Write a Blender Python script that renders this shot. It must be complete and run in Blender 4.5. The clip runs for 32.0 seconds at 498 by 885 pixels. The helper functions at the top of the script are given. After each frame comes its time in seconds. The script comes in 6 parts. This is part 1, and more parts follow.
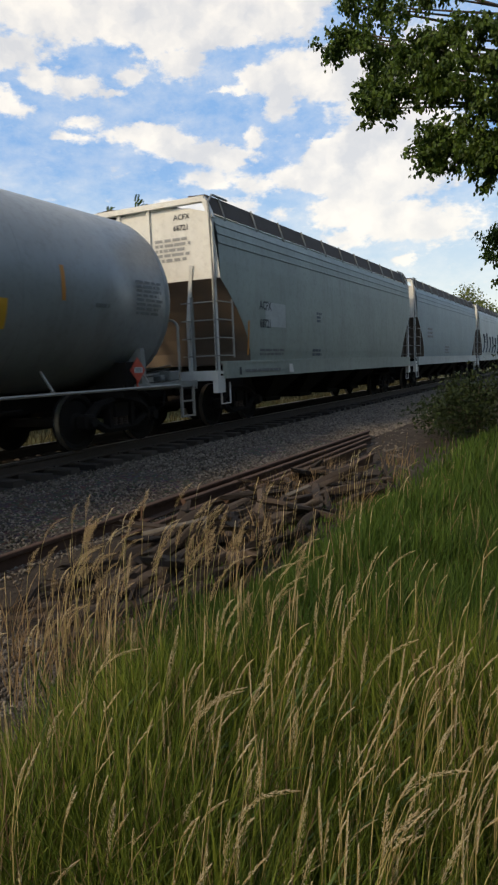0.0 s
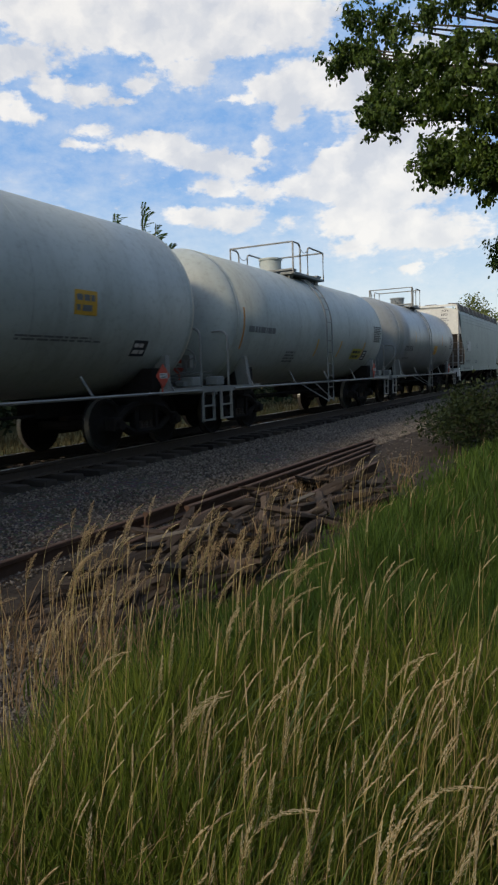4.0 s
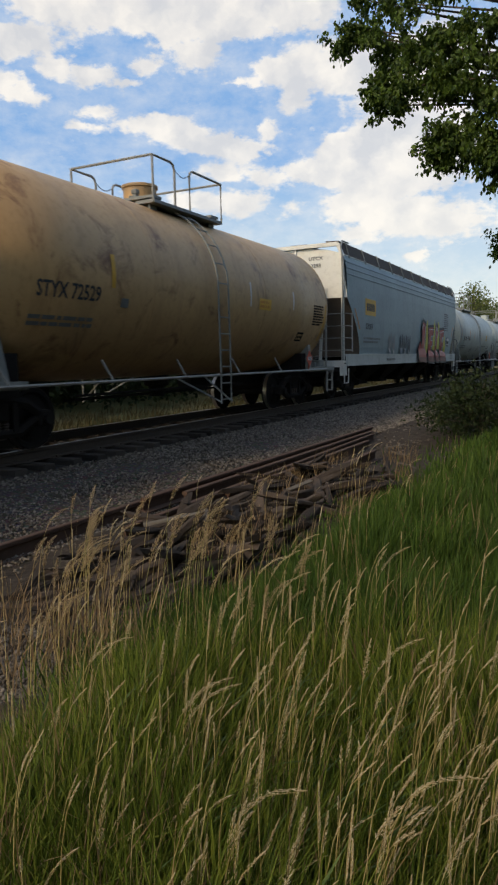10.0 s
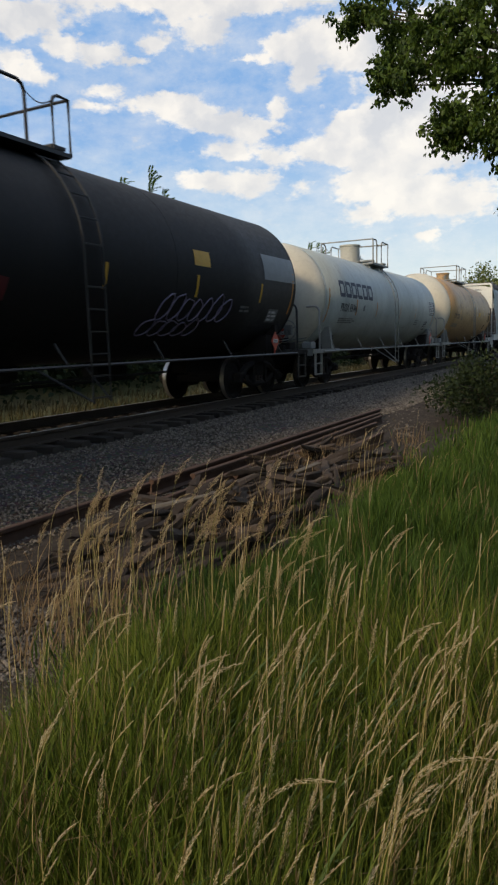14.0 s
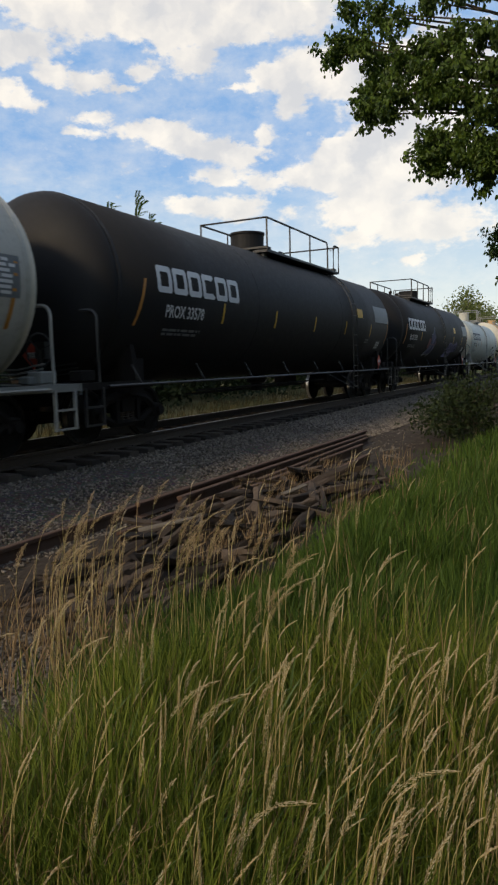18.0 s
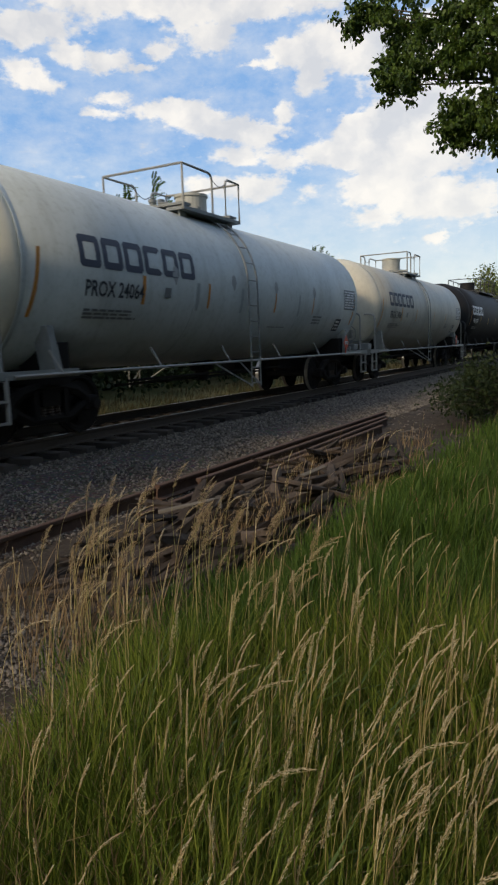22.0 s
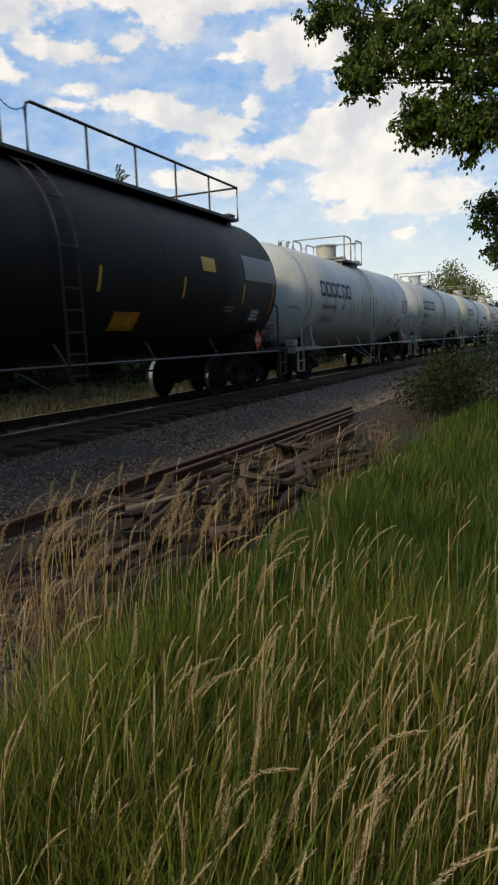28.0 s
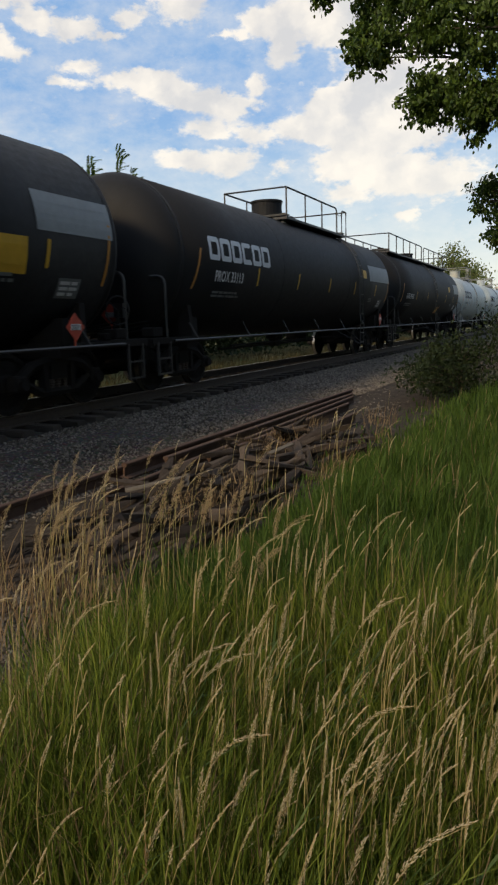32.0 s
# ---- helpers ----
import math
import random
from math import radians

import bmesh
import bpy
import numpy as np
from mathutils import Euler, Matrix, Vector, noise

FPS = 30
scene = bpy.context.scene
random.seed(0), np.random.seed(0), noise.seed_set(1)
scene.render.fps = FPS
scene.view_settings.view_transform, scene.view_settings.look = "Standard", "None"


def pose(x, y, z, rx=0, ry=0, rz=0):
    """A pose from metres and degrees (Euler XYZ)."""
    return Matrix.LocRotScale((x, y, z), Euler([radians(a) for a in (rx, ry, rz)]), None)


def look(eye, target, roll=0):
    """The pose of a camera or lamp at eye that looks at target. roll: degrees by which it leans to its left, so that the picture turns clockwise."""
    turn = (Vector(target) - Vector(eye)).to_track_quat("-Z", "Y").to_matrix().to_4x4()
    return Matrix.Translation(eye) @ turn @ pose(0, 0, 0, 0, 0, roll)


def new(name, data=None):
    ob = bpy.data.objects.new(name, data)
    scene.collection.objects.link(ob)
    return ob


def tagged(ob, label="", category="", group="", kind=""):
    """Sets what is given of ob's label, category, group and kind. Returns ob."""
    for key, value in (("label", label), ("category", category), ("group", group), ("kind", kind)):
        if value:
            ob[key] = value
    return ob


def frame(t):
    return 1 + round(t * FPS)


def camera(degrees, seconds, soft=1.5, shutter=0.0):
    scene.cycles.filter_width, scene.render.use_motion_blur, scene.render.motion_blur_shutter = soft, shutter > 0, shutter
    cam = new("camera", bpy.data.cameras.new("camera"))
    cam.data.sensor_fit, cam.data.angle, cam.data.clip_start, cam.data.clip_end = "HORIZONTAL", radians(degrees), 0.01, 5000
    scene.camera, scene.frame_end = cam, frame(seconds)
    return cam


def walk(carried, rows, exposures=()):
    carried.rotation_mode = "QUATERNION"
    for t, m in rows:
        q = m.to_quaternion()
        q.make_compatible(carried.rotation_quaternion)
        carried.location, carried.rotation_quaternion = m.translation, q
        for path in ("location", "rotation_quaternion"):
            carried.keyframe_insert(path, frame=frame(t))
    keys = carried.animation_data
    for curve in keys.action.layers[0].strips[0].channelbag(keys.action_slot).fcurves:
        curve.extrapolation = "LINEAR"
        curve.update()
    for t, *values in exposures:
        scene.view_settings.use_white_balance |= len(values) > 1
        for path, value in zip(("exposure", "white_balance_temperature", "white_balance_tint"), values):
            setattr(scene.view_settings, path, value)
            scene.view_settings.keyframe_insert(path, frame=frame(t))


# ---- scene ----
# The track runs along y; z = 0 is the top of the rails. The camera is held by hand beside it.
cam = camera(40.0, 32.0, soft=2.3, shutter=0.2)
EYE = (8.323, 0.0, 1.239)
PATH = [
    (0, *EYE, 83.72, 2.41, 26.61),
    (0.5, *EYE, 83.88, 2.51, 26.61),
    (1, *EYE, 84.05, 2.58, 26.77),
    (1.5, *EYE, 84.27, 2.59, 26.67),
    (2, *EYE, 84.32, 2.52, 26.92),
    (2.5, *EYE, 84.36, 2.35, 27.28),
    (4.5, *EYE, 84.33, 1.92, 26.96),
    (5, *EYE, 84.30, 1.85, 27.36),
    (5.5, *EYE, 84.36, 1.77, 27.72),
    (6, *EYE, 84.68, 1.63, 27.68),
    (6.5, *EYE, 84.82, 1.44, 27.39),
    (7, *EYE, 84.50, 1.31, 26.76),
    (7.5, *EYE, 84.65, 1.64, 26.11),
    (8, *EYE, 84.11, 1.40, 25.72),
    (8.5, *EYE, 83.63, 1.65, 27.19),
    (9, *EYE, 83.49, 1.52, 27.90),
    (9.5, *EYE, 82.80, 1.62, 27.18),
    (10, *EYE, 83.21, 1.24, 26.95),
    (10.5, *EYE, 83.05, 1.20, 26.52),
    (11, *EYE, 82.69, 1.25, 26.70),
    (11.5, *EYE, 82.59, 1.42, 26.89),
    (12, *EYE, 82.29, 1.89, 27.24),
    (12.5, *EYE, 81.95, 1.52, 27.34),
    (13, *EYE, 81.86, 1.63, 27.45),
    (13.5, *EYE, 81.88, 1.62, 27.57),
    (14, *EYE, 81.73, 1.47, 27.59),
    (14.5, *EYE, 81.51, 1.39, 27.50),
    (16.5, *EYE, 81.89, 1.56, 26.70),
    (17, *EYE, 82.16, 1.65, 26.64),
    (17.5, *EYE, 82.39, 1.70, 26.58),
    (18, *EYE, 83.56, 1.50, 26.45),
    (18.5, *EYE, 81.92, 1.95, 28.00),
    (19, *EYE, 82.75, 2.25, 28.17),
    (19.5, *EYE, 83.29, 1.61, 27.65),
    (20, *EYE, 82.70, 1.49, 27.82),
    (20.5, *EYE, 82.02, 1.74, 27.85),
    (21, *EYE, 82.19, 1.76, 28.03),
    (21.5, *EYE, 82.14, 1.87, 27.88),
    (22, *EYE, 82.09, 2.03, 27.97),
    (22.5, *EYE, 82.17, 2.27, 27.67),
    (23, *EYE, 81.83, 2.39, 27.04),
    (23.5, *EYE, 81.54, 2.38, 26.33),
    (24, *EYE, 81.23, 2.36, 25.99),
    (24.5, *EYE, 81.11, 2.05, 25.60),
    (25, *EYE, 81.30, 2.06, 25.27),
    (25.5, *EYE, 81.19, 1.90, 25.16),
    (27.5, *EYE, 81.35, 2.10, 24.92),
    (28, *EYE, 81.58, 2.08, 25.20),
    (28.5, *EYE, 81.43, 2.12, 25.34),
    (29, *EYE, 80.94, 2.12, 25.39),
    (29.5, *EYE, 80.56, 1.93, 25.42),
    (30, *EYE, 80.22, 1.82, 25.37),
    (30.5, *EYE, 80.06, 1.83, 25.15),
    (31, *EYE, 80.15, 1.72, 25.20),
    (31.5, *EYE, 80.30, 1.67, 25.27),
    (32, *EYE, 80.15, 1.78, 25.24),
]
walk(cam, [(t, pose(*p)) for t, *p in PATH], exposures=[(0.0, 0.86, 7450.0, 10.0), (2.0, 0.76, 7150.0, 10.0), (5.0, 0.72, 6950.0, 10.0), (9.0, 0.76, 7400.0, 10.0), (12.0, 0.77, 7250.0, 10.0), (17.0, 0.80, 7600.0, 10.0), (22.0, 0.78, 7250.0, 10.0), (28.0, 0.80, 7500.0, 10.0), (32.0, 0.79, 7700.0, 10.0)])

# ---- light: evening sky with broken cloud, low veiled sun behind the camera and beyond the train ----
SUN_AZ, SUN_EL = 196.0, 32.0          # compass: degrees clockwise from +y
sun_dir = Vector((math.sin(radians(SUN_AZ)) * math.cos(radians(SUN_EL)),
                  math.cos(radians(SUN_AZ)) * math.cos(radians(SUN_EL)), math.sin(radians(SUN_EL))))
sun = new("sun", bpy.data.lights.new("sun", "SUN"))
sun.data.energy, sun.data.angle, sun.data.color = 1.25, radians(7.0), (1.0, 0.82, 0.56)
sun.matrix_world = look(sun_dir * 100, (0, 0, 0))

world = bpy.data.worlds.new("sky")
scene.world = world
world.use_nodes = True
wt = world.node_tree
wt.nodes.clear()
w_out = wt.nodes.new("ShaderNodeOutputWorld")
w_bg = wt.nodes.new("ShaderNodeBackground")
w_sky = wt.nodes.new("ShaderNodeTexSky")
w_sky.sky_type, w_sky.sun_disc = "NISHITA", False
w_sky.sun_elevation, w_sky.sun_rotation = radians(SUN_EL), radians(SUN_AZ)
w_sky.air_density, w_sky.dust_density, w_sky.ozone_density = 1.0, 0.6, 1.5
w_bg.inputs["Strength"].default_value = 0.13
wt.links.new(w_sky.outputs[0], w_bg.inputs["Color"])
wt.links.new(w_bg.outputs[0], w_out.inputs["Surface"])
CLOUD_GLOW = 0.60
# cloud banks ahead: azimuth to the left of the track, height, half width, half height in degrees, weight
BANK_TOP = [(43.5, 26.2, 5.9, 2.1, 1.0), (38.9, 25.4, 6.4, 2.3, 1.0), (33.6, 26.3, 7.0, 2.6, 1.1), (31.5, 24.5, 5.9, 2.1, 1.0), (26.5, 25.5, 6.4, 2.6, 1.1), (22.2, 25.7, 4.4, 2.3, 1.1), (43.7, 23.3, 5.0, 1.8, 0.8), (40.1, 27.0, 7.6, 1.5, 1.0), (27.8, 27.4, 7.6, 1.2, 1.0)]
BANK_MID = [(30.7, 22.5, 2.8, 1.4, 1.0), (34.6, 22.1, 2.2, 1.0, 0.9), (41.9, 21.5, 2.3, 1.2, 0.9), (38.7, 21.2, 3.2, 1.1, 0.9), (45.2, 20.4, 2.9, 1.1, 0.8), (36.1, 21.0, 1.5, 0.4, 0.7), (44.0, 19.5, 3.5, 0.7, 0.6), (45.4, 22.8, 2.6, 1.5, 0.9)]
BANK_LOW = [(34.0, 18.1, 5.6, 1.1, 1.0), (38.6, 18.9, 2.3, 0.8, 0.7), (31.6, 17.1, 4.7, 1.3, 1.0), (27.7, 16.3, 3.8, 1.5, 1.0), (40.2, 17.9, 2.6, 0.6, 0.6), (28.7, 14.8, 4.1, 1.0, 0.8), (28.3, 12.5, 5.0, 1.5, 1.0), (32.0, 12.8, 2.1, 1.0, 0.8), (24.5, 14.3, 3.2, 1.2, 0.7)]
BANK_RIGHT = [(19.9, 21.9, 7.0, 2.6, 1.1), (24.4, 21.6, 3.2, 1.3, 0.9), (23.0, 19.7, 2.3, 1.6, 1.0), (25.1, 17.7, 1.3, 1.3, 0.9), (27.5, 21.0, 2.3, 0.5, 0.6), (15.5, 20.4, 6.4, 3.2, 1.1), (11.2, 21.1, 6.4, 4.7, 1.0)]
BANK_FAR = [(16.0, 16.4, 5.9, 2.6, 1.1), (19.1, 16.1, 3.2, 1.5, 1.0), (20.9, 14.9, 4.4, 1.6, 0.9), (17.3, 13.9, 5.9, 2.3, 1.0), (12.9, 15.6, 7.0, 4.1, 1.1), (15.6, 11.3, 5.6, 2.3, 0.9), (19.1, 11.9, 3.2, 1.5, 0.8), (13.6, 8.0, 1.8, 0.8, 0.9), (18.3, 9.7, 3.5, 1.2, 0.6), (11.2, 10.5, 5.9, 2.6, 0.8), (23.2, 12.1, 1.8, 0.9, 0.5)]

# ---- materials ----
def material(name, rough=0.6, metal=0.0, spec=0.5):
    m = bpy.data.materials.new(name)
    m.use_nodes = True
    nt = m.node_tree
    b = nt.nodes["Principled BSDF"]
    b.inputs["Roughness"].default_value = rough
    b.inputs["Metallic"].default_value = metal
    b.inputs["Specular IOR Level"].default_value = spec
    return m, nt, b


def coords(nt, which="Object", scale=(1, 1, 1)):
    tc = nt.nodes.new("ShaderNodeTexCoord")
    mp = nt.nodes.new("ShaderNodeMapping")
    mp.inputs["Scale"].default_value = scale
    nt.links.new(tc.outputs[which], mp.inputs["Vector"])
    return mp.outputs["Vector"]


def noise_node(nt, vec, scale, detail=4.0, rough=0.55, distortion=0.0):
    n = nt.nodes.new("ShaderNodeTexNoise")
    n.inputs["Scale"].default_value, n.inputs["Detail"].default_value = scale, detail
    n.inputs["Roughness"].default_value, n.inputs["Distortion"].default_value = rough, distortion
    nt.links.new(vec, n.inputs["Vector"])
    return n.outputs["Fac"]


def ramp(nt, fac, stops):
    r = nt.nodes.new("ShaderNodeValToRGB")
    e = r.color_ramp.elements
    while len(e) < len(stops):
        e.new(0.5)
    for el, (p, c) in zip(e, stops):
        el.position = p
        el.color = (*c, 1) if len(c) == 3 else c
    nt.links.new(fac, r.inputs["Fac"])
    return r.outputs["Color"]


def mix(nt, fac, a, b, kind="MIX"):
    n = nt.nodes.new("ShaderNodeMix")
    n.data_type, n.blend_type = "RGBA", kind
    for sock, val in ((n.inputs["Factor"], fac), (n.inputs["A"], a), (n.inputs["B"], b)):
        if isinstance(val, bpy.types.NodeSocket):
            nt.links.new(val, sock)
        elif isinstance(val, (int, float)):
            sock.default_value = val
        else:
            sock.default_value = (*val, 1)
    return n.outputs["Result"]


def maths(nt, op, a, b=0.0, clamp=False):
    n = nt.nodes.new("ShaderNodeMath")
    n.operation, n.use_clamp = op, clamp
    for sock, val in ((n.inputs[0], a), (n.inputs[1], b)):
        if isinstance(val, bpy.types.NodeSocket):
            nt.links.new(val, sock)
        else:
            sock.default_value = val
    return n.outputs[0]


def bump(nt, b, height, strength=0.3, dist=0.01):
    n = nt.nodes.new("ShaderNodeBump")
    n.inputs["Strength"].default_value, n.inputs["Distance"].default_value = strength, dist
    nt.links.new(height, n.inputs["Height"])
    nt.links.new(n.outputs["Normal"], b.inputs["Normal"])


def paint(name, colour, grime=(0.10, 0.085, 0.065), amount=0.45, rust=0.0, rough=0.42, streak=True):
    """Weathered freight-car paint: base colour, cloudy fading, downward streaks, specks of rust."""
    m, nt, b = material(name, rough, 0.0, 0.5 if max(colour) > 0.05 else 0.22)
    v = coords(nt)
    big = noise_node(nt, v, 0.55, 5, 0.6)
    col = mix(nt, ramp(nt, big, [(0.35, (0, 0, 0)), (0.75, (1, 1, 1))]), colour, tuple(c * 0.8 for c in colour))
    if streak:
        sv = coords(nt, scale=(1.0, 2.6, 0.5))
        st = noise_node(nt, sv, 1.1, 5, 0.6)
        col = mix(nt, maths(nt, "MULTIPLY", ramp(nt, st, [(0.50, (0, 0, 0)), (0.82, (1, 1, 1))]), amount * 0.7), col, grime)
    fine = noise_node(nt, v, 9.0, 6, 0.7)
    col = mix(nt, maths(nt, "MULTIPLY", ramp(nt, fine, [(0.5, (0, 0, 0)), (0.72, (1, 1, 1))]), amount * 0.55), col, grime)
    if rust:
        rn = noise_node(nt, v, 1.3, 8, 0.68, 0.6)
        lo = 0.72 - 0.32 * rust
        col = mix(nt, ramp(nt, rn, [(lo, (0, 0, 0)), (lo + 0.13, (1, 1, 1))]), col, (0.17, 0.075, 0.03))
    nt.links.new(col, b.inputs["Base Color"])
    r = nt.nodes.new("ShaderNodeMapRange")
    r.inputs["To Min"].default_value, r.inputs["To Max"].default_value = rough - 0.08, rough + 0.25
    nt.links.new(fine, r.inputs["Value"])
    nt.links.new(r.outputs["Result"], b.inputs["Roughness"])
    bump(nt, b, big, 0.25, 0.02)
    return m


def plain(name, colour, rough=0.6, metal=0.0, vary=0.25, scale=6.0, relief=0.0, relief_scale=40.0):
    m, nt, b = material(name, rough, metal)
    v = coords(nt)
    n = noise_node(nt, v, scale, 6, 0.62)
    nt.links.new(mix(nt, n, tuple(c * (1 - vary) for c in colour), tuple(min(1, c * (1 + vary)) for c in colour)), b.inputs["Base Color"])
    if relief:
        bump(nt, b, noise_node(nt, v, relief_scale, 5), relief, 0.01)
    return m


def per_piece(name, a, c, rough=0.8, island=True, scale=14.0, relief=0.0, trans=0.0):
    """Colour that differs from piece to piece (a to c), with grain."""
    m, nt, b = material(name, rough, 0, 0.25)
    if island:
        src = nt.nodes.new("ShaderNodeNewGeometry").outputs["Random Per Island"]
    else:
        src = nt.nodes.new("ShaderNodeObjectInfo").outputs["Random"]
    v = coords(nt)
    n = noise_node(nt, v, scale, 4)
    col = mix(nt, src, a, c)
    col = mix(nt, maths(nt, "MULTIPLY", n, 0.5), col, tuple(x * 0.45 for x in a))
    nt.links.new(col, b.inputs["Base Color"])
    if relief:
        bump(nt, b, n, relief, 0.01)
    if trans:
        tl = nt.nodes.new("ShaderNodeBsdfTranslucent")
        nt.links.new(col, tl.inputs["Color"])
        ms = nt.nodes.new("ShaderNodeMixShader")
        ms.inputs["Fac"].default_value = trans
        nt.links.new(b.outputs[0], ms.inputs[1])
        nt.links.new(tl.outputs[0], ms.inputs[2])
        nt.links.new(ms.outputs[0], nt.nodes["Material Output"].inputs["Surface"])
    return m


M = {
    "white": paint("paint_white", (0.43, 0.475, 0.45), amount=0.5),
    "white_b": paint("paint_white_blue", (0.47, 0.515, 0.51), amount=0.45),
    "grey": paint("paint_grey", (0.42, 0.45, 0.44), amount=0.4),
    "silver": paint("paint_silver_grey", (0.26, 0.285, 0.29), amount=0.5, rough=0.26),
    "cream": paint("paint_cream", (0.43, 0.42, 0.365), amount=0.55),
    "tan": paint("paint_rusty_tan", (0.50, 0.31, 0.14), grime=(0.17, 0.08, 0.032), amount=0.55, rust=0.5),
    "black": paint("paint_black", (0.013, 0.013, 0.014), grime=(0.022, 0.020, 0.018), amount=0.45, rough=0.55),
    "hop_grey": paint("paint_hopper_grey", (0.28, 0.325, 0.29), amount=0.4),
    "hop_blue": paint("paint_hopper_blue_grey", (0.235, 0.318, 0.345), amount=0.3),
    "hop_white": paint("paint_hopper_end_white", (0.66, 0.66, 0.62), amount=0.35),
    # dirty end paint, darkened further: the slope sheets' shade is in the colour
    "slope": paint("paint_slope_shade_grime", (0.135, 0.105, 0.082), amount=0.6, rust=0.1),
    "roofwalk": plain("rusty_grating", (0.055, 0.043, 0.036), 0.85),
    "under": plain("grimy_steel", (0.017, 0.015, 0.014), 0.92, 0.0, 0.4, 5.0),
    "steel": plain("worn_steel", (0.45, 0.43, 0.40), 0.28, 0.9, 0.2),
    "rail": plain("rail_rust", (0.045, 0.032, 0.024), 0.8, 0.1, 0.4, 12.0, 0.3),
    "railtop": plain("rail_head", (0.36, 0.34, 0.32), 0.3, 0.9, 0.15),
    "old_rail": plain("old_rail_rust", (0.075, 0.040, 0.026), 0.85, 0.0, 0.45, 9.0, 0.5),
    "pipe_w": plain("pipe_white", (0.23, 0.23, 0.215), 0.5, 0.0, 0.3),
    "pipe_g": plain("pipe_grey", (0.17, 0.18, 0.175), 0.5, 0.0, 0.3),
    "pipe_b": plain("pipe_black", (0.02, 0.02, 0.021), 0.5, 0.0, 0.4),
    "yellow": plain("mark_yellow", (0.62, 0.34, 0.03), 0.5, 0.0, 0.25),
    "orange": plain("mark_orange", (0.50, 0.20, 0.03), 0.55, 0.0, 0.3),
    "ink": plain("lettering_black", (0.02, 0.025, 0.035), 0.6, 0.0, 0.3, 10.0),
    "ink_blue": plain("lettering_navy", (0.028, 0.038, 0.065), 0.6, 0.0, 0.3, 10.0),
    "ink_w": plain("lettering_white", (0.62, 0.62, 0.62), 0.6, 0.0, 0.2, 10.0),
    "ink_grey": plain("lettering_grey", (0.14, 0.15, 0.155), 0.6, 0.0, 0.3, 10.0),
    "patch_pale": plain("worn_patch_pale", (0.27, 0.30, 0.30), 0.55),
    "patch_grey": plain("stencil_patch_grey", (0.25, 0.26, 0.26), 0.55),
    "red": plain("spray_red", (0.30, 0.022, 0.025), 0.5, 0.0, 0.4, 3.0),
    "maroon": plain("spray_maroon", (0.11, 0.012, 0.018), 0.5, 0.0, 0.3, 3.0),
    "lime": plain("spray_lime", (0.45, 0.42, 0.04), 0.5, 0.0, 0.3, 3.0),
    "slate": plain("spray_slate", (0.055, 0.075, 0.10), 0.55, 0.0, 0.3, 3.0),
    "navy": plain("spray_navy", (0.018, 0.018, 0.07), 0.6, 0.0, 0.3, 3.0),
    "mauve": plain("spray_mauve", (0.16, 0.14, 0.22), 0.6, 0.0, 0.3, 3.0),
    "placard": plain("placard_red", (0.48, 0.06, 0.03), 0.5),
    "tie": per_piece("tie_timber", (0.03, 0.025, 0.022), (0.075, 0.063, 0.054), 0.9, False, 18.0, 0.6),
    "timber": per_piece("weathered_timber", (0.018, 0.013, 0.010), (0.115, 0.088, 0.07), 0.92, False, 22.0, 0.9),
    "splinter": per_piece("split_timber", (0.09, 0.078, 0.066), (0.17, 0.15, 0.125), 0.9, False, 22.0, 0.6),
    "stone": per_piece("ballast_stone", (0.066, 0.057, 0.048), (0.27, 0.235, 0.20), 0.9, True, 30.0),
    "blade": per_piece("grass_blade", (0.058, 0.105, 0.012), (0.25, 0.295, 0.050), 0.6, True, 3.0, 0, 0.35),
    "blade_blue": per_piece("blue_green_blade", (0.075, 0.13, 0.045), (0.17, 0.25, 0.09), 0.5, True, 3.0, 0, 0.35),
    "blade_deep": per_piece("deep_green_blade", (0.034, 0.080, 0.012), (0.115, 0.185, 0.034), 0.6, True, 3.0, 0, 0.35),
    "stem": per_piece("grass_stem", (0.17, 0.19, 0.06), (0.42, 0.38, 0.17), 0.7, True, 5.0, 0, 0.3),
    # cream for tank heads: the warm sun they catch is put into the paint
    "head_sun_cream": paint("paint_head_sun_cream", (0.60, 0.56, 0.45), amount=0.3),
    "dry": per_piece("dry_grass", (0.22, 0.145, 0.078), (0.42, 0.31, 0.18), 0.75, True, 5.0, 0, 0.3),
    "straw_stem": per_piece("golden_stem", (0.36, 0.29, 0.11), (0.72, 0.60, 0.30), 0.7, True, 5.0, 0, 0.3),
    "plume": per_piece("brown_plume", (0.42, 0.30, 0.18), (0.74, 0.59, 0.38), 0.75, True, 5.0, 0, 0.4),
    "seed": per_piece("seed_head", (0.72, 0.56, 0.33), (0.97, 0.90, 0.68), 0.75, True, 5.0, 0, 0.45),
    "leaf": per_piece("leaf", (0.022, 0.050, 0.010), (0.125, 0.195, 0.032), 0.5, True, 3.0, 0, 0.35),
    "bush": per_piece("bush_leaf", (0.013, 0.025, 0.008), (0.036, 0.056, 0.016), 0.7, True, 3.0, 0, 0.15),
    # lighter copy of leaf: sunlight on the far crowns is put into the colour
    "leaf_sun": per_piece("leaf_painted_sun", (0.07, 0.10, 0.025), (0.20, 0.22, 0.07), 0.6, True, 3.0, 0, 0.35),
    "bark": plain("bark", (0.07, 0.055, 0.04), 0.9, 0, 0.4, 12, 0.6),
}


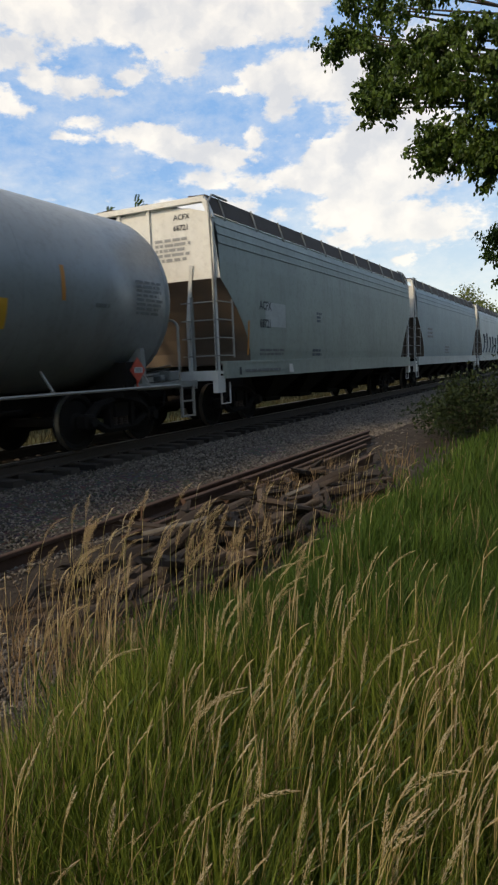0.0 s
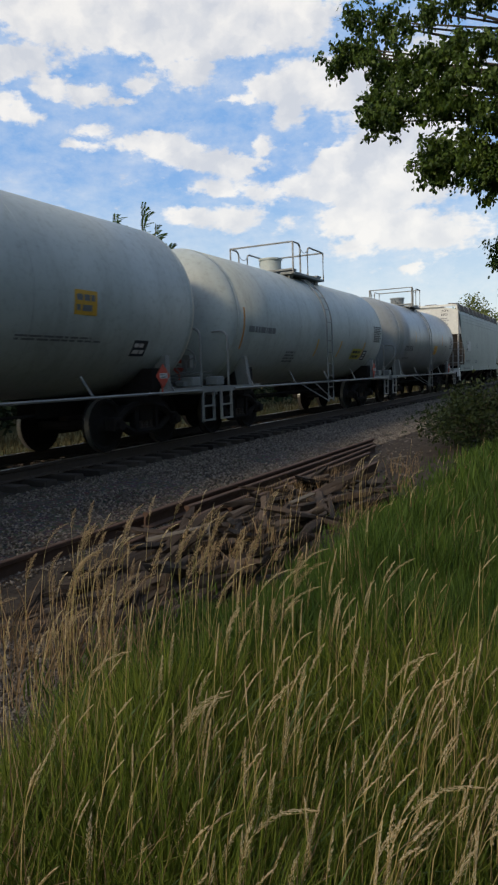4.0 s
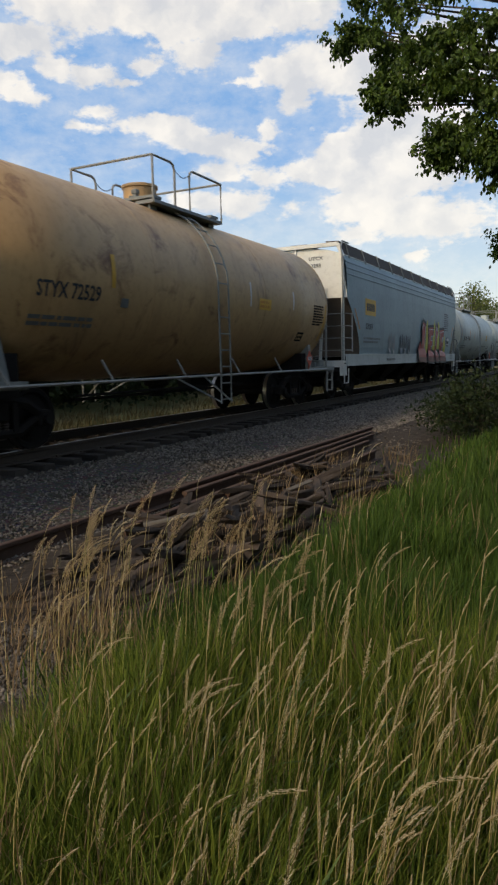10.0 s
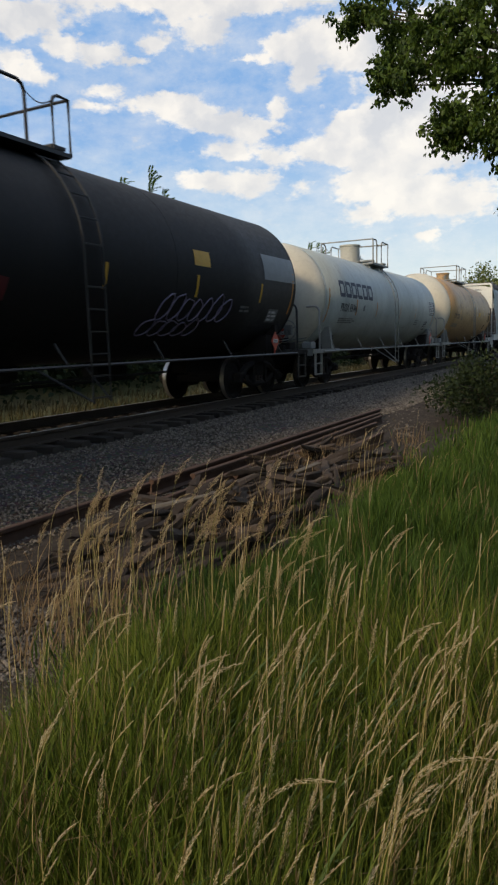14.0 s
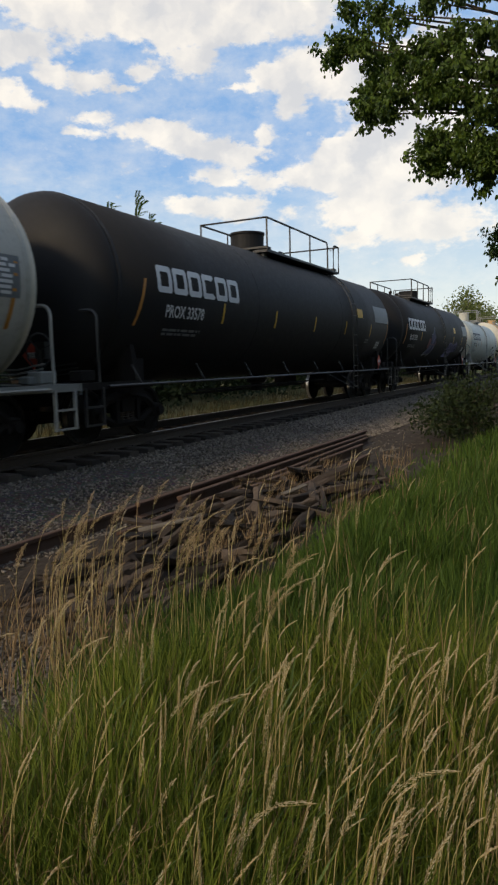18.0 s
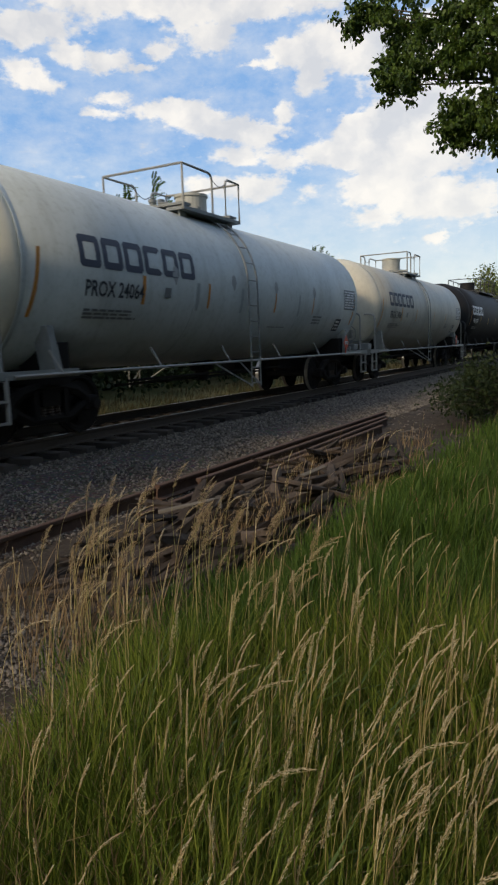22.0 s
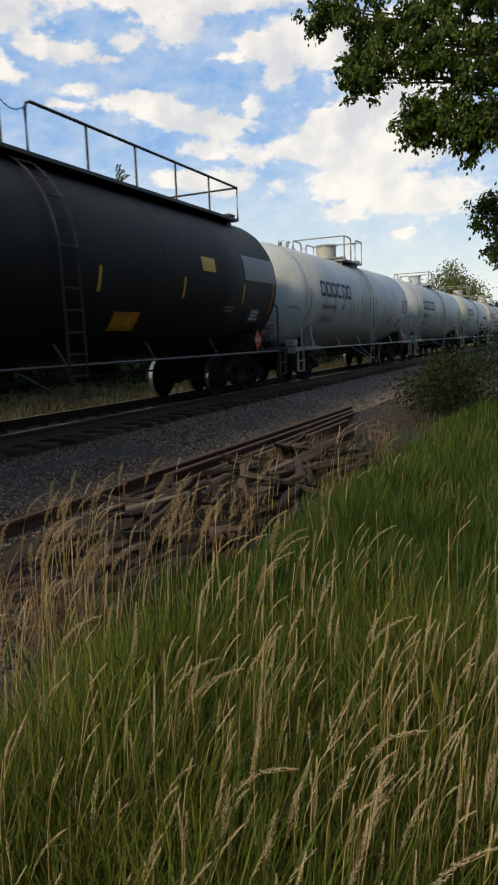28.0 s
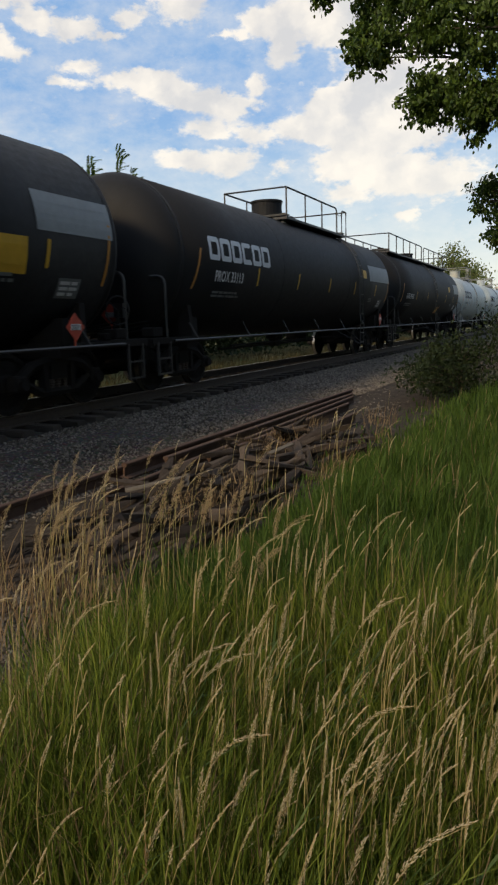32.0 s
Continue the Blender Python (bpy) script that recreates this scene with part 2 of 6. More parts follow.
def ground_material():
    """Ballast beside the rails, bare dirt, then soil under the grass, blended across the track."""
    m, nt, b = material("ground", 0.95, 0, 0.2)
    tc = nt.nodes.new("ShaderNodeTexCoord")
    v = tc.outputs["Object"]
    sx = nt.nodes.new("ShaderNodeSeparateXYZ")
    nt.links.new(v, sx.inputs[0])
    wob = noise_node(nt, v, 0.9, 5, 0.6)
    x = maths(nt, "ADD", sx.outputs["X"], maths(nt, "MULTIPLY", maths(nt, "SUBTRACT", wob, 0.5), 1.6))
    vo = nt.nodes.new("ShaderNodeTexVoronoi")
    vo.inputs["Scale"].default_value = 19.0
    nt.links.new(v, vo.inputs["Vector"])
    stone = mix(nt, 0.55, ramp(nt, noise_node(nt, v, 22, 5), [(0.3, (0.032, 0.028, 0.024)), (0.75, (0.125, 0.108, 0.092))]), vo.outputs["Color"], "MULTIPLY")
    grain = noise_node(nt, v, 7, 8, 0.7)
    dirt = ramp(nt, grain, [(0.3, (0.022, 0.017, 0.013)), (0.7, (0.066, 0.052, 0.040))])
    soil = ramp(nt, grain, [(0.3, (0.03, 0.04, 0.012)), (0.7, (0.085, 0.085, 0.035))])
    field = ramp(nt, noise_node(nt, v, 0.25, 6), [(0.35, (0.05, 0.065, 0.02)), (0.7, (0.16, 0.13, 0.06))])

    def step(lo, hi):
        r = nt.nodes.new("ShaderNodeMapRange")
        r.inputs["From Min"].default_value, r.inputs["From Max"].default_value = lo, hi
        nt.links.new(x, r.inputs["Value"])
        return r.outputs["Result"]

    col = mix(nt, step(-3.6, -3.0), field, stone)
    col = mix(nt, step(3.1, 3.9), col, dirt)
    col = mix(nt, step(5.8, 6.6), col, soil)
    nt.links.new(col, b.inputs["Base Color"])
    bump(nt, b, maths(nt, "ADD", vo.outputs["Distance"], grain), 0.5, 0.03)
    return m


M["ground"] = ground_material()
M["under"].node_tree.nodes["Principled BSDF"].inputs["Specular IOR Level"].default_value = 0.12    # matt with soot and grease


def build_clouds():
    """The drifting layer of broken cloud in the part of the sky ahead: a far shell that glows where the cloud stands in the evening light."""
    bm = bmesh.new()
    R, rows = 2200.0, []
    for j in range(25):
        el = radians(-3 + 3.2 * j)
        rows.append([bm.verts.new((-R * math.sin(radians(a)) * math.cos(el), R * math.cos(radians(a)) * math.cos(el), R * math.sin(el))) for a in range(-60, 101, 4)])
    for a, b in zip(rows, rows[1:]):
        for i in range(len(a) - 1):
            bm.faces.new((a[i], a[i + 1], b[i + 1], b[i]))
    m = bpy.data.materials.new("cloud_layer")
    m.use_nodes = True
    nt = m.node_tree
    nt.nodes.clear()
    geo = nt.nodes.new("ShaderNodeTexCoord")
    nrm = nt.nodes.new("ShaderNodeVectorMath")
    nrm.operation = "NORMALIZE"
    nt.links.new(geo.outputs["Object"], nrm.inputs[0])
    sep = nt.nodes.new("ShaderNodeSeparateXYZ")
    nt.links.new(nrm.outputs[0], sep.inputs[0])
    az = maths(nt, "MULTIPLY", maths(nt, "ARCTAN2", maths(nt, "MULTIPLY", sep.outputs["X"], -1.0), sep.outputs["Y"]), 57.2958)
    el = maths(nt, "MULTIPLY", maths(nt, "ARCSINE", sep.outputs["Z"]), 57.2958)
    flat = nt.nodes.new("ShaderNodeCombineXYZ")
    nt.links.new(az, flat.inputs[0])
    nt.links.new(el, flat.inputs[1])
    # ragged edges: the places are shifted by noise at two sizes
    stretch = nt.nodes.new("ShaderNodeMapping")
    stretch.inputs["Scale"].default_value = (0.75, 1.25, 1.0)
    nt.links.new(flat.outputs[0], stretch.inputs["Vector"])

    def shifted(vec, scale, amount, detail):
        n = nt.nodes.new("ShaderNodeTexNoise")
        n.inputs["Scale"].default_value, n.inputs["Detail"].default_value, n.inputs["Roughness"].default_value = scale, detail, 0.6
        nt.links.new(stretch.outputs[0], n.inputs["Vector"])
        s = nt.nodes.new("ShaderNodeVectorMath")
        s.operation = "SUBTRACT"
        s.inputs[1].default_value = (0.5, 0.5, 0.5)
        nt.links.new(n.outputs["Color"], s.inputs[0])
        k = nt.nodes.new("ShaderNodeVectorMath")
        k.operation = "MULTIPLY"
        k.inputs[1].default_value = (amount, amount * 0.7, 0)
        nt.links.new(s.outputs[0], k.inputs[0])
        a = nt.nodes.new("ShaderNodeVectorMath")
        a.operation = "ADD"
        nt.links.new(vec, a.inputs[0])
        nt.links.new(k.outputs[0], a.inputs[1])
        return a.outputs[0]

    p = shifted(shifted(flat.outputs[0], 0.28, 1.2, 3), 1.1, 1.3, 6)
    total = None
    for a0, e0, wa, we, s in BANK_TOP + BANK_MID + BANK_LOW + BANK_RIGHT + BANK_FAR:
        mp = nt.nodes.new("ShaderNodeMapping")
        wa, we = wa * 0.9, we * 0.9
        mp.inputs["Location"].default_value = (-a0 / wa, -e0 / we, 0)
        mp.inputs["Scale"].default_value = (1 / wa, 1 / we, 1)
        nt.links.new(p, mp.inputs["Vector"])
        ln = nt.nodes.new("ShaderNodeVectorMath")
        ln.operation = "LENGTH"
        nt.links.new(mp.outputs[0], ln.inputs[0])
        v = maths(nt, "MULTIPLY", maths(nt, "SUBTRACT", 1.0, ln.outputs["Value"], True), s)
        total = v if total is None else maths(nt, "ADD", total, v)
    # away from the placed banks the same broken cloud goes on
    wide = noise_node(nt, stretch.outputs[0], 0.16, 7, 0.6)
    above = nt.nodes.new("ShaderNodeMapRange")
    above.inputs["From Min"].default_value, above.inputs["From Max"].default_value = 25.0, 29.0
    nt.links.new(el, above.inputs["Value"])
    left = nt.nodes.new("ShaderNodeMapRange")
    left.inputs["From Min"].default_value, left.inputs["From Max"].default_value = 47.0, 52.0
    nt.links.new(az, left.inputs["Value"])
    away = maths(nt, "MAXIMUM", above.outputs[0], left.outputs[0])
    total = maths(nt, "ADD", total, maths(nt, "MULTIPLY", away, maths(nt, "MULTIPLY", maths(nt, "SUBTRACT", wide, 0.40, True), 3.0)))
    fluff = noise_node(nt, stretch.outputs[0], 0.75, 6, 0.55)
    wisp = noise_node(nt, stretch.outputs[0], 2.1, 5, 0.6)
    dens = maths(nt, "ADD", total, maths(nt, "MULTIPLY", maths(nt, "SUBTRACT", fluff, 0.5), 1.15))
    dens = maths(nt, "ADD", dens, maths(nt, "MULTIPLY", maths(nt, "SUBTRACT", wisp, 0.5), 0.55))
    mask = nt.nodes.new("ShaderNodeMapRange")
    mask.interpolation_type = "SMOOTHSTEP"
    mask.inputs["From Min"].default_value, mask.inputs["From Max"].default_value = 0.10, 0.52
    nt.links.new(dens, mask.inputs["Value"])
    haze = nt.nodes.new("ShaderNodeMapRange")
    haze.inputs["From Min"].default_value, haze.inputs["From Max"].default_value = 14.0, 2.0
    haze.inputs["To Max"].default_value = 0.62
    nt.links.new(el, haze.inputs["Value"])
    puff = noise_node(nt, p, 0.32, 4, 0.5)
    thin = ramp(nt, noise_node(nt, stretch.outputs[0], 0.35, 6, 0.65), [(0.36, (0.04, 0.04, 0.04)), (0.80, (0.56, 0.56, 0.56))])
    thick = mix(nt, ramp(nt, puff, [(0.36, (0, 0, 0)), (0.64, (1, 1, 1))]), (0.93, 0.94, 0.96), (0.64, 0.69, 0.79))
    low = nt.nodes.new("ShaderNodeMapRange")
    low.inputs["From Min"].default_value, low.inputs["From Max"].default_value = 16.0, 3.0
    nt.links.new(el, low.inputs["Value"])
    col = mix(nt, maths(nt, "MULTIPLY", low.outputs[0], 0.7), thick, (0.95, 0.93, 0.90))
    blue = mix(nt, low.outputs[0], (0.18, 0.41, 0.84), (0.43, 0.68, 0.92))
    blue = mix(nt, haze.outputs[0], blue, (0.80, 0.82, 0.80))
    blue = mix(nt, thin, blue, (0.86, 0.90, 0.95))
    col = mix(nt, mask.outputs[0], blue, col)
    em = nt.nodes.new("ShaderNodeEmission")
    em.inputs["Strength"].default_value = CLOUD_GLOW
    nt.links.new(col, em.inputs["Color"])
    tr = nt.nodes.new("ShaderNodeBsdfTransparent")
    ms = nt.nodes.new("ShaderNodeMixShader")
    ms.inputs["Fac"].default_value = 0.92
    nt.links.new(tr.outputs[0], ms.inputs[1])
    nt.links.new(em.outputs[0], ms.inputs[2])
    o = nt.nodes.new("ShaderNodeOutputMaterial")
    nt.links.new(ms.outputs[0], o.inputs["Surface"])
    me = bpy.data.meshes.new("cloud_layer")
    bm.to_mesh(me)
    bm.free()
    me.materials.append(m)
    ob = new("cloud_layer", me)
    ob.location = EYE[:2] + (0,)
    return tagged(ob, "broken white evening cloud drifting over blue sky", "clouds", kind="structure")


CLOUDS = build_clouds()

# ---- geometry helpers ----
def part(name, bm, mat, parent=None, label="", smooth=False, at=None):
    """Link a bmesh as one mesh object, under a thing or part if given."""
    me = bpy.data.meshes.new(name)
    if smooth:
        for f in bm.faces:
            f.smooth = True
    bm.to_mesh(me)
    bm.free()
    return part_mesh(name, me, mat, parent, label, at)


def part_mesh(name, me, mat, parent=None, label="", at=None):
    if not me.materials:
        me.materials.append(M[mat] if isinstance(mat, str) else mat)
    ob = new(name, me)
    if parent:
        ob.parent = parent
    if at:
        ob.location = at
    if label:
        ob["label"] = label
    return ob


def root(name, at, label, category, group=""):
    ob = new(name)
    ob.empty_display_size = 0.3
    ob.location = at
    return tagged(ob, label, category, group)


def box(bm, c, s, turn=None, bevel=0.0):
    """A box with centre c and size s, turned by an Euler in degrees."""
    m = Matrix.Translation(c)
    if turn:
        m = m @ Euler([radians(a) for a in turn]).to_matrix().to_4x4()
    vs = []
    for dx in (-0.5, 0.5):
        for dy in (-0.5, 0.5):
            for dz in (-0.5, 0.5):
                vs.append(bm.verts.new(m @ Vector((dx * s[0], dy * s[1], dz * s[2]))))
    fs = [(0, 1, 3, 2), (4, 6, 7, 5), (0, 4, 5, 1), (2, 3, 7, 6), (0, 2, 6, 4), (1, 5, 7, 3)]
    faces = [bm.faces.new([vs[i] for i in f]) for f in fs]
    if bevel:
        edges = {e for f in faces for e in f.edges}
        bmesh.ops.bevel(bm, geom=list(edges), offset=bevel, segments=1, affect="EDGES", profile=0.5)


def tube(bm, pts, r, seg=6, radii=None):
    """A pipe along a line of points, with closed ends."""
    pts = [Vector(p) for p in pts]
    rings = []
    for i, p in enumerate(pts):
        a = pts[max(0, i - 1)]
        b = pts[min(len(pts) - 1, i + 1)]
        q = (b - a).to_track_quat("Z", "Y")
        rr = radii[i] if radii else r
        rings.append([bm.verts.new(p + q @ Vector((rr * math.cos(2 * math.pi * k / seg), rr * math.sin(2 * math.pi * k / seg), 0)))
                      for k in range(seg)])
    for a, b in zip(rings, rings[1:]):
        for k in range(seg):
            bm.faces.new((a[k], a[(k + 1) % seg], b[(k + 1) % seg], b[k]))
    bm.faces.new(rings[0][::-1])
    bm.faces.new(rings[-1])


def turned(bm, profile, centre=(0, 0, 0), axis="z", seg=24):
    """A body of revolution: profile is (radius, height) along the axis."""
    rings = []
    for r, h in profile:
        ring = []
        for k in range(seg):
            a = 2 * math.pi * k / seg
            u, v = max(r, 1e-4) * math.cos(a), max(r, 1e-4) * math.sin(a)
            p = {"z": (u, v, h), "y": (u, h, v), "x": (h, u, v)}[axis]
            ring.append(bm.verts.new(Vector(centre) + Vector(p)))
        rings.append(ring)
    for a, b in zip(rings, rings[1:]):
        for k in range(seg):
            q = (a[k], a[(k + 1) % seg], b[(k + 1) % seg], b[k])
            bm.faces.new(q if axis != "y" else q[::-1])
    bm.faces.new(rings[0][::-1] if axis != "y" else rings[0])
    bm.faces.new(rings[-1] if axis != "y" else rings[-1][::-1])


def extrude_profile(bm, prof, y0, y1, off=(0, 0)):
    """A closed outline of (x, z) points drawn out along y."""
    a = [bm.verts.new((x + off[0], y0, z + off[1])) for x, z in prof]
    b = [bm.verts.new((x + off[0], y1, z + off[1])) for x, z in prof]
    n = len(prof)
    for i in range(n):
        bm.faces.new((a[i], a[(i + 1) % n], b[(i + 1) % n], b[i]))
    bm.faces.new(a[::-1])
    bm.faces.new(b)


def raw_mesh(name, verts, faces):
    """A mesh out of numpy arrays: verts (n, 3), faces (m, k)."""
    me = bpy.data.meshes.new(name)
    verts, faces = np.asarray(verts, dtype=np.float32), np.asarray(faces, dtype=np.int32)
    k = faces.shape[1]
    me.vertices.add(len(verts))
    me.vertices.foreach_set("co", verts.ravel())
    me.loops.add(faces.size)
    me.loops.foreach_set("vertex_index", faces.ravel())
    me.polygons.add(len(faces))
    me.polygons.foreach_set("loop_start", np.arange(0, faces.size, k, dtype=np.int32))
    me.polygons.foreach_set("loop_total", np.full(len(faces), k, dtype=np.int32))
    me.update(calc_edges=True)
    return me


def mapped(flat, place):
    """Map flat shapes (lists of (u, v) polygons) to a surface by place(u, v)."""
    bm = bmesh.new()
    for poly in flat:
        bm.faces.new([bm.verts.new(place(u, v)) for u, v in poly])
    return bm


def letters(body, size, place, name, mat, parent, slices=3, stretch=1.0):
    """Writing in the built-in font, laid on a surface by place(u, v); u = 0 is its left end."""
    cu = bpy.data.curves.new("writing", "FONT")
    cu.body, cu.size, cu.resolution_u, cu.offset = body, size, 2, size * 0.018
    tmp = bpy.data.objects.new("writing", cu)
    me = bpy.data.meshes.new_from_object(tmp)
    bpy.data.objects.remove(tmp)
    bm = bmesh.new()
    bm.from_mesh(me)
    bpy.data.meshes.remove(me)
    for i in range(1, slices + 1):
        bmesh.ops.bisect_plane(bm, geom=bm.verts[:] + bm.edges[:] + bm.faces[:], plane_co=(0, size * 0.72 * i / (slices + 1), 0), plane_no=(0, 1, 0))
    for v in bm.verts:
        v.co = place(v.co.x * stretch, v.co.y)
    return part(name, bm, mat, parent)


def quad(u, v, w, h, rows=3):
    """A flat bar as a stack of strips, so that it can bend round a tank."""
    return [[(u, v + h * i / rows), (u + w, v + h * i / rows), (u + w, v + h * (i + 1) / rows), (u, v + h * (i + 1) / rows)] for i in range(rows)]


def bars(rng, u, v, w, h, lines, gap=0.4):
    """Lines of small illegible writing as broken bars."""
    out = []
    step = h / lines
    for i in range(lines):
        x = u
        end = u + w * rng.uniform(0.75, 1.0)
        while x < end - 0.02:
            ww = min(rng.uniform(0.06, 0.28), end - x)
            out += quad(x, v + h - (i + 1) * step + step * gap / 2, ww, step * (1 - gap), 1)
            x += ww + rng.uniform(0.02, 0.05)
    return out


def block_logo(u, v, w, h, t):
    """Six plain square-cut block shapes in a row, the fourth open on one side."""
    out = []
    n, gap = 6, w * 0.018
    bw = (w - gap * (n - 1)) / n
    c = bw * 0.10
    for i in range(n):
        x = u + i * (bw + gap)
        o = [(x + c, v), (x + bw - c, v), (x + bw, v + c), (x + bw, v + h - c), (x + bw - c, v + h), (x + c, v + h), (x, v + h - c), (x, v + c)]
        k = c * 0.3
        q = [(x + t + k, v + t), (x + bw - t - k, v + t), (x + bw - t, v + t + k), (x + bw - t, v + h - t - k),
             (x + bw - t - k, v + h - t), (x + t + k, v + h - t), (x + t, v + h - t - k), (x + t, v + t + k)]
        for e in range(8):
            if i == 3 and e == 2:
                continue
            a, b = o[e], o[(e + 1) % 8]
            d, f = q[(e + 1) % 8], q[e]
            m1, m2 = ((a[0] + b[0]) / 2, (a[1] + b[1]) / 2), ((d[0] + f[0]) / 2, (d[1] + f[1]) / 2)
            out += [[a, m1, m2, f], [m1, b, d, m2]]
    return out


# ---- ground, track ----
def ground_z(x, y=0.0):
    pts = ((-4000, 6.0), (-60, 1.5), (-14, 0.25), (-8, -0.15), (-5.2, -0.5), (-3.4, -0.62), (-1.75, -0.28), (-1.3, -0.27), (1.3, -0.27), (1.75, -0.30), (2.4, -0.37), (3.4, -0.50),
           (5.2, -0.50), (6.4, -0.44), (9, -0.42), (14, -0.35), (60, 0.2), (4000, 3.0))
    for (x0, z0), (x1, z1) in zip(pts, pts[1:]):
        if x0 <= x <= x1:
            return z0 + (z1 - z0) * (x - x0) / (x1 - x0)
    return 0.0


def build_ground():
    xs = [-3500, -1500, -600, -250, -120, -60, -35, -22, -14] + [-11 + 0.5 * i for i in range(50)] + [15, 20, 30, 50, 100, 250, 600, 1500, 3500]
    ys = [-3500, -1200, -400, -150, -60, -30, -15, -8, -4] + [-3 + 0.5 * i for i in range(60)] + [28 + 2 * i for i in range(20)] + [75, 95, 130, 200, 350, 700, 1500, 3500]
    verts = []
    for y in ys:
        for x in xs:
            bumpy = 0.0
            if 3.5 < x < 14 or x < -3.5:
                bumpy = 0.09 * noise.noise(Vector((x * 0.7, y * 0.7, 0)))
            elif 1.8 < x <= 3.5:
                bumpy = 0.05 * noise.noise(Vector((x * 1.3, y * 0.9, 4)))
            verts.append((x, y, ground_z(x, y) + bumpy))
    n = len(xs)
    faces = [(j * n + i, j * n + i + 1, (j + 1) * n + i + 1, (j + 1) * n + i) for j in range(len(ys) - 1) for i in range(n - 1)]
    me = raw_mesh("ground", verts, faces)
    me.polygons.foreach_set("use_smooth", [True] * len(faces))
    tagged(part_mesh("ground", me, "ground"), "uneven trackside ground of ballast, bare dirt and soil", "ground", kind="structure")


RAIL = [(-0.068, -0.18), (0.068, -0.18), (0.068, -0.168), (0.012, -0.15), (0.010, -0.05), (0.034, -0.038), (0.036, -0.008), (0.028, 0),
        (-0.028, 0), (-0.036, -0.008), (-0.034, -0.038), (-0.010, -0.05), (-0.012, -0.15), (-0.068, -0.168)]


def build_track():
    trk = root("railway_track", (0, 0, 0), "straight railway track of worn steel rails on timber ties", "railway track")
    trk["kind"] = "structure"
    for sx in (-0.755, 0.755):
        bm = bmesh.new()
        extrude_profile(bm, RAIL, -120, 400, (sx, 0))
        r = part("rail", bm, "rail", trk, "rusty rail with a polished head")
        bm = bmesh.new()
        box(bm, (sx, 140, 0.002), (0.05, 520, 0.004))
        part("rail_head", bm, "railtop", r, "bright worn running surface")
    rng = random.Random(3)
    meshes = []
    for k in range(4):
        bm = bmesh.new()
        box(bm, (0, 0, -0.27), (2.6, 0.225, 0.18), None, 0.012)
        for v in bm.verts:
            v.co += Vector((rng.uniform(-0.02, 0.02), rng.uniform(-0.008, 0.008), rng.uniform(-0.006, 0.006)))
        me = bpy.data.meshes.new("tie")
        bm.to_mesh(me)
        bm.free()
        me.materials.append(M["tie"])
        meshes.append(me)
    bm = bmesh.new()
    for sx in (-0.755, 0.755):
        box(bm, (sx, 0, -0.177), (0.30, 0.19, 0.014))
        for dx in (-0.09, 0.09):
            box(bm, (sx + dx, 0.05, -0.163), (0.03, 0.02, 0.03))
    plate = bpy.data.meshes.new("tie_plate")
    bm.to_mesh(plate)
    bm.free()
    plate.materials.append(M["rail"])
    for i in range(150):
        y = 1.0 + 0.535 * i
        t = part_mesh("tie", meshes[i % 4], "tie", trk)
        t.location = (rng.uniform(-0.06, 0.06), y, 0)
        t.rotation_euler = (0, 0, rng.uniform(-0.02, 0.02))
        if i < 60:
            part_mesh("tie_plate", plate, "rail", t)


def build_ballast():
    """Crushed stone over the ballast shoulder and between the ties."""
    rng = np.random.default_rng(5)
    n = 62000
    y = 2.5 + 32 * rng.random(n) ** 1.35
    x = np.where(rng.random(n) < 0.8, 1.30 + 2.5 * rng.random(n), -1.6 + 2.4 * rng.random(n))
    stray = rng.random(n) < 0.035
    x = np.where(stray, 3.3 + 2.0 * rng.random(n), x)
    near = rng.random(n) < 0.22
    x, y = np.where(near, 4.2 + 2.1 * rng.random(n), x), np.where(near, 1.2 + 2.6 * rng.random(n), y)
    s = (0.011 + 0.016 * rng.random(n)) * (1 + (y > 9) * 0.3 + (y > 16) * 0.4) * np.where(near, 0.8, 1.0)
    z = np.array([ground_z(a) for a in x]) + 0.3 * s + 0.0
    base = np.array([(1, 0, 0), (-1, 0, 0), (0, 1, 0), (0, -1, 0), (0, 0, 1), (0, 0, -1)], float)
    tri = np.array([(0, 2, 4), (2, 1, 4), (1, 3, 4), (3, 0, 4), (2, 0, 5), (1, 2, 5), (3, 1, 5), (0, 3, 5)])
    V = base[None] * (0.7 + 0.6 * rng.random((n, 6, 1))) * s[:, None, None] * np.array([1.0, 0.8, 0.7])
    a = rng.random(n) * 6.28
    b = (rng.random(n) - 0.5) * 1.6
    ca, sa, cb, sb = np.cos(a), np.sin(a), np.cos(b), np.sin(b)
    X, Y, Z = V[..., 0], V[..., 1], V[..., 2]
    Y, Z = Y * cb[:, None] - Z * sb[:, None], Y * sb[:, None] + Z * cb[:, None]
    X, Y = X * ca[:, None] - Y * sa[:, None], X * sa[:, None] + Y * ca[:, None]
    V = np.stack([X + x[:, None], Y + y[:, None], Z + z[:, None]], -1).reshape(-1, 3)
    F = (tri[None] + 6 * np.arange(n)[:, None, None]).reshape(-1, 3)
    tagged(part_mesh("ballast_stones", raw_mesh("ballast_stones", V, F), "stone"), "loose grey crushed stone ballast beside the rails", "gravel", kind="stuff")


build_ground()
build_track()
build_ballast()

# ---- the train ----
def run(t):
    """Metres that the train has rolled along +y; it gathers speed slowly."""
    return 6.5187 * t + 0.011935 * t * t


WHEEL_R = 0.46
TANK_R, TANK_Z = 1.53, 2.50
CARS, WHEELS = [], []


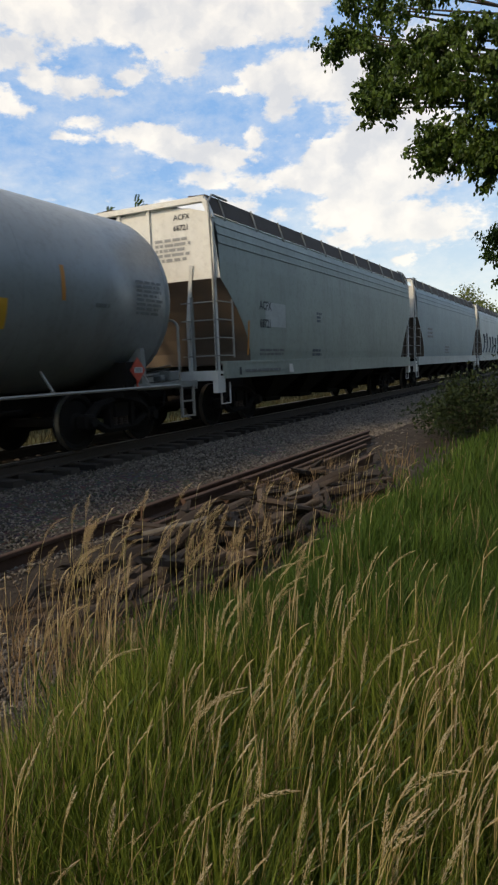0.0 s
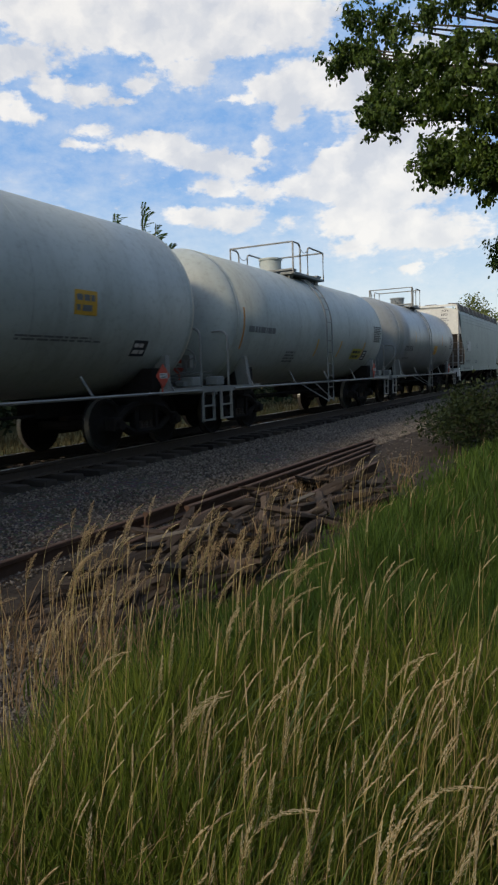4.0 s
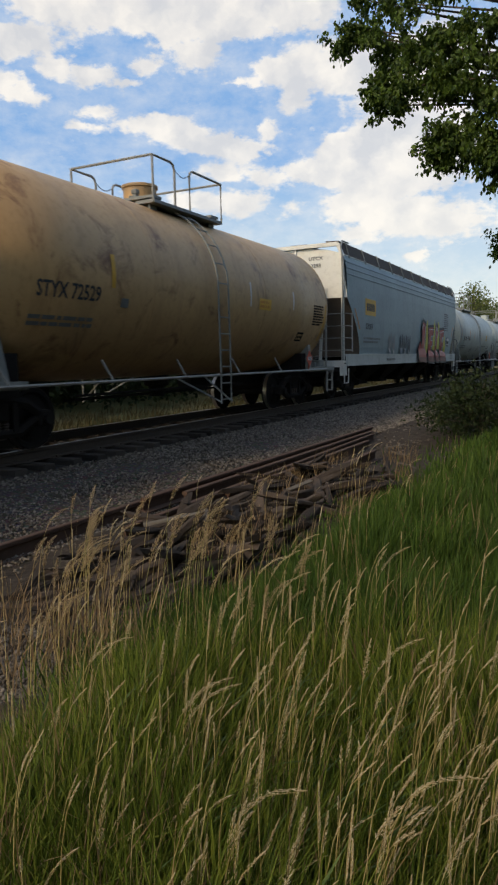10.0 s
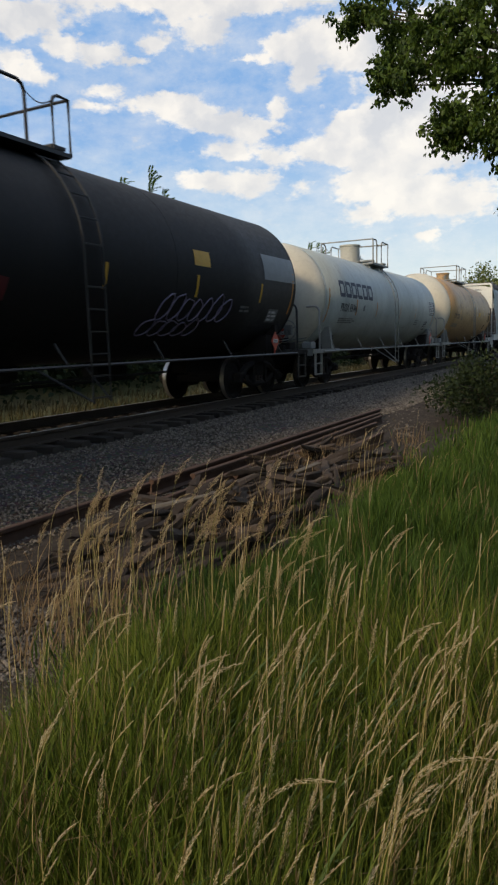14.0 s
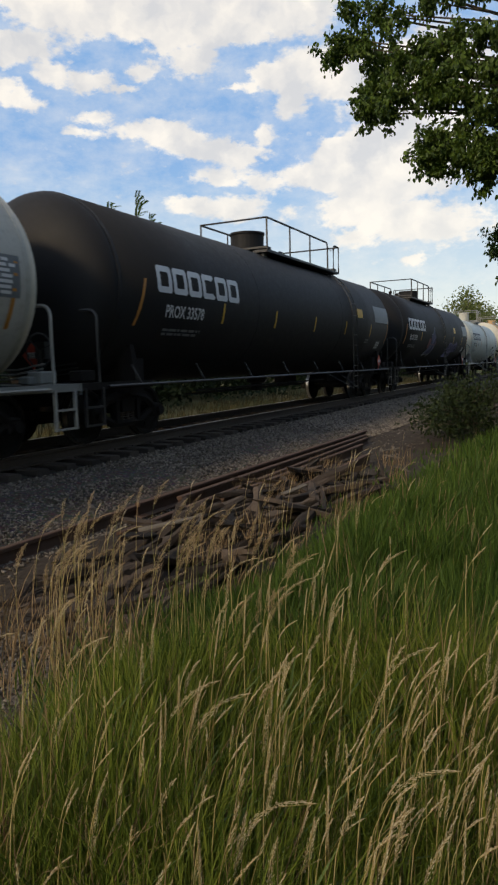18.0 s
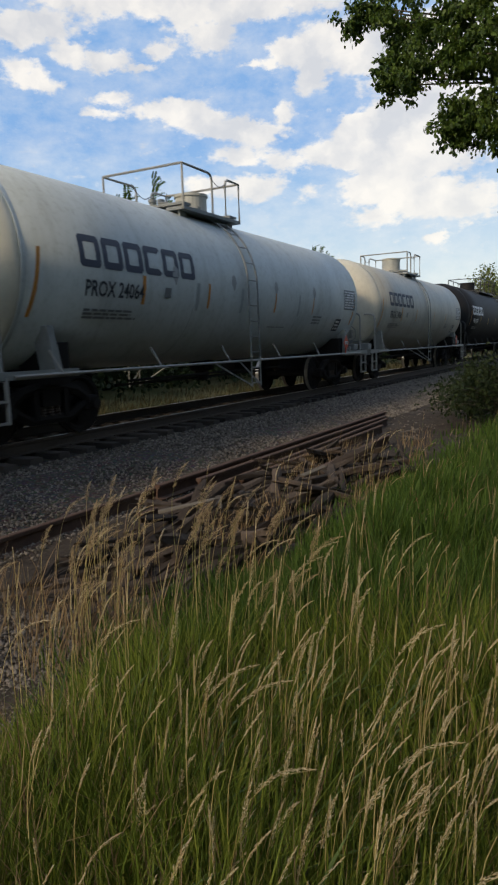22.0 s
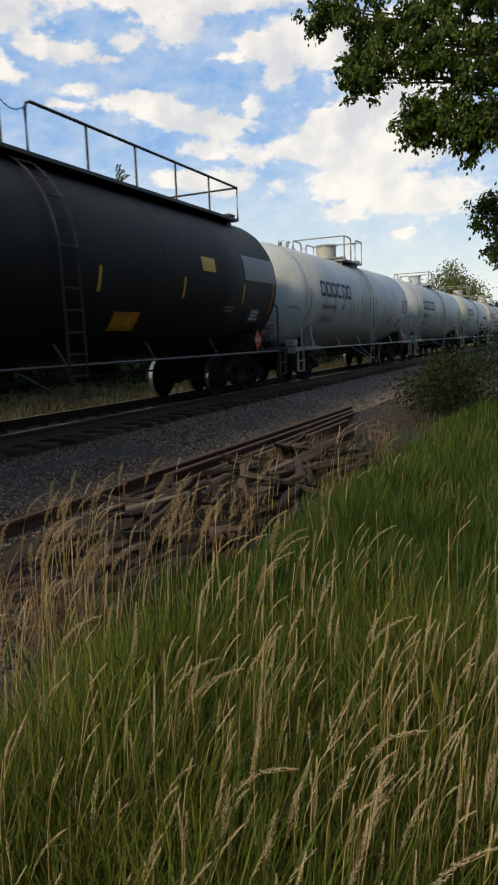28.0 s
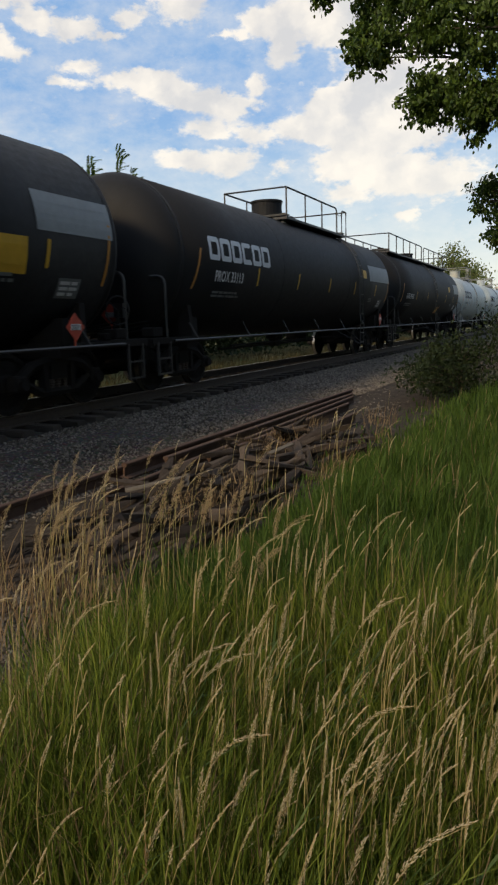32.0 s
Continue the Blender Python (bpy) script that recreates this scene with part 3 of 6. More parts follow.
def truck_meshes():
    side = bmesh.new()
    for sx in (-1.0, 1.0):
        x = sx * 0.98
        # arched side frame: top bar, sloping tension members, bottom of the spring nest, journal boxes
        tube(side, [(x, -0.86, 0.50), (x, -0.55, 0.70), (x, -0.25, 0.76), (x, 0.25, 0.76), (x, 0.55, 0.70), (x, 0.86, 0.50)], 0.085, 6)
        tube(side, [(x, -0.80, 0.50), (x, -0.40, 0.30), (x, 0.40, 0.30), (x, 0.80, 0.50)], 0.075, 6)
        for y in (-0.30, 0.30):
            box(side, (x, y, 0.52), (0.15, 0.09, 0.42))
        for y in (-0.865, 0.865):
            box(side, (x, y, 0.47), (0.22, 0.26, 0.24), None, 0.03)
            turned(side, [(0.085, -0.04), (0.085, 0.05)], (x + sx * 0.13, y, 0.46), "x", 10)
    box(side, (0, 0, 0.62), (2.1, 0.36, 0.26))
    me = bpy.data.meshes.new("truck_frame")
    side.to_mesh(me)
    side.free()
    me.materials.append(M["under"])
    spring = bmesh.new()
    prof = [(0.065 if i % 2 else 0.052, 0.34 + 0.15 * i / 8) for i in range(9)]
    turned(spring, prof, (0, 0, 0), "z", 8)
    sm = bpy.data.meshes.new("spring")
    spring.to_mesh(sm)
    spring.free()
    sm.materials.append(M["rail"])
    ws = bmesh.new()
    for sx in (-1.0, 1.0):
        c = sx * 0.755
        prof = [(0.09, c + sx * 0.09), (0.13, c + sx * 0.085), (0.16, c + sx * 0.03), (0.36, c + sx * 0.005), (0.40, c + sx * 0.055), (0.457, c + sx * 0.06),
                (WHEEL_R, c - sx * 0.045), (WHEEL_R + 0.025, c - sx * 0.055), (WHEEL_R + 0.02, c - sx * 0.075), (0.40, c - sx * 0.078), (0.36, c - sx * 0.03), (0.16, c - sx * 0.04), (0.09, c - sx * 0.08)]
        turned(ws, prof if sx > 0 else prof, (0, 0, 0), "x", 28)
        for k in range(3):
            a = k * 2.094
            box(ws, (c + sx * 0.045, 0.26 * math.cos(a), 0.26 * math.sin(a)), (0.02, 0.05, 0.05), (math.degrees(a), 0, 0))
    tube(ws, [(-0.95, 0, 0), (0.95, 0, 0)], 0.08, 10)
    bmesh.ops.recalc_face_normals(ws, faces=ws.faces)
    wm = bpy.data.meshes.new("wheelset")
    ws.to_mesh(wm)
    ws.free()
    wm.materials.append(M["under"])
    tr = bmesh.new()
    for sx in (-1.0, 1.0):
        c = sx * 0.755
        loops = [[tr.verts.new((x, (WHEEL_R + 0.003) * math.cos(k * math.pi / 14), (WHEEL_R + 0.003) * math.sin(k * math.pi / 14))) for k in range(28)] for x in (c + sx * 0.055, c - sx * 0.04)]
        for k in range(28):
            tr.faces.new((loops[0][k], loops[0][(k + 1) % 28], loops[1][(k + 1) % 28], loops[1][k]))
    bmesh.ops.recalc_face_normals(tr, faces=tr.faces)
    tm = bpy.data.meshes.new("tread")
    tr.to_mesh(tm)
    tr.free()
    tm.materials.append(M["steel"])
    for q in (wm, tm):
        for f in q.polygons:
            f.use_smooth = False
    return me, sm, wm, tm


TRUCK = truck_meshes()


def trucks(car, ys):
    for y in ys:
        t = part_mesh("truck", TRUCK[0], "under", car, "grimy cast steel truck")
        t.location = (0, y, 0)
        for sy in (-0.15, 0.0, 0.15):
            part_mesh("spring", TRUCK[1], "rail", t, "rusty coil spring", (0.98, sy, 0))
        for dy in (-0.865, 0.865):
            w = part_mesh("wheelset", TRUCK[2], "under", t, "dark steel wheels with bright treads")
            w.data = TRUCK_WHEEL
            WHEELS.append((w, dy))


def joined(a, b, name):
    """Wheel body and its bright tread as one mesh with two materials."""
    bm = bmesh.new()
    bm.from_mesh(a)
    n = len(bm.faces)
    bm.from_mesh(b)
    bm.faces.ensure_lookup_table()
    for f in bm.faces[n:]:
        f.material_index = 1
    me = bpy.data.meshes.new(name)
    bm.to_mesh(me)
    bm.free()
    me.materials.append(M["under"])
    me.materials.append(M["steel"])
    return me


TRUCK_WHEEL = joined(TRUCK[2], TRUCK[3], "wheelset")


def on_tank(u0, z0, lift=0.006):
    """Places (u, v) on the tank's near side: u along the car from u0, v up the curve from height z0."""
    a0 = math.asin((z0 - TANK_Z) / TANK_R)
    r = TANK_R + lift

    def place(u, v):
        a = a0 + v / TANK_R
        return Vector((r * math.cos(a), u0 + u, TANK_Z + r * math.sin(a)))
    return place


def end_gear(car, half, sgn, pipe, rng, placard, plat="pipe_g"):
    """End platform, steps, handrails, coupler and placard of one end."""
    e = sgn * half
    bm = bmesh.new()
    box(bm, (0, e + sgn * 0.66, 1.01), (2.95, 0.70, 0.05))
    box(bm, (0, e + sgn * 1.0, 0.95), (2.95, 0.06, 0.16))
    for sx in (-1, 1):
        box(bm, (sx * 1.47, e + sgn * 0.03, 0.98), (0.06, 1.95, 0.11))
    part("end_platform", bm, plat, car, "painted steel end platform")
    for sx in (-1, 1):
        bm = bmesh.new()
        y0, y1 = e + sgn * 0.42, e + sgn * 0.84
        for y in (y0, y1):
            box(bm, (sx * 1.49, y, 0.66), (0.05, 0.035, 0.60))
        for z in (0.38, 0.66):
            box(bm, (sx * 1.49, (y0 + y1) / 2, z), (0.05, abs(y1 - y0), 0.03))
        part("step", bm, pipe, car)
    # one tall hoop across the end, with round corners
    bm = bmesh.new()
    y = e + sgn * 0.45
    corner = [(1.30 + 0.16 * math.sin(q * math.pi / 8), y, 2.0 + 0.16 * math.cos(q * math.pi / 8)) for q in range(4, -1, -1)]
    tube(bm, [(1.46, y, 1.0)] + corner + [(-p[0], p[1], p[2]) for p in corner[::-1]] + [(-1.46, y, 1.0)], 0.026)
    part("end_handrail", bm, pipe, car)
    # brake pipes and boxes behind the platform
    for k in range(3):
        h = 1.10 + 0.07 * k
        bm = bmesh.new()
        tube(bm, [(-1.2, e + sgn * (0.60 + 0.06 * k), h), (0.5, e + sgn * (0.62 + 0.05 * k), h + 0.02), (1.15, e + sgn * (0.55 + 0.03 * k), h + 0.10)], 0.014, 5)
        part("brake_pipe", bm, plat, car)
    for c, size in (((1.18, 0.52, 1.14), (0.26, 0.34, 0.18)), ((1.10, 0.30, 1.10), (0.20, 0.16, 0.12))):
        bm = bmesh.new()
        box(bm, (c[0], e + sgn * c[1], c[2]), size, None, 0.02)
        part("valve_box", bm, plat, car)
    for sx in (-1, 1):
        bm = bmesh.new()
        lean = [(sx * 1.42, e - sgn * 0.70, 1.0), (sx * 1.42, e - sgn * 0.56, 1.0), (sx * 1.36, e - sgn * 0.50, 1.64), (sx * 1.36, e - sgn * 0.62, 1.64)]
        f = bm.faces.new([bm.verts.new(p) for p in lean])
        ext = bmesh.ops.extrude_face_region(bm, geom=[f])
        bmesh.ops.translate(bm, verts=[g for g in ext["geom"] if isinstance(g, bmesh.types.BMVert)], vec=(-sx * 0.30, 0, 0))
        bmesh.ops.recalc_face_normals(bm, faces=bm.faces)
        part("head_brace", bm, plat, car)
    bm = bmesh.new()
    box(bm, (0, e + sgn * 0.9, 0.84), (0.36, 0.55, 0.30))
    box(bm, (0.03, e + sgn * 1.18, 0.86), (0.26, 0.26, 0.28), None, 0.05)
    tube(bm, [(0.35, e + sgn * 0.98, 0.80), (0.40, e + sgn * 1.08, 0.55), (0.28, e + sgn * 1.2, 0.45)], 0.022)
    tube(bm, [(1.2, e + sgn * 1.04, 0.95), (0.15, e + sgn * 1.10, 0.82)], 0.014)
    part("coupler", bm, "under", car, "grimy knuckle coupler with air hose")
    if placard:
        # at the rear on the end hoop's foot, at the front on the side
        c = Vector((0.50, e - 0.86, 1.48)) if sgn < 0 else Vector((1.53, e - 0.95, 1.27))
        across = Vector((1, 0, 0)) if sgn < 0 else Vector((0, 1, 0))
        out = Vector((0, -1, 0)) if sgn < 0 else Vector((1, 0, 0))
        h = bmesh.new()
        d = 0.21
        vs = [c + across * u + Vector((0, 0, v)) for u, v in ((0, -d), (d, 0), (0, d), (-d, 0))]
        f0 = [h.verts.new(p) for p in vs]
        f1 = [h.verts.new(p - out * 0.012) for p in vs]
        h.faces.new(f0)
        h.faces.new(f1[::-1])
        for q in range(4):
            h.faces.new((f0[q], f1[q], f1[(q + 1) % 4], f0[(q + 1) % 4]))
        tube(h, [c - out * 0.03 + Vector((0, 0, -0.50 if sgn < 0 else -0.30)), c - out * 0.03], 0.016)
        pl = part("placard", h, placard, car, "diamond hazard placard")
        b = bmesh.new()
        w = c + out * 0.006
        box(b, w, tuple(0.008 if abs(o) > 0.5 else 0.22 for o in out[:2]) + (0.09,))
        part("placard_panel", b, "ink_w", pl)
        if placard == "placard":
            letters("2055", 0.10, lambda u, v: c + out * 0.014 + across * (u - 0.115) + Vector((0, 0, v - 0.036)), "placard_number", "ink", pl, 0)


def wheel_brake(car, half, sgn, pipe):
    e = sgn * half
    bm = bmesh.new()
    c = Vector((0.75, e + sgn * 0.98, 1.55))
    ring = [c + Vector((0.26 * math.cos(a), 0, 0.26 * math.sin(a))) for a in [k * 0.5236 for k in range(13)]]
    tube(bm, ring, 0.016)
    for a in (0.3, 2.4, 4.5):
        tube(bm, [c, c + Vector((0.26 * math.cos(a), 0, 0.26 * math.sin(a)))], 0.012)
    box(bm, c + Vector((0, -sgn * 0.08, 0)), (0.2, 0.12, 0.26))
    tube(bm, [c + Vector((0, -sgn * 0.05, -0.5)), c], 0.03)
    part("hand_brake", bm, pipe, car, "hand brake wheel")


def tank_car(label, front, rear, coat, pipe="pipe_w", plat="pipe_g", top=(-1.4, 1.4), dome=(-0.35, 0.34, 0.55), dome_coat=None, rail_h=0.72,
             placard="placard", seed=1, ladder_at=None, low_rail=False, head_coat=None, group="tank cars of the train", radius=1.53):
    global TANK_R, TANK_Z
    TANK_R, TANK_Z = radius, 0.97 + radius
    rng = random.Random(seed)
    length = front - rear
    half = length / 2
    car = root("tank_car", (0, (front + rear) / 2, 0), label, "tank car", group)
    CARS.append(car)
    dark = coat == "black"
    bm = bmesh.new()
    turned(bm, [(TANK_R, -half + length * k / 6) for k in range(7)], (0, 0, TANK_Z), "y", 56)
    part("tank", bm, coat, car, "", True)
    for sgn in (-1, 1):
        bm = bmesh.new()
        turned(bm, [(TANK_R * math.sin(a), sgn * (half + 0.72 * math.cos(a))) for a in [math.pi / 2 * k / 9 for k in range(10)]][::-sgn], (0, 0, TANK_Z), "y", 56)
        part("tank_head", bm, head_coat or coat, car, "dished end of the tank", True)
    for y in (-half, -half * 0.36, half * 0.36, half):
        bm = bmesh.new()
        w = 0.035 if abs(y) == half else 0.02
        turned(bm, [(TANK_R - 0.01, y - w), (TANK_R + 0.003, y - w), (TANK_R + 0.003, y + w), (TANK_R - 0.01, y + w)], (0, 0, TANK_Z), "y", 56)
        part("jacket_band", bm, coat, car, "", False)
    # top fittings
    y0, y1 = top
    z = TANK_Z + TANK_R
    bm = bmesh.new()
    box(bm, (0.76, (y0 + y1) / 2, z - 0.09), (0.42, y1 - y0, 0.06))
    box(bm, (-0.76, (y0 + y1) / 2, z - 0.09), (0.42, y1 - y0, 0.06))
    for y in (y0 + 0.2, y1 - 0.2):
        box(bm, (0, y, z + 0.01), (1.8, 0.30, 0.05))
        for sx in (-1, 1):
            box(bm, (sx * 0.78, y, z - 0.19), (0.06, 0.22, 0.20))
    part("platform", bm, plat if not dark else "pipe_b", car, "grated walkway round the dome")
    ly = ladder_at if ladder_at is not None else y1 - 0.9
    # two hoops each side with a gap for the ladder, joined across the car at both ends
    for sx in (-1, 1):
        x = sx * 0.95
        for a, b in ((y0, ly - 0.42), (ly + 0.12, y1)):
            bm = bmesh.new()
            inner = b if a == y0 else a
            c = 0.12 if a == y0 else -0.12
            outer = y0 if a == y0 else y1
            tube(bm, [(x, outer, z - 0.1), (x, outer, z + rail_h), (x, inner - c, z + rail_h), (x, inner - c * 0.3, z + rail_h - 0.04), (x, inner, z + rail_h - 0.12), (x, inner, z - 0.1)], 0.026)
            n = max(0, round((b - a) / 1.45) - 1)
            for k in range(n):
                y = a + (b - a) * (k + 1) / (n + 1)
                tube(bm, [(x, y, z - 0.1), (x, y, z + rail_h)], 0.023)
            if low_rail:
                tube(bm, [(x, a, z + rail_h * 0.5), (x, b, z + rail_h * 0.5)], 0.02)
            part("safety_rail", bm, pipe, car)
        bm = bmesh.new()
        chain = [(x, ly - 0.42 + 0.54 * k / 8, z + rail_h - 0.10 - 0.10 * math.sin(math.pi * k / 8)) for k in range(9)]
        tube(bm, chain, 0.009, 4)
        part("chain", bm, "pipe_b", car, "thin sagging chain across the gap")
    for y in (y0, y1):
        bm = bmesh.new()
        tube(bm, [(-0.95, y, z + rail_h), (0.95, y, z + rail_h)], 0.024)
        if low_rail:
            tube(bm, [(-0.95, y, z + rail_h * 0.5), (0.95, y, z + rail_h * 0.5)], 0.02)
        part("end_rail", bm, pipe, car)
    dy, dr, dh = dome
    bm = bmesh.new()
    turned(bm, [(dr + 0.06, z - 0.12), (dr + 0.06, z + 0.03), (dr, z + 0.04), (dr, z + dh - 0.07), (dr + 0.03, z + dh - 0.06), (dr + 0.03, z + dh - 0.01), (dr - 0.05, z + dh), (0.01, z + dh + 0.01)], (0.05, dy, 0), "z", 26)
    part("dome", bm, dome_coat or coat, car, "round dome housing with a flat lid")
    bm = bmesh.new()
    for k in range(5):
        yy = y0 + 0.2 + min(2.4, y1 - y0 - 0.4) * (k + 0.5) / 5
        h = rng.uniform(0.12, 0.32)
        turned(bm, [(0.055, z - 0.05), (0.055, z + h * 0.7), (0.08, z + h * 0.72), (0.08, z + h), (0.02, z + h + 0.02)], (rng.uniform(-0.25, 0.35), yy, 0), "z", 8)
        tube(bm, [(0.1, yy, z + h * 0.6), (0.3, yy + 0.05, z + h * 0.6)], 0.018)
    tagged(part("valve_fittings", bm, "under" if dark else "pipe_g", car, "small valves and fittings"), kind="stuff")
    # ladders from the platform to the ground
    for sx in (-1, 1):
        bm = bmesh.new()
        rr = TANK_R + 0.07
        for yy in (ly - 0.2, ly + 0.2):
            line = [(sx * rr * math.cos(a), yy, TANK_Z + rr * math.sin(a)) for a in [radians(62 - 8 * k) for k in range(9)]]
            line += [(sx * rr, yy, 2.2), (sx * (rr + 0.01), yy, 1.0), (sx * (rr + 0.01), yy, 0.42)]
            tube(bm, line, 0.020, 5)
        for k in range(5):
            a = radians(56 - 13 * k)
            tube(bm, [(sx * rr * math.cos(a), ly - 0.2, TANK_Z + rr * math.sin(a)), (sx * rr * math.cos(a), ly + 0.2, TANK_Z + rr * math.sin(a))], 0.014, 5)
        for k in range(6):
            tube(bm, [(sx * (rr + 0.01), ly - 0.2, 2.1 - 0.32 * k), (sx * (rr + 0.01), ly + 0.2, 2.1 - 0.32 * k)], 0.014, 5)
        tube(bm, [(sx * rr, ly - 0.2, 0.45), (sx * 0.9, ly - 0.55, 0.95)], 0.018)
        tube(bm, [(sx * rr, ly + 0.2, 0.45), (sx * 0.9, ly + 0.55, 0.95)], 0.018)
        part("ladder", bm, plat if not dark else "pipe_b", car)
    # long side handrails with slanted brackets
    for sx in (-1, 1):
        bm = bmesh.new()
        tube(bm, [(sx * 1.52, -half - 0.3, 0.97), (sx * 1.52, half + 0.3, 0.97)], 0.026, 6)
        nb = max(4, round(length / 2.1))
        for k in range(nb):
            y = -half + 0.6 + (length - 1.2) * k / (nb - 1)
            tube(bm, [(sx * 1.52, y, 0.97), (sx * 1.40, y - 0.13, 1.30)], 0.020, 5)
        part("side_rail", bm, pipe if not dark else "pipe_b", car)
    # underframe
    ty = half - 0.82
    bm = bmesh.new()
    for sgn in (-1, 1):
        box(bm, (0, sgn * (half - 0.9), 0.80), (0.40, 3.6, 0.32))
        box(bm, (0, sgn * ty, 0.92), (2.5, 0.40, 0.22))
        for sx in (-1, 1):
            box(bm, (sx * 0.95, sgn * ty, 1.18), (0.70, 0.30, 0.46))
    turned(bm, [(0.16, 0.55), (0.16, 0.75), (0.26, 0.78), (0.26, 1.02)], (0, 0.15, 0), "z", 12)
    turned(bm, [(0.02, -0.5), (0.20, -0.48), (0.20, 0.42), (0.13, 0.5)], (-0.5, half * 0.42, 0.78), "y", 12)
    tube(bm, [(0.55, -half * 0.5, 0.72), (0.55, half * 0.5, 0.72)], 0.025)
    tube(bm, [(0.0, -half * 0.45, 0.62), (0.0, half * 0.45, 0.62)], 0.03)
    part("underframe", bm, "under", car, "dark stub sills, saddles and brake gear")
    trucks(car, (-ty, ty))
    for sgn in (-1, 1):
        end_gear(car, half, sgn, pipe, rng, placard, plat if not dark else "under")
    wheel_brake(car, half, -1, pipe)
    return car, half, rng


def stripe(car, y, z0, h, mat, w=0.07, lean=0.0):
    p = on_tank(y, z0)
    rows = 5
    poly = [[(lean * i / rows, h * i / rows), (w + lean * i / rows, h * i / rows), (w + lean * (i + 1) / rows, h * (i + 1) / rows), (lean * (i + 1) / rows, h * (i + 1) / rows)] for i in range(rows)]
    return part("reflector_stripe", mapped(poly, p), mat, car)


def data_panel(car, rng, y, z, w, h, mat, lines=6, back=None, name="data_stencil"):
    if back:
        bk = part("panel", mapped(quad(0, 0, w, h, 4), on_tank(y, z)), back, car)
    p = part(name, mapped(bars(rng, 0.04, 0.03, w - 0.08, h - 0.06, lines), on_tank(y, z, 0.010)), mat, car, "small illegible stencilled lines")
    return tagged(p, kind="stuff")


def mark(car, text, y, z, size, mat, stretch=1.0):
    return letters(text, size, on_tank(y, z), "lettering", mat, car, 3, stretch)


def logo(car, y, z, w, h, t, mat):
    return part("logo", mapped(block_logo(0, 0, w, h, t * 0.82), on_tank(y, z)), mat, car, "row of six bold block shapes")


def head_stencil(car, half, rng, mat, text=None):
    """Stencils on the rear head, above its middle."""
    e = -half - 0.52

    def place(u, v):
        x, zz = u - 0.2, TANK_Z + 0.75 + v
        rr = min(0.999, math.hypot(x, zz - TANK_Z) / TANK_R)
        return Vector((x, -half - 0.72 * math.sqrt(1 - rr * rr) - 0.008, zz))
    if text:
        letters(text, 0.16, place, "head_number", mat, car, 1)
    part("head_stencil", mapped(bars(rng, 0.0, -0.5, 0.5, 0.35, 3), place), mat, car, "small illegible stencilled lines")


def strips_of(poly, step=0.25):
    """Cut an outline into level strips so that it can follow the bulge of a side."""
    bm = bmesh.new()
    bm.faces.new([bm.verts.new((u, v, 0)) for u, v in poly])
    lo, hi = min(v for u, v in poly), max(v for u, v in poly)
    z = lo + step
    while z < hi:
        bmesh.ops.bisect_plane(bm, geom=bm.verts[:] + bm.edges[:] + bm.faces[:], plane_co=(0, z, 0), plane_no=(0, 1, 0))
        z += step
    bmesh.ops.triangulate(bm, faces=bm.faces)
    out = [[(v.co.x, v.co.y) for v in f.verts] for f in bm.faces]
    bm.free()
    return out


def white_tank(label, front, rear, number, coat="white", seed=1, ink="ink_blue", placard="placard", has_logo=True, **kw):
    car, half, rng = tank_car(label, front, rear, coat, seed=seed, placard=placard, **kw)
    r = -half
    if has_logo:
        logo(car, r + 1.08, 2.48, 3.05, 0.47, 0.13, ink)
    if number:
        mark(car, number, r + 1.18, 2.08, 0.33, "ink", 0.80)
    else:
        data_panel(car, rng, r + 1.2, 2.06, 1.5, 0.26, "ink_grey", 1)
    data_panel(car, rng, r + 1.18, 1.72, 1.5, 0.24, "ink_grey", 3)
    data_panel(car, rng, r + 3.15, 2.05, 0.3, 0.34, "ink_grey", 1)
    stripe(car, -half + 0.12, 1.75, 0.95, "orange", 0.07, 0.12)
    stripe(car, -3.95, 2.0, 0.46, "orange", 0.09)
    stripe(car, -1.9, 2.0, 0.46, "orange", 0.07)
    stripe(car, 1.0, 2.0, 0.42, "orange", 0.06)
    stripe(car, 3.2, 2.0, 0.42, "orange", 0.05)
    stripe(car, half - 0.35, 1.8, 0.9, "orange", 0.07, 0.1)
    data_panel(car, rng, half - 1.05, 2.2, 0.9, 0.55, "ink_w", 7, "ink_grey")
    data_panel(car, rng, half - 1.5, 1.62, 0.42, 0.36, "ink_w", 3, "ink")
    data_panel(car, rng, 0.9, 1.65, 1.3, 0.10, "ink_grey", 1)
    data_panel(car, rng, half - 3.2, 1.75, 0.7, 0.30, "ink_grey", 3)
    head_stencil(car, half, rng, "ink_grey", number[-5:] or None)
    if coat == "white_b":
        for y in (-3.0, -0.92, 1.03, 3.25, half - 0.25):
            part("worn_patch", mapped(strips_of([(0, -0.17), (0.10, 0.0), (0.07, 0.12), (0, 0.17), (-0.07, 0.12), (-0.10, 0)], 0.08), on_tank(y, 2.52)), "patch_grey", car, "small grey worn patch")
        for y in (-2.3, -0.6, 2.3):
            part("worn_streak", mapped(quad(0, 0, 0.10, 0.5, 4), on_tank(y, 1.95)), "patch_pale", car, "faint grey streak")
    return car, half, rng


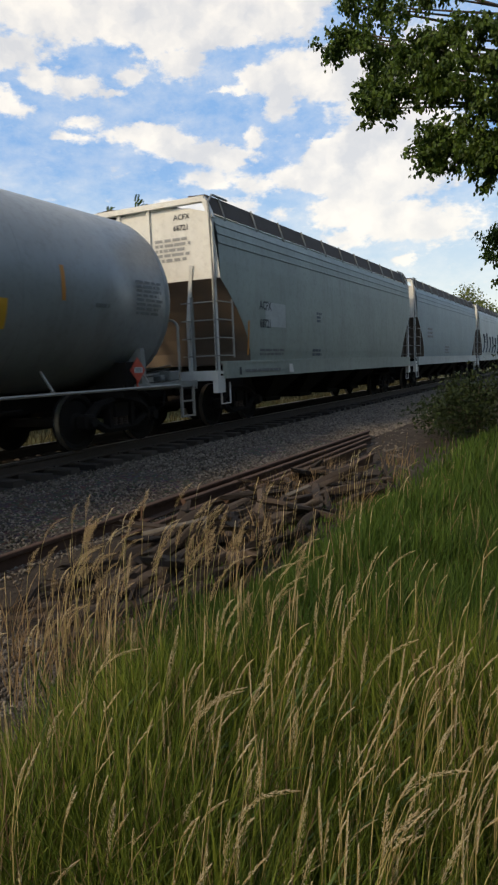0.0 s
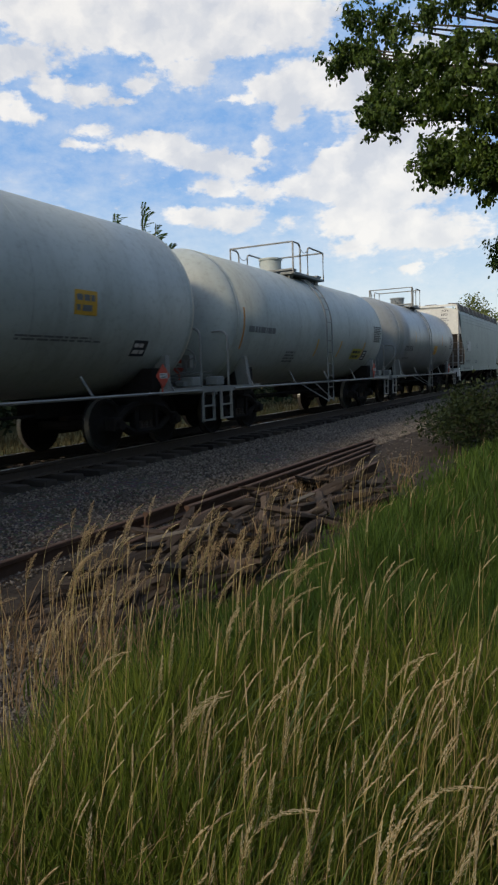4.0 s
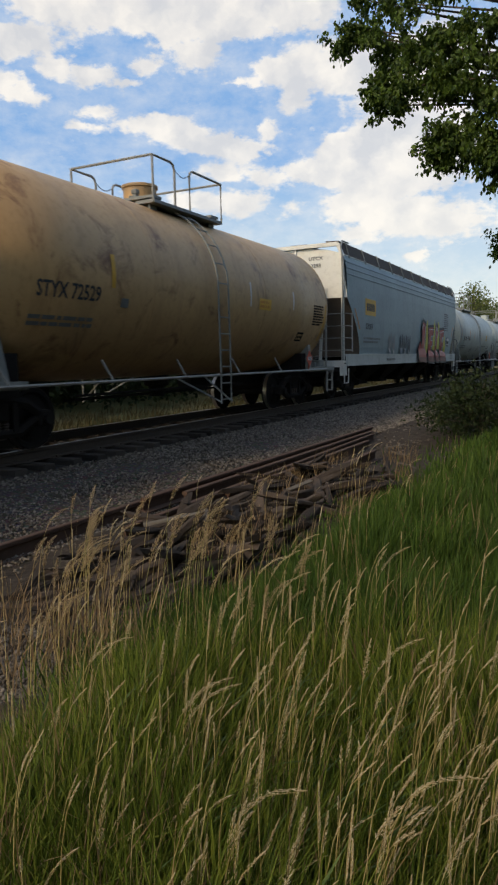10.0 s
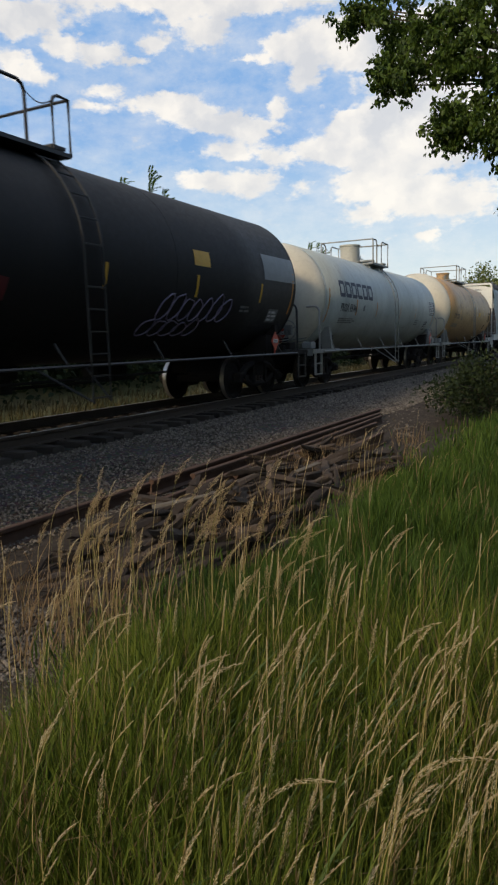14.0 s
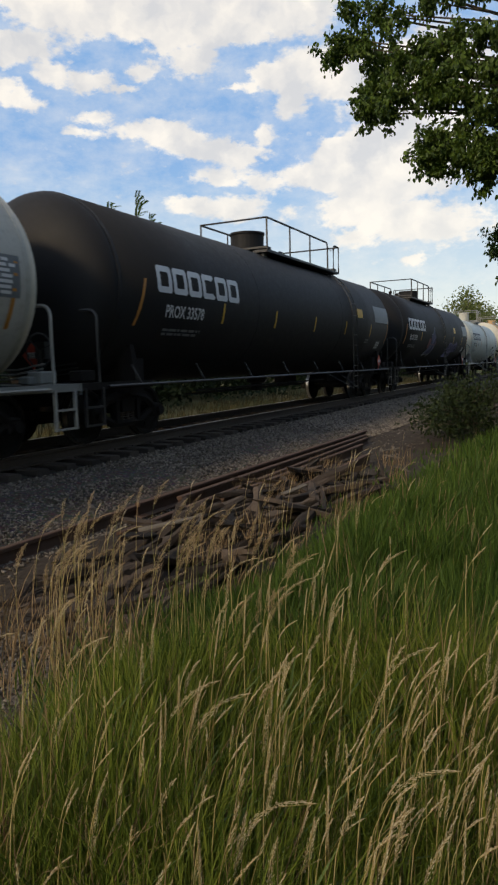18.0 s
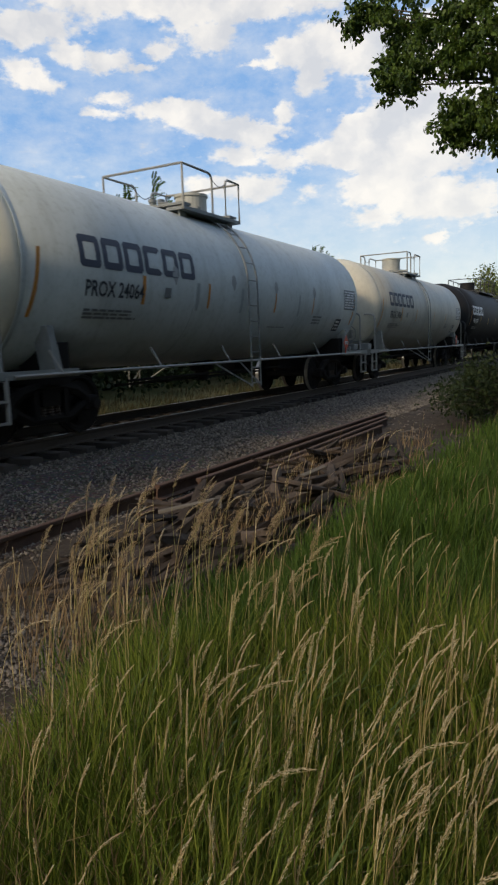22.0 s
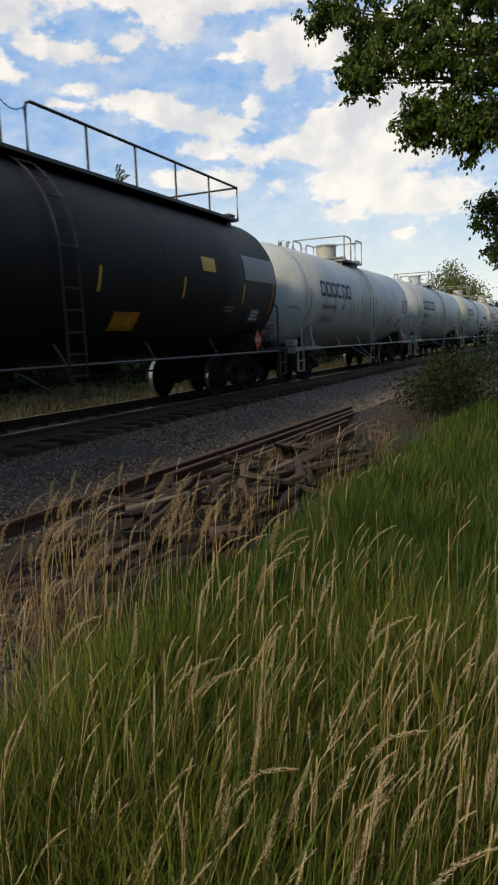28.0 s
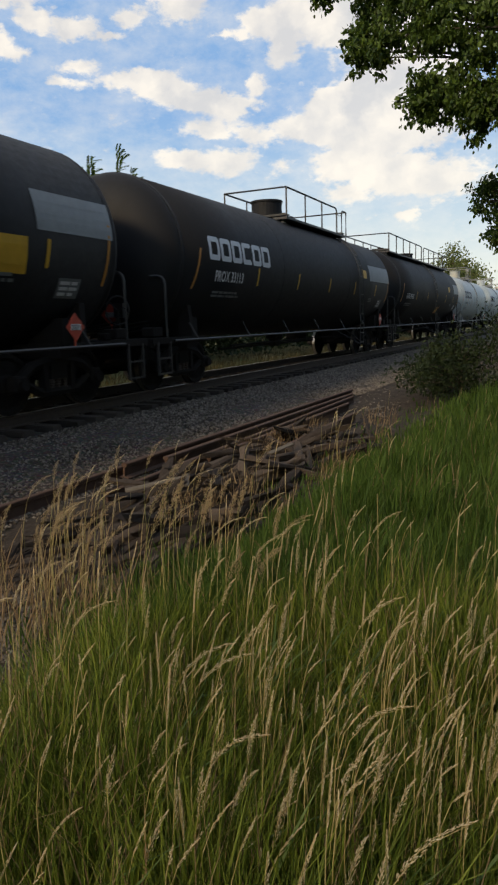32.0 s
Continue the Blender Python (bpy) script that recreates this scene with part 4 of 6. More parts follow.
def black_tank(label, front, rear, number, seed=1, has_logo=True, patch=1.7, tag=3.65, **kw):
    kw.setdefault("top", (-1.0, 4.45))
    kw.setdefault("dome", (-0.3, 0.44, 0.52))
    kw.setdefault("ladder_at", 3.85)
    kw.setdefault("radius", 1.61)
    car, half, rng = tank_car(label, front, rear, "black", pipe="pipe_b", seed=seed, **kw)
    if has_logo:
        logo(car, -half + 1.05, 2.54, 3.05, 0.47, 0.13, "ink_w")
    if number:
        mark(car, number, -half + 1.32, 2.13, 0.31, "ink_w", 0.80)
        data_panel(car, rng, -half + 1.3, 1.78, 1.4, 0.22, "ink_grey", 2)
    stripe(car, -half + 0.42, 1.95, 0.80, "orange", 0.07, 0.24)
    for k in range(5):
        stripe(car, -half + 3.40 + 2.6 * k, 2.10, 0.40, "yellow", 0.07, 0.03)
    stripe(car, half - 0.2, 1.9, 0.95, "orange", 0.06, 0.1)
    data_panel(car, rng, half - patch, 2.60, patch, 0.56, "patch_grey", 3, "patch_grey")
    data_panel(car, rng, half - tag, 2.66, 0.55, 0.28, "yellow", 1, "yellow")
    data_panel(car, rng, half - 2.6, 1.85, 0.55, 0.22, "ink_grey", 2)
    data_panel(car, rng, half - 1.2, 1.70, 0.5, 0.32, "ink_w", 3, "ink_grey")
    head_stencil(car, half, rng, "ink_w", number[-5:] if number else None)
    return car, half, rng


# ---- covered hoppers ----
def hopper_section(z):
    """Half width of the body at height z."""
    pts = ((1.02, 1.55), (1.32, 1.56), (1.7, 1.60), (2.4, 1.625), (3.3, 1.625), (3.85, 1.60), (4.1, 1.56), (4.27, 1.50))
    for (a, wa), (b, wb) in zip(pts, pts[1:]):
        if a <= z <= b:
            return wa + (wb - wa) * (z - a) / (b - a)
    return pts[-1][1] if z > 4 else pts[0][1]


def hopper_inset(z):
    """How far the body's end stands back from the end of the roof at height z."""
    if z >= 3.05:
        return 0.0
    u = (3.05 - z) / (3.05 - 1.32)
    return 1.35 * (1 - (1 - u) ** 1.7)


def on_hopper(y0, z0, lift=0.008):
    def place(u, v):
        x = 1.634 if z0 + v < 1.39 else hopper_section(z0 + v)     # the sill stands proud of the side
        return Vector((x + lift, y0 + u, z0 + v))
    return place


def hopper_car(label, front, rear, coat, seed=1, end_coat="hop_white"):
    rng = random.Random(seed)
    length = front - rear
    half = length / 2
    car = root("hopper_car", (0, (front + rear) / 2, 0), label, "hopper car", "covered hoppers of the train")
    CARS.append(car)
    zs = [1.32, 1.6, 1.9, 2.2, 2.5, 2.8, 3.05, 3.4, 3.72, 3.73, 3.76, 3.77, 3.9, 3.91, 3.94, 3.95, 4.08, 4.09, 4.12, 4.13, 4.27]
    ridge = {3.73: 0.018, 3.76: 0.018, 3.91: 0.018, 3.94: 0.018, 4.09: 0.018, 4.12: 0.018}
    bm = bmesh.new()
    loops = []
    for z in zs:
        w, e = hopper_section(z) + ridge.get(z, 0), half - hopper_inset(z)
        loops.append([bm.verts.new(p) for p in ((w, -e, z), (w, 0, z), (w, e, z), (-w, e, z), (-w, 0, z), (-w, -e, z))])
    for a, b in zip(loops, loops[1:]):
        for i in (0, 1, 3, 4):
            bm.faces.new((a[i], a[(i + 1) % 6], b[(i + 1) % 6], b[i]))
    part("side_sheet", bm, coat, car, "", False)
    # roof
    bm = bmesh.new()
    sec = [(1.50, 4.27), (1.38, 4.36), (1.0, 4.47), (0.5, 4.54), (0, 4.56), (-0.5, 4.54), (-1.0, 4.47), (-1.38, 4.36), (-1.50, 4.27)]
    a = [bm.verts.new((x, -half, z)) for x, z in sec]
    b = [bm.verts.new((x, half, z)) for x, z in sec]
    for i in range(len(sec) - 1):
        bm.faces.new((a[i], b[i], b[i + 1], a[i + 1]))
    part("roof", bm, coat, car, "", True)
    for sgn in (-1, 1):
        bm = bmesh.new()
        e = sgn * half
        vs = [bm.verts.new((x, e, z)) for x, z in [(1.62, 3.05)] + sec[0:1] + sec[1:-1] + sec[-1:] + [(-1.62, 3.05)]]
        bm.faces.new(vs if sgn > 0 else vs[::-1])
        part("end_panel", bm, end_coat, car, "pale upper end panel")
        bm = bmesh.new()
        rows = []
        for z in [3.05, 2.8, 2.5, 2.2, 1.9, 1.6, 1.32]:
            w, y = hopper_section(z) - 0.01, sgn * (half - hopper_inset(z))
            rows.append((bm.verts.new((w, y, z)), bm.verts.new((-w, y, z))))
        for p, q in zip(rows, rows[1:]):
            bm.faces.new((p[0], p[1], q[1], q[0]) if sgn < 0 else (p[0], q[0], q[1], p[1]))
        part("slope_sheet", bm, "slope", car, "slope sheet, dirty, with its shade painted in")
        # end frame: posts, braces, top bar, ladder, platform, coupler
        bm = bmesh.new()
        for sx in (-1, 1):
            box(bm, (sx * 1.50, e + sgn * 0.04, 2.62), (0.07, 0.07, 3.2))
            box(bm, (sx * 1.44, e + sgn * 0.05, 4.40), (0.10, 0.10, 0.42), (0, -sx * 22, 0))
            tube(bm, [(sx * 0.62, e - sgn * 0.35, 1.2), (sx * 0.80, e - sgn * 0.05, 2.2), (sx * 0.98, e + sgn * 0.03, 3.35)], 0.05, 4)
        box(bm, (0, e + sgn * 0.05, 4.60), (2.75, 0.12, 0.11))
        for x in (-0.75, 0.0):
            box(bm, (x, e + sgn * 0.03, 3.95), (0.07, 0.06, 1.25))
        part("end_frame", bm, end_coat, car, "white end posts and top bar")
        for sx in (-1, 1):
            bm = bmesh.new()
            box(bm, (sx * 0.98, e + sgn * 0.09, 1.95), (0.05, 0.05, 1.5))
            for k in range(4):
                z = 1.5 + 0.36 * k
                tube(bm, [(sx * 0.72, e + sgn * 0.09, z), (sx * 1.60, e + sgn * 0.09, z), (sx * 1.62, e + sgn * 0.05, z), (sx * 1.62, e - sgn * 0.46, z)], 0.014, 5)
            box(bm, (sx * 1.62, e - sgn * 0.46, 2.05), (0.03, 0.04, 1.2))
            part("end_ladder", bm, "pipe_w", car, "white ladder rungs round the corner")
        bm = bmesh.new()
        box(bm, (0, e - sgn * 0.15, 1.16), (3.1, 0.62, 0.06))
        box(bm, (0, e + sgn * 0.14, 1.10), (3.1, 0.06, 0.20))
        for sx in (-1, 1):
            box(bm, (sx * 1.50, e + sgn * 0.02, 0.92), (0.12, 0.30, 0.34))
            tube(bm, [(sx * 1.52, e - sgn * 0.02, 0.95), (sx * 1.52, e - sgn * 0.02, 0.52), (sx * 1.52, e - sgn * 0.40, 0.52), (sx * 1.52, e - sgn * 0.40, 0.95)], 0.02)
        part("end_platform", bm, end_coat, car)
        bm = bmesh.new()
        box(bm, (0, e + sgn * 0.2, 0.86), (0.36, 0.9, 0.30))
        box(bm, (0.03, e + sgn * 0.72, 0.86), (0.26, 0.36, 0.28), None, 0.05)
        tube(bm, [(0.35, e + sgn * 0.3, 0.82), (0.42, e + sgn * 0.5, 0.52), (0.28, e + sgn * 0.68, 0.42)], 0.022)
        part("coupler", bm, "under", car, "grimy knuckle coupler with air hose")
    # side sills
    for sx in (-1, 1):
        bm = bmesh.new()
        for y0, y1, z0 in ((-half + 0.1, half - 0.1, 1.03),):
            box(bm, (sx * 1.575, 0, (z0 + 1.34) / 2), (0.09, y1 - y0, 1.34 - z0))
            box(bm, (sx * 1.56, 0, 1.36), (0.14, y1 - y0, 0.05))
        part("side_sill", bm, coat if coat != "hop_blue" else "white_b", car, "paler straight side sill")
    # raised grating along both roof edges, with brackets and curved end hoops
    for sx in (-1, 1):
        bm = bmesh.new()
        a = [(sx * 1.50, 4.33), (sx * 1.36, 4.70), (sx * 0.95, 4.72), (sx * 0.95, 4.69), (sx * 1.33, 4.67), (sx * 1.46, 4.33)]
        extrude_profile(bm, a, -half + 0.02, half - 0.02)
        bmesh.ops.recalc_face_normals(bm, faces=bm.faces)
        part("roof_walk", bm, "roofwalk", car, "dark rusty roof walk and hatch trough")
        for k in range(11):
            y = -half + 0.5 + (length - 1.0) * k / 10
            bm = bmesh.new()
            tube(bm, [(sx * 1.53, y, 4.24), (sx * 1.385, y, 4.71)], 0.022, 4)
            part("walk_bracket", bm, "pipe_g", car)
        for sgn in (-1, 1):
            bm = bmesh.new()
            e = sgn * half
            tube(bm, [(sx * 1.36, e - sgn * 0.9, 4.74), (sx * 1.40, e - sgn * 0.2, 4.72), (sx * 1.47, e + sgn * 0.1, 4.52), (sx * 1.52, e + sgn * 0.16, 4.2), (sx * 1.53, e + sgn * 0.13, 3.0), (sx * 1.53, e + sgn * 0.13, 1.2)], 0.024)
            part("corner_grab", bm, "pipe_g", car)
    for k in range(5):
        bm = bmesh.new()
        box(bm, (0, -half + length * (k + 0.5) / 5, 4.64), (0.62, length / 5 - 0.35, 0.16), None, 0.03)
        part("hatch", bm, "roofwalk", car)
    # discharge gates and underframe
    bm = bmesh.new()
    ty = half - 1.75
    box(bm, (0, 0, 0.86), (0.42, length - 0.6, 0.34))
    for sgn in (-1, 1):
        box(bm, (0, sgn * ty, 0.95), (2.5, 0.42, 0.24))
    part("underframe", bm, "under", car)
    for k in range(4):
        y = (k - 1.5) * (length - 6.6) / 4
        bm = bmesh.new()
        w = (length - 6.6) / 8
        lo = [(0.55, y - 0.35, 0.42), (0.55, y + 0.35, 0.42), (-0.55, y + 0.35, 0.42), (-0.55, y - 0.35, 0.42)]
        hi = [(1.45, y - w, 1.32), (1.45, y + w, 1.32), (-1.45, y + w, 1.32), (-1.45, y - w, 1.32)]
        lv, hv = [bm.verts.new(p) for p in lo], [bm.verts.new(p) for p in hi]
        bm.faces.new(lv[::-1])
        for i in range(4):
            bm.faces.new((lv[i], lv[(i + 1) % 4], hv[(i + 1) % 4], hv[i]))
        box(bm, (0, y, 0.38), (1.3, 0.9, 0.10))
        part("discharge_gate", bm, "under", car)
    trucks(car, (-ty, ty))
    return car, half, rng


def on_end(half, x0, z0):
    def place(u, v):
        return Vector((x0 + u, -half - 0.012, z0 + v))
    return place


def side_stencil(car, rng, y, z, w, h, lines, mat="ink_grey"):
    tagged(part("data_stencil", mapped(bars(rng, 0, 0, w, h, lines), on_hopper(y, z)), mat, car, "small illegible stencilled lines"), kind="stuff")


def swatch(car, polys, y, z, mat, name="spray_paint", lift=0.008, label=""):
    return part(name, mapped(polys, on_hopper(y, z, lift)), mat, car, label)


def blob(rng, cx, cy, w, h, n=14, rough=0.25):
    pts = []
    for k in range(n):
        a = 2 * math.pi * k / n
        r = 1 + rng.uniform(-rough, rough)
        pts.append((cx + w / 2 * r * math.cos(a), cy + h / 2 * r * math.sin(a)))
    return pts


def build_hoppers():
    # the hopper that leads, then two more ahead of it
    car, half, rng = hopper_car("pale grey-green covered hopper car with white end and roof walk", 28.14, 12.26, "hop_grey", 11)
    letters("ACFX", 0.15, on_end(half, 0.60, 4.28), "end_lettering", "ink", car, 0)
    letters("68721", 0.15, on_end(half, 0.58, 4.07), "end_lettering", "ink", car, 0)
    part("data_stencil", mapped(bars(rng, 0, 0, 0.9, 0.5, 5), on_end(half, 0.12, 3.45)), "patch_grey", car, "faded illegible stencil lines")
    part("panel", mapped(quad(0, 0, 1.15, 0.55, 3), on_hopper(-half + 2.05, 2.15, 0.006)), "grey", car, "repainted pale patch")
    letters("ACFX", 0.27, on_hopper(-half + 1.75, 2.52), "lettering", "ink", car, 0, 0.9)
    letters("68721", 0.27, on_hopper(-half + 1.75, 2.12), "lettering", "ink", car, 0, 0.9)
    side_stencil(car, rng, -half + 1.75, 1.48, 1.7, 0.18, 2)
    side_stencil(car, rng, -half + 5.3, 2.35, 0.4, 0.3, 3, "slate")
    side_stencil(car, rng, -half + 5.0, 1.45, 0.8, 0.22, 2, "slate")
    side_stencil(car, rng, -half + 0.9, 1.12, 2.0, 0.10, 1)
    swatch(car, strips_of([(0, 0), (0.08, 0), (0.12, 0.75), (0.04, 0.75)]), -half + 1.12, 1.5, "orange", "reflector_stripe")
    swatch(car, quad(0, 0, 0.10, 0.16, 1), -half + 0.55, 1.09, "ink", "stencil_mark", 0.05)
    swatch(car, [[(0, 0), (0.28, 0), (0.2, 0.2), (0, 0.2)]], -half + 3.2, 1.08, "ink_w", "repack_mark", 0.05)
    for f, r, coat, seed in ((45.6, 29.5, "hop_blue", 12), (63.2, 47.1, "white_b", 13), (81.0, 64.8, "hop_grey", 14)):
        car, half, rng = hopper_car("light blue-grey covered hopper car with brown roof walk" if coat == "hop_blue" else "off-white covered hopper car with dark side scrawls", f, r, coat, seed)
        side_stencil(car, rng, -half + 1.9, 2.2, 1.2, 0.5, 3)
        side_stencil(car, rng, -half + 6.0, 1.5, 1.2, 0.4, 3)
        if coat == "white_b":
            for k in range(6):
                u = 1.6 + 1.5 * k
                bm = bmesh.new()
                pts = [on_hopper(-half + u, 1.6, 0.02)(0.5 * math.sin(3 * q / 5), 0.2 * q * rng.uniform(0.7, 1.3)) for q in range(6)]
                tube(bm, pts, 0.05, 4)
                part("spray_scrawl", bm, "slate", car, "dark sprayed scrawl")

    # the blue-grey hopper with the large painting
    car, half, rng = hopper_car("blue-grey covered hopper car with red sprayed letters", -29.50, -46.72, "hop_blue", 15)
    letters("UTCX", 0.15, on_end(half, 0.42, 4.19), "end_lettering", "ink", car, 0, 1.1)
    letters("53293", 0.15, on_end(half, 0.40, 3.98), "end_lettering", "ink", car, 0, 1.1)
    part("sign_panel", mapped(quad(0, 0, 1.15, 0.52, 3), on_hopper(-half + 1.75, 2.62, 0.008)), "yellow", car, "yellow owner's panel")
    part("sign_marks", mapped(quad(0.16, 0.14, 0.16, 0.24, 1) + quad(0.38, 0.14, 0.16, 0.24, 1) + quad(0.60, 0.14, 0.16, 0.24, 1) + quad(0.82, 0.14, 0.16, 0.24, 1), on_hopper(-half + 1.75, 2.62, 0.014)), "ink", car, "four dark block shapes")
    letters("53293", 0.26, on_hopper(-half + 1.8, 2.18), "lettering", "ink", car, 0, 1.15)
    side_stencil(car, rng, -half + 1.6, 1.72, 1.9, 0.22, 2)
    side_stencil(car, rng, -half + 4.2, 1.14, 1.4, 0.12, 1)
    swatch(car, strips_of([(0, 0), (0.10, 0), (-0.42, 0.62), (-0.52, 0.62)]), -half + 1.15, 2.15, "orange", "reflector_stripe")
    f = half
    side_stencil(car, rng, f - 3.05, 2.45, 1.15, 0.85, 9, "slate")
    swatch(car, quad(0, 0, 0.5, 0.42, 2), f - 2.35, 1.75, "ink", "data_plate")
    swatch(car, quad(0.05, 0.24, 0.18, 0.14, 1) + quad(0.27, 0.24, 0.18, 0.14, 1) + quad(0.05, 0.06, 0.40, 0.05, 1), f - 2.35, 1.75, "ink_w", "data_plate_marks", 0.014)
    swatch(car, strips_of([(0, 0), (0.12, 0), (0.62, 0.52), (0.50, 0.52)]), f - 1.32, 2.2, "orange", "reflector_stripe")
    side_stencil(car, rng, f - 1.5, 1.12, 0.6, 0.2, 3)
    # big letters near the front: yellow halo, black outlines, red faces with pale edges, maroon feet
    y0, wide = f - 8.38, 0.76
    for halo in ([(1.7, 0.35), (2.4, 0.3), (2.5, 1.0), (2.2, 1.75), (1.8, 1.5)], [(3.5, 0.5), (4.3, 0.4), (4.4, 1.3), (4.0, 1.8), (3.6, 1.3)], [(4.8, 0.5), (5.5, 0.5), (5.4, 1.6), (5.0, 1.75)], [(6.6, 0.1), (7.2, 0.05), (7.35, 0.6), (7.0, 1.15), (6.7, 0.9)]):
        swatch(car, strips_of([(p * wide, q) for p, q in halo]), y0, 1.10, "lime", "spray_halo", 0.050, "yellow-green sprayed halo")

    def chunky(u, w, h, arms, foot=0.0):
        """Outline of a thick letter-like shape: a stem with stubby arms to its right."""
        p = [(u, 0.0), (u + w + foot, -0.05), (u + w + foot - 0.12, 0.36), (u + w * 0.55, 0.42)]
        if arms == 3:
            p += [(u + w * 0.55, h * 0.42), (u + w * 0.9, h * 0.45), (u + w * 0.85, h * 0.62), (u + w * 0.52, h * 0.62), (u + w * 0.52, h * 0.76), (u + w * 1.02, h * 0.78), (u + w * 0.94, h * 1.02)]
        else:
            p += [(u + w * 0.62, h * 0.8), (u + w * 0.95, h * 1.0), (u + w * 0.7, h * 1.22), (u + w * 0.5, h * 1.05), (u + w * 0.3, h * 1.25)]
        return p + [(u - 0.06, h * 0.98), (u + w * 0.08, h * 0.5)]

    for u, w, h, arms, foot in ((0.0, 1.5, 1.45, 3, 0.3), (2.35, 1.35, 1.42, 3, 0.2), (4.2, 0.85, 1.30, 1, 0.15), (5.45, 1.25, 1.38, 3, 0.55)):
        body = chunky(u, w, h, arms, foot) if u else [(0.0, 0.10), (0.05, 0.55), (0.40, 0.80), (0.85, 0.62), (0.80, 1.40), (1.0, 1.62), (1.65, 1.50), (1.60, 0.55), (1.85, 0.30), (1.80, 0.0)]
        body = [(p * wide, q) for p, q in body]
        u, w, foot = u * wide, w * wide, foot * wide
        cu, cv = u + w / 2, h / 2
        swatch(car, strips_of([(cu + (p - cu) * 1.17, cv + (q - cv) * 1.16) for p, q in body]), y0, 1.10, "ink", "spray_outline", 0.056, "black sprayed outline")
        swatch(car, strips_of(body), y0, 1.10, "red", "spray_letter", 0.062, "red sprayed letter shape")
        swatch(car, strips_of([(u, -0.04), (u + w + foot, -0.08), (u + w + foot - 0.05, 0.14), (u, 0.14)]), y0, 1.10, "maroon", "spray_shade", 0.066, "maroon sprayed shading")
        bm = bmesh.new()
        tube(bm, [on_hopper(y0, 1.10, 0.066)(cu + (p - cu) * 0.88, cv + (q - cv) * 0.88) for p, q in body[4:]], 0.013, 4)
        part("spray_edge", bm, "ink_w", car, "pale sprayed edge")
    letters("2016", 0.26, on_hopper(f - 2.9, 1.85), "spray_tag", "ink", car, 0)
    # smaller paintings further back
    for u, w, mat in ((6.1, 0.5, "slate"), (6.7, 0.45, "slate"), (4.6, 0.35, "patch_grey"), (5.1, 0.3, "patch_grey"), (7.3, 0.4, "slate")):
        pts = [(u, 0.0), (u + w, 0.1), (u + w * 0.9, 0.7), (u + w * 0.6, 0.75), (u + w * 0.35, 0.3), (u + w * 0.1, 0.72), (u - 0.1, 0.6)]
        swatch(car, strips_of(pts), -half, 1.36, mat, "spray_shape", 0.012, "sprayed dark shape")


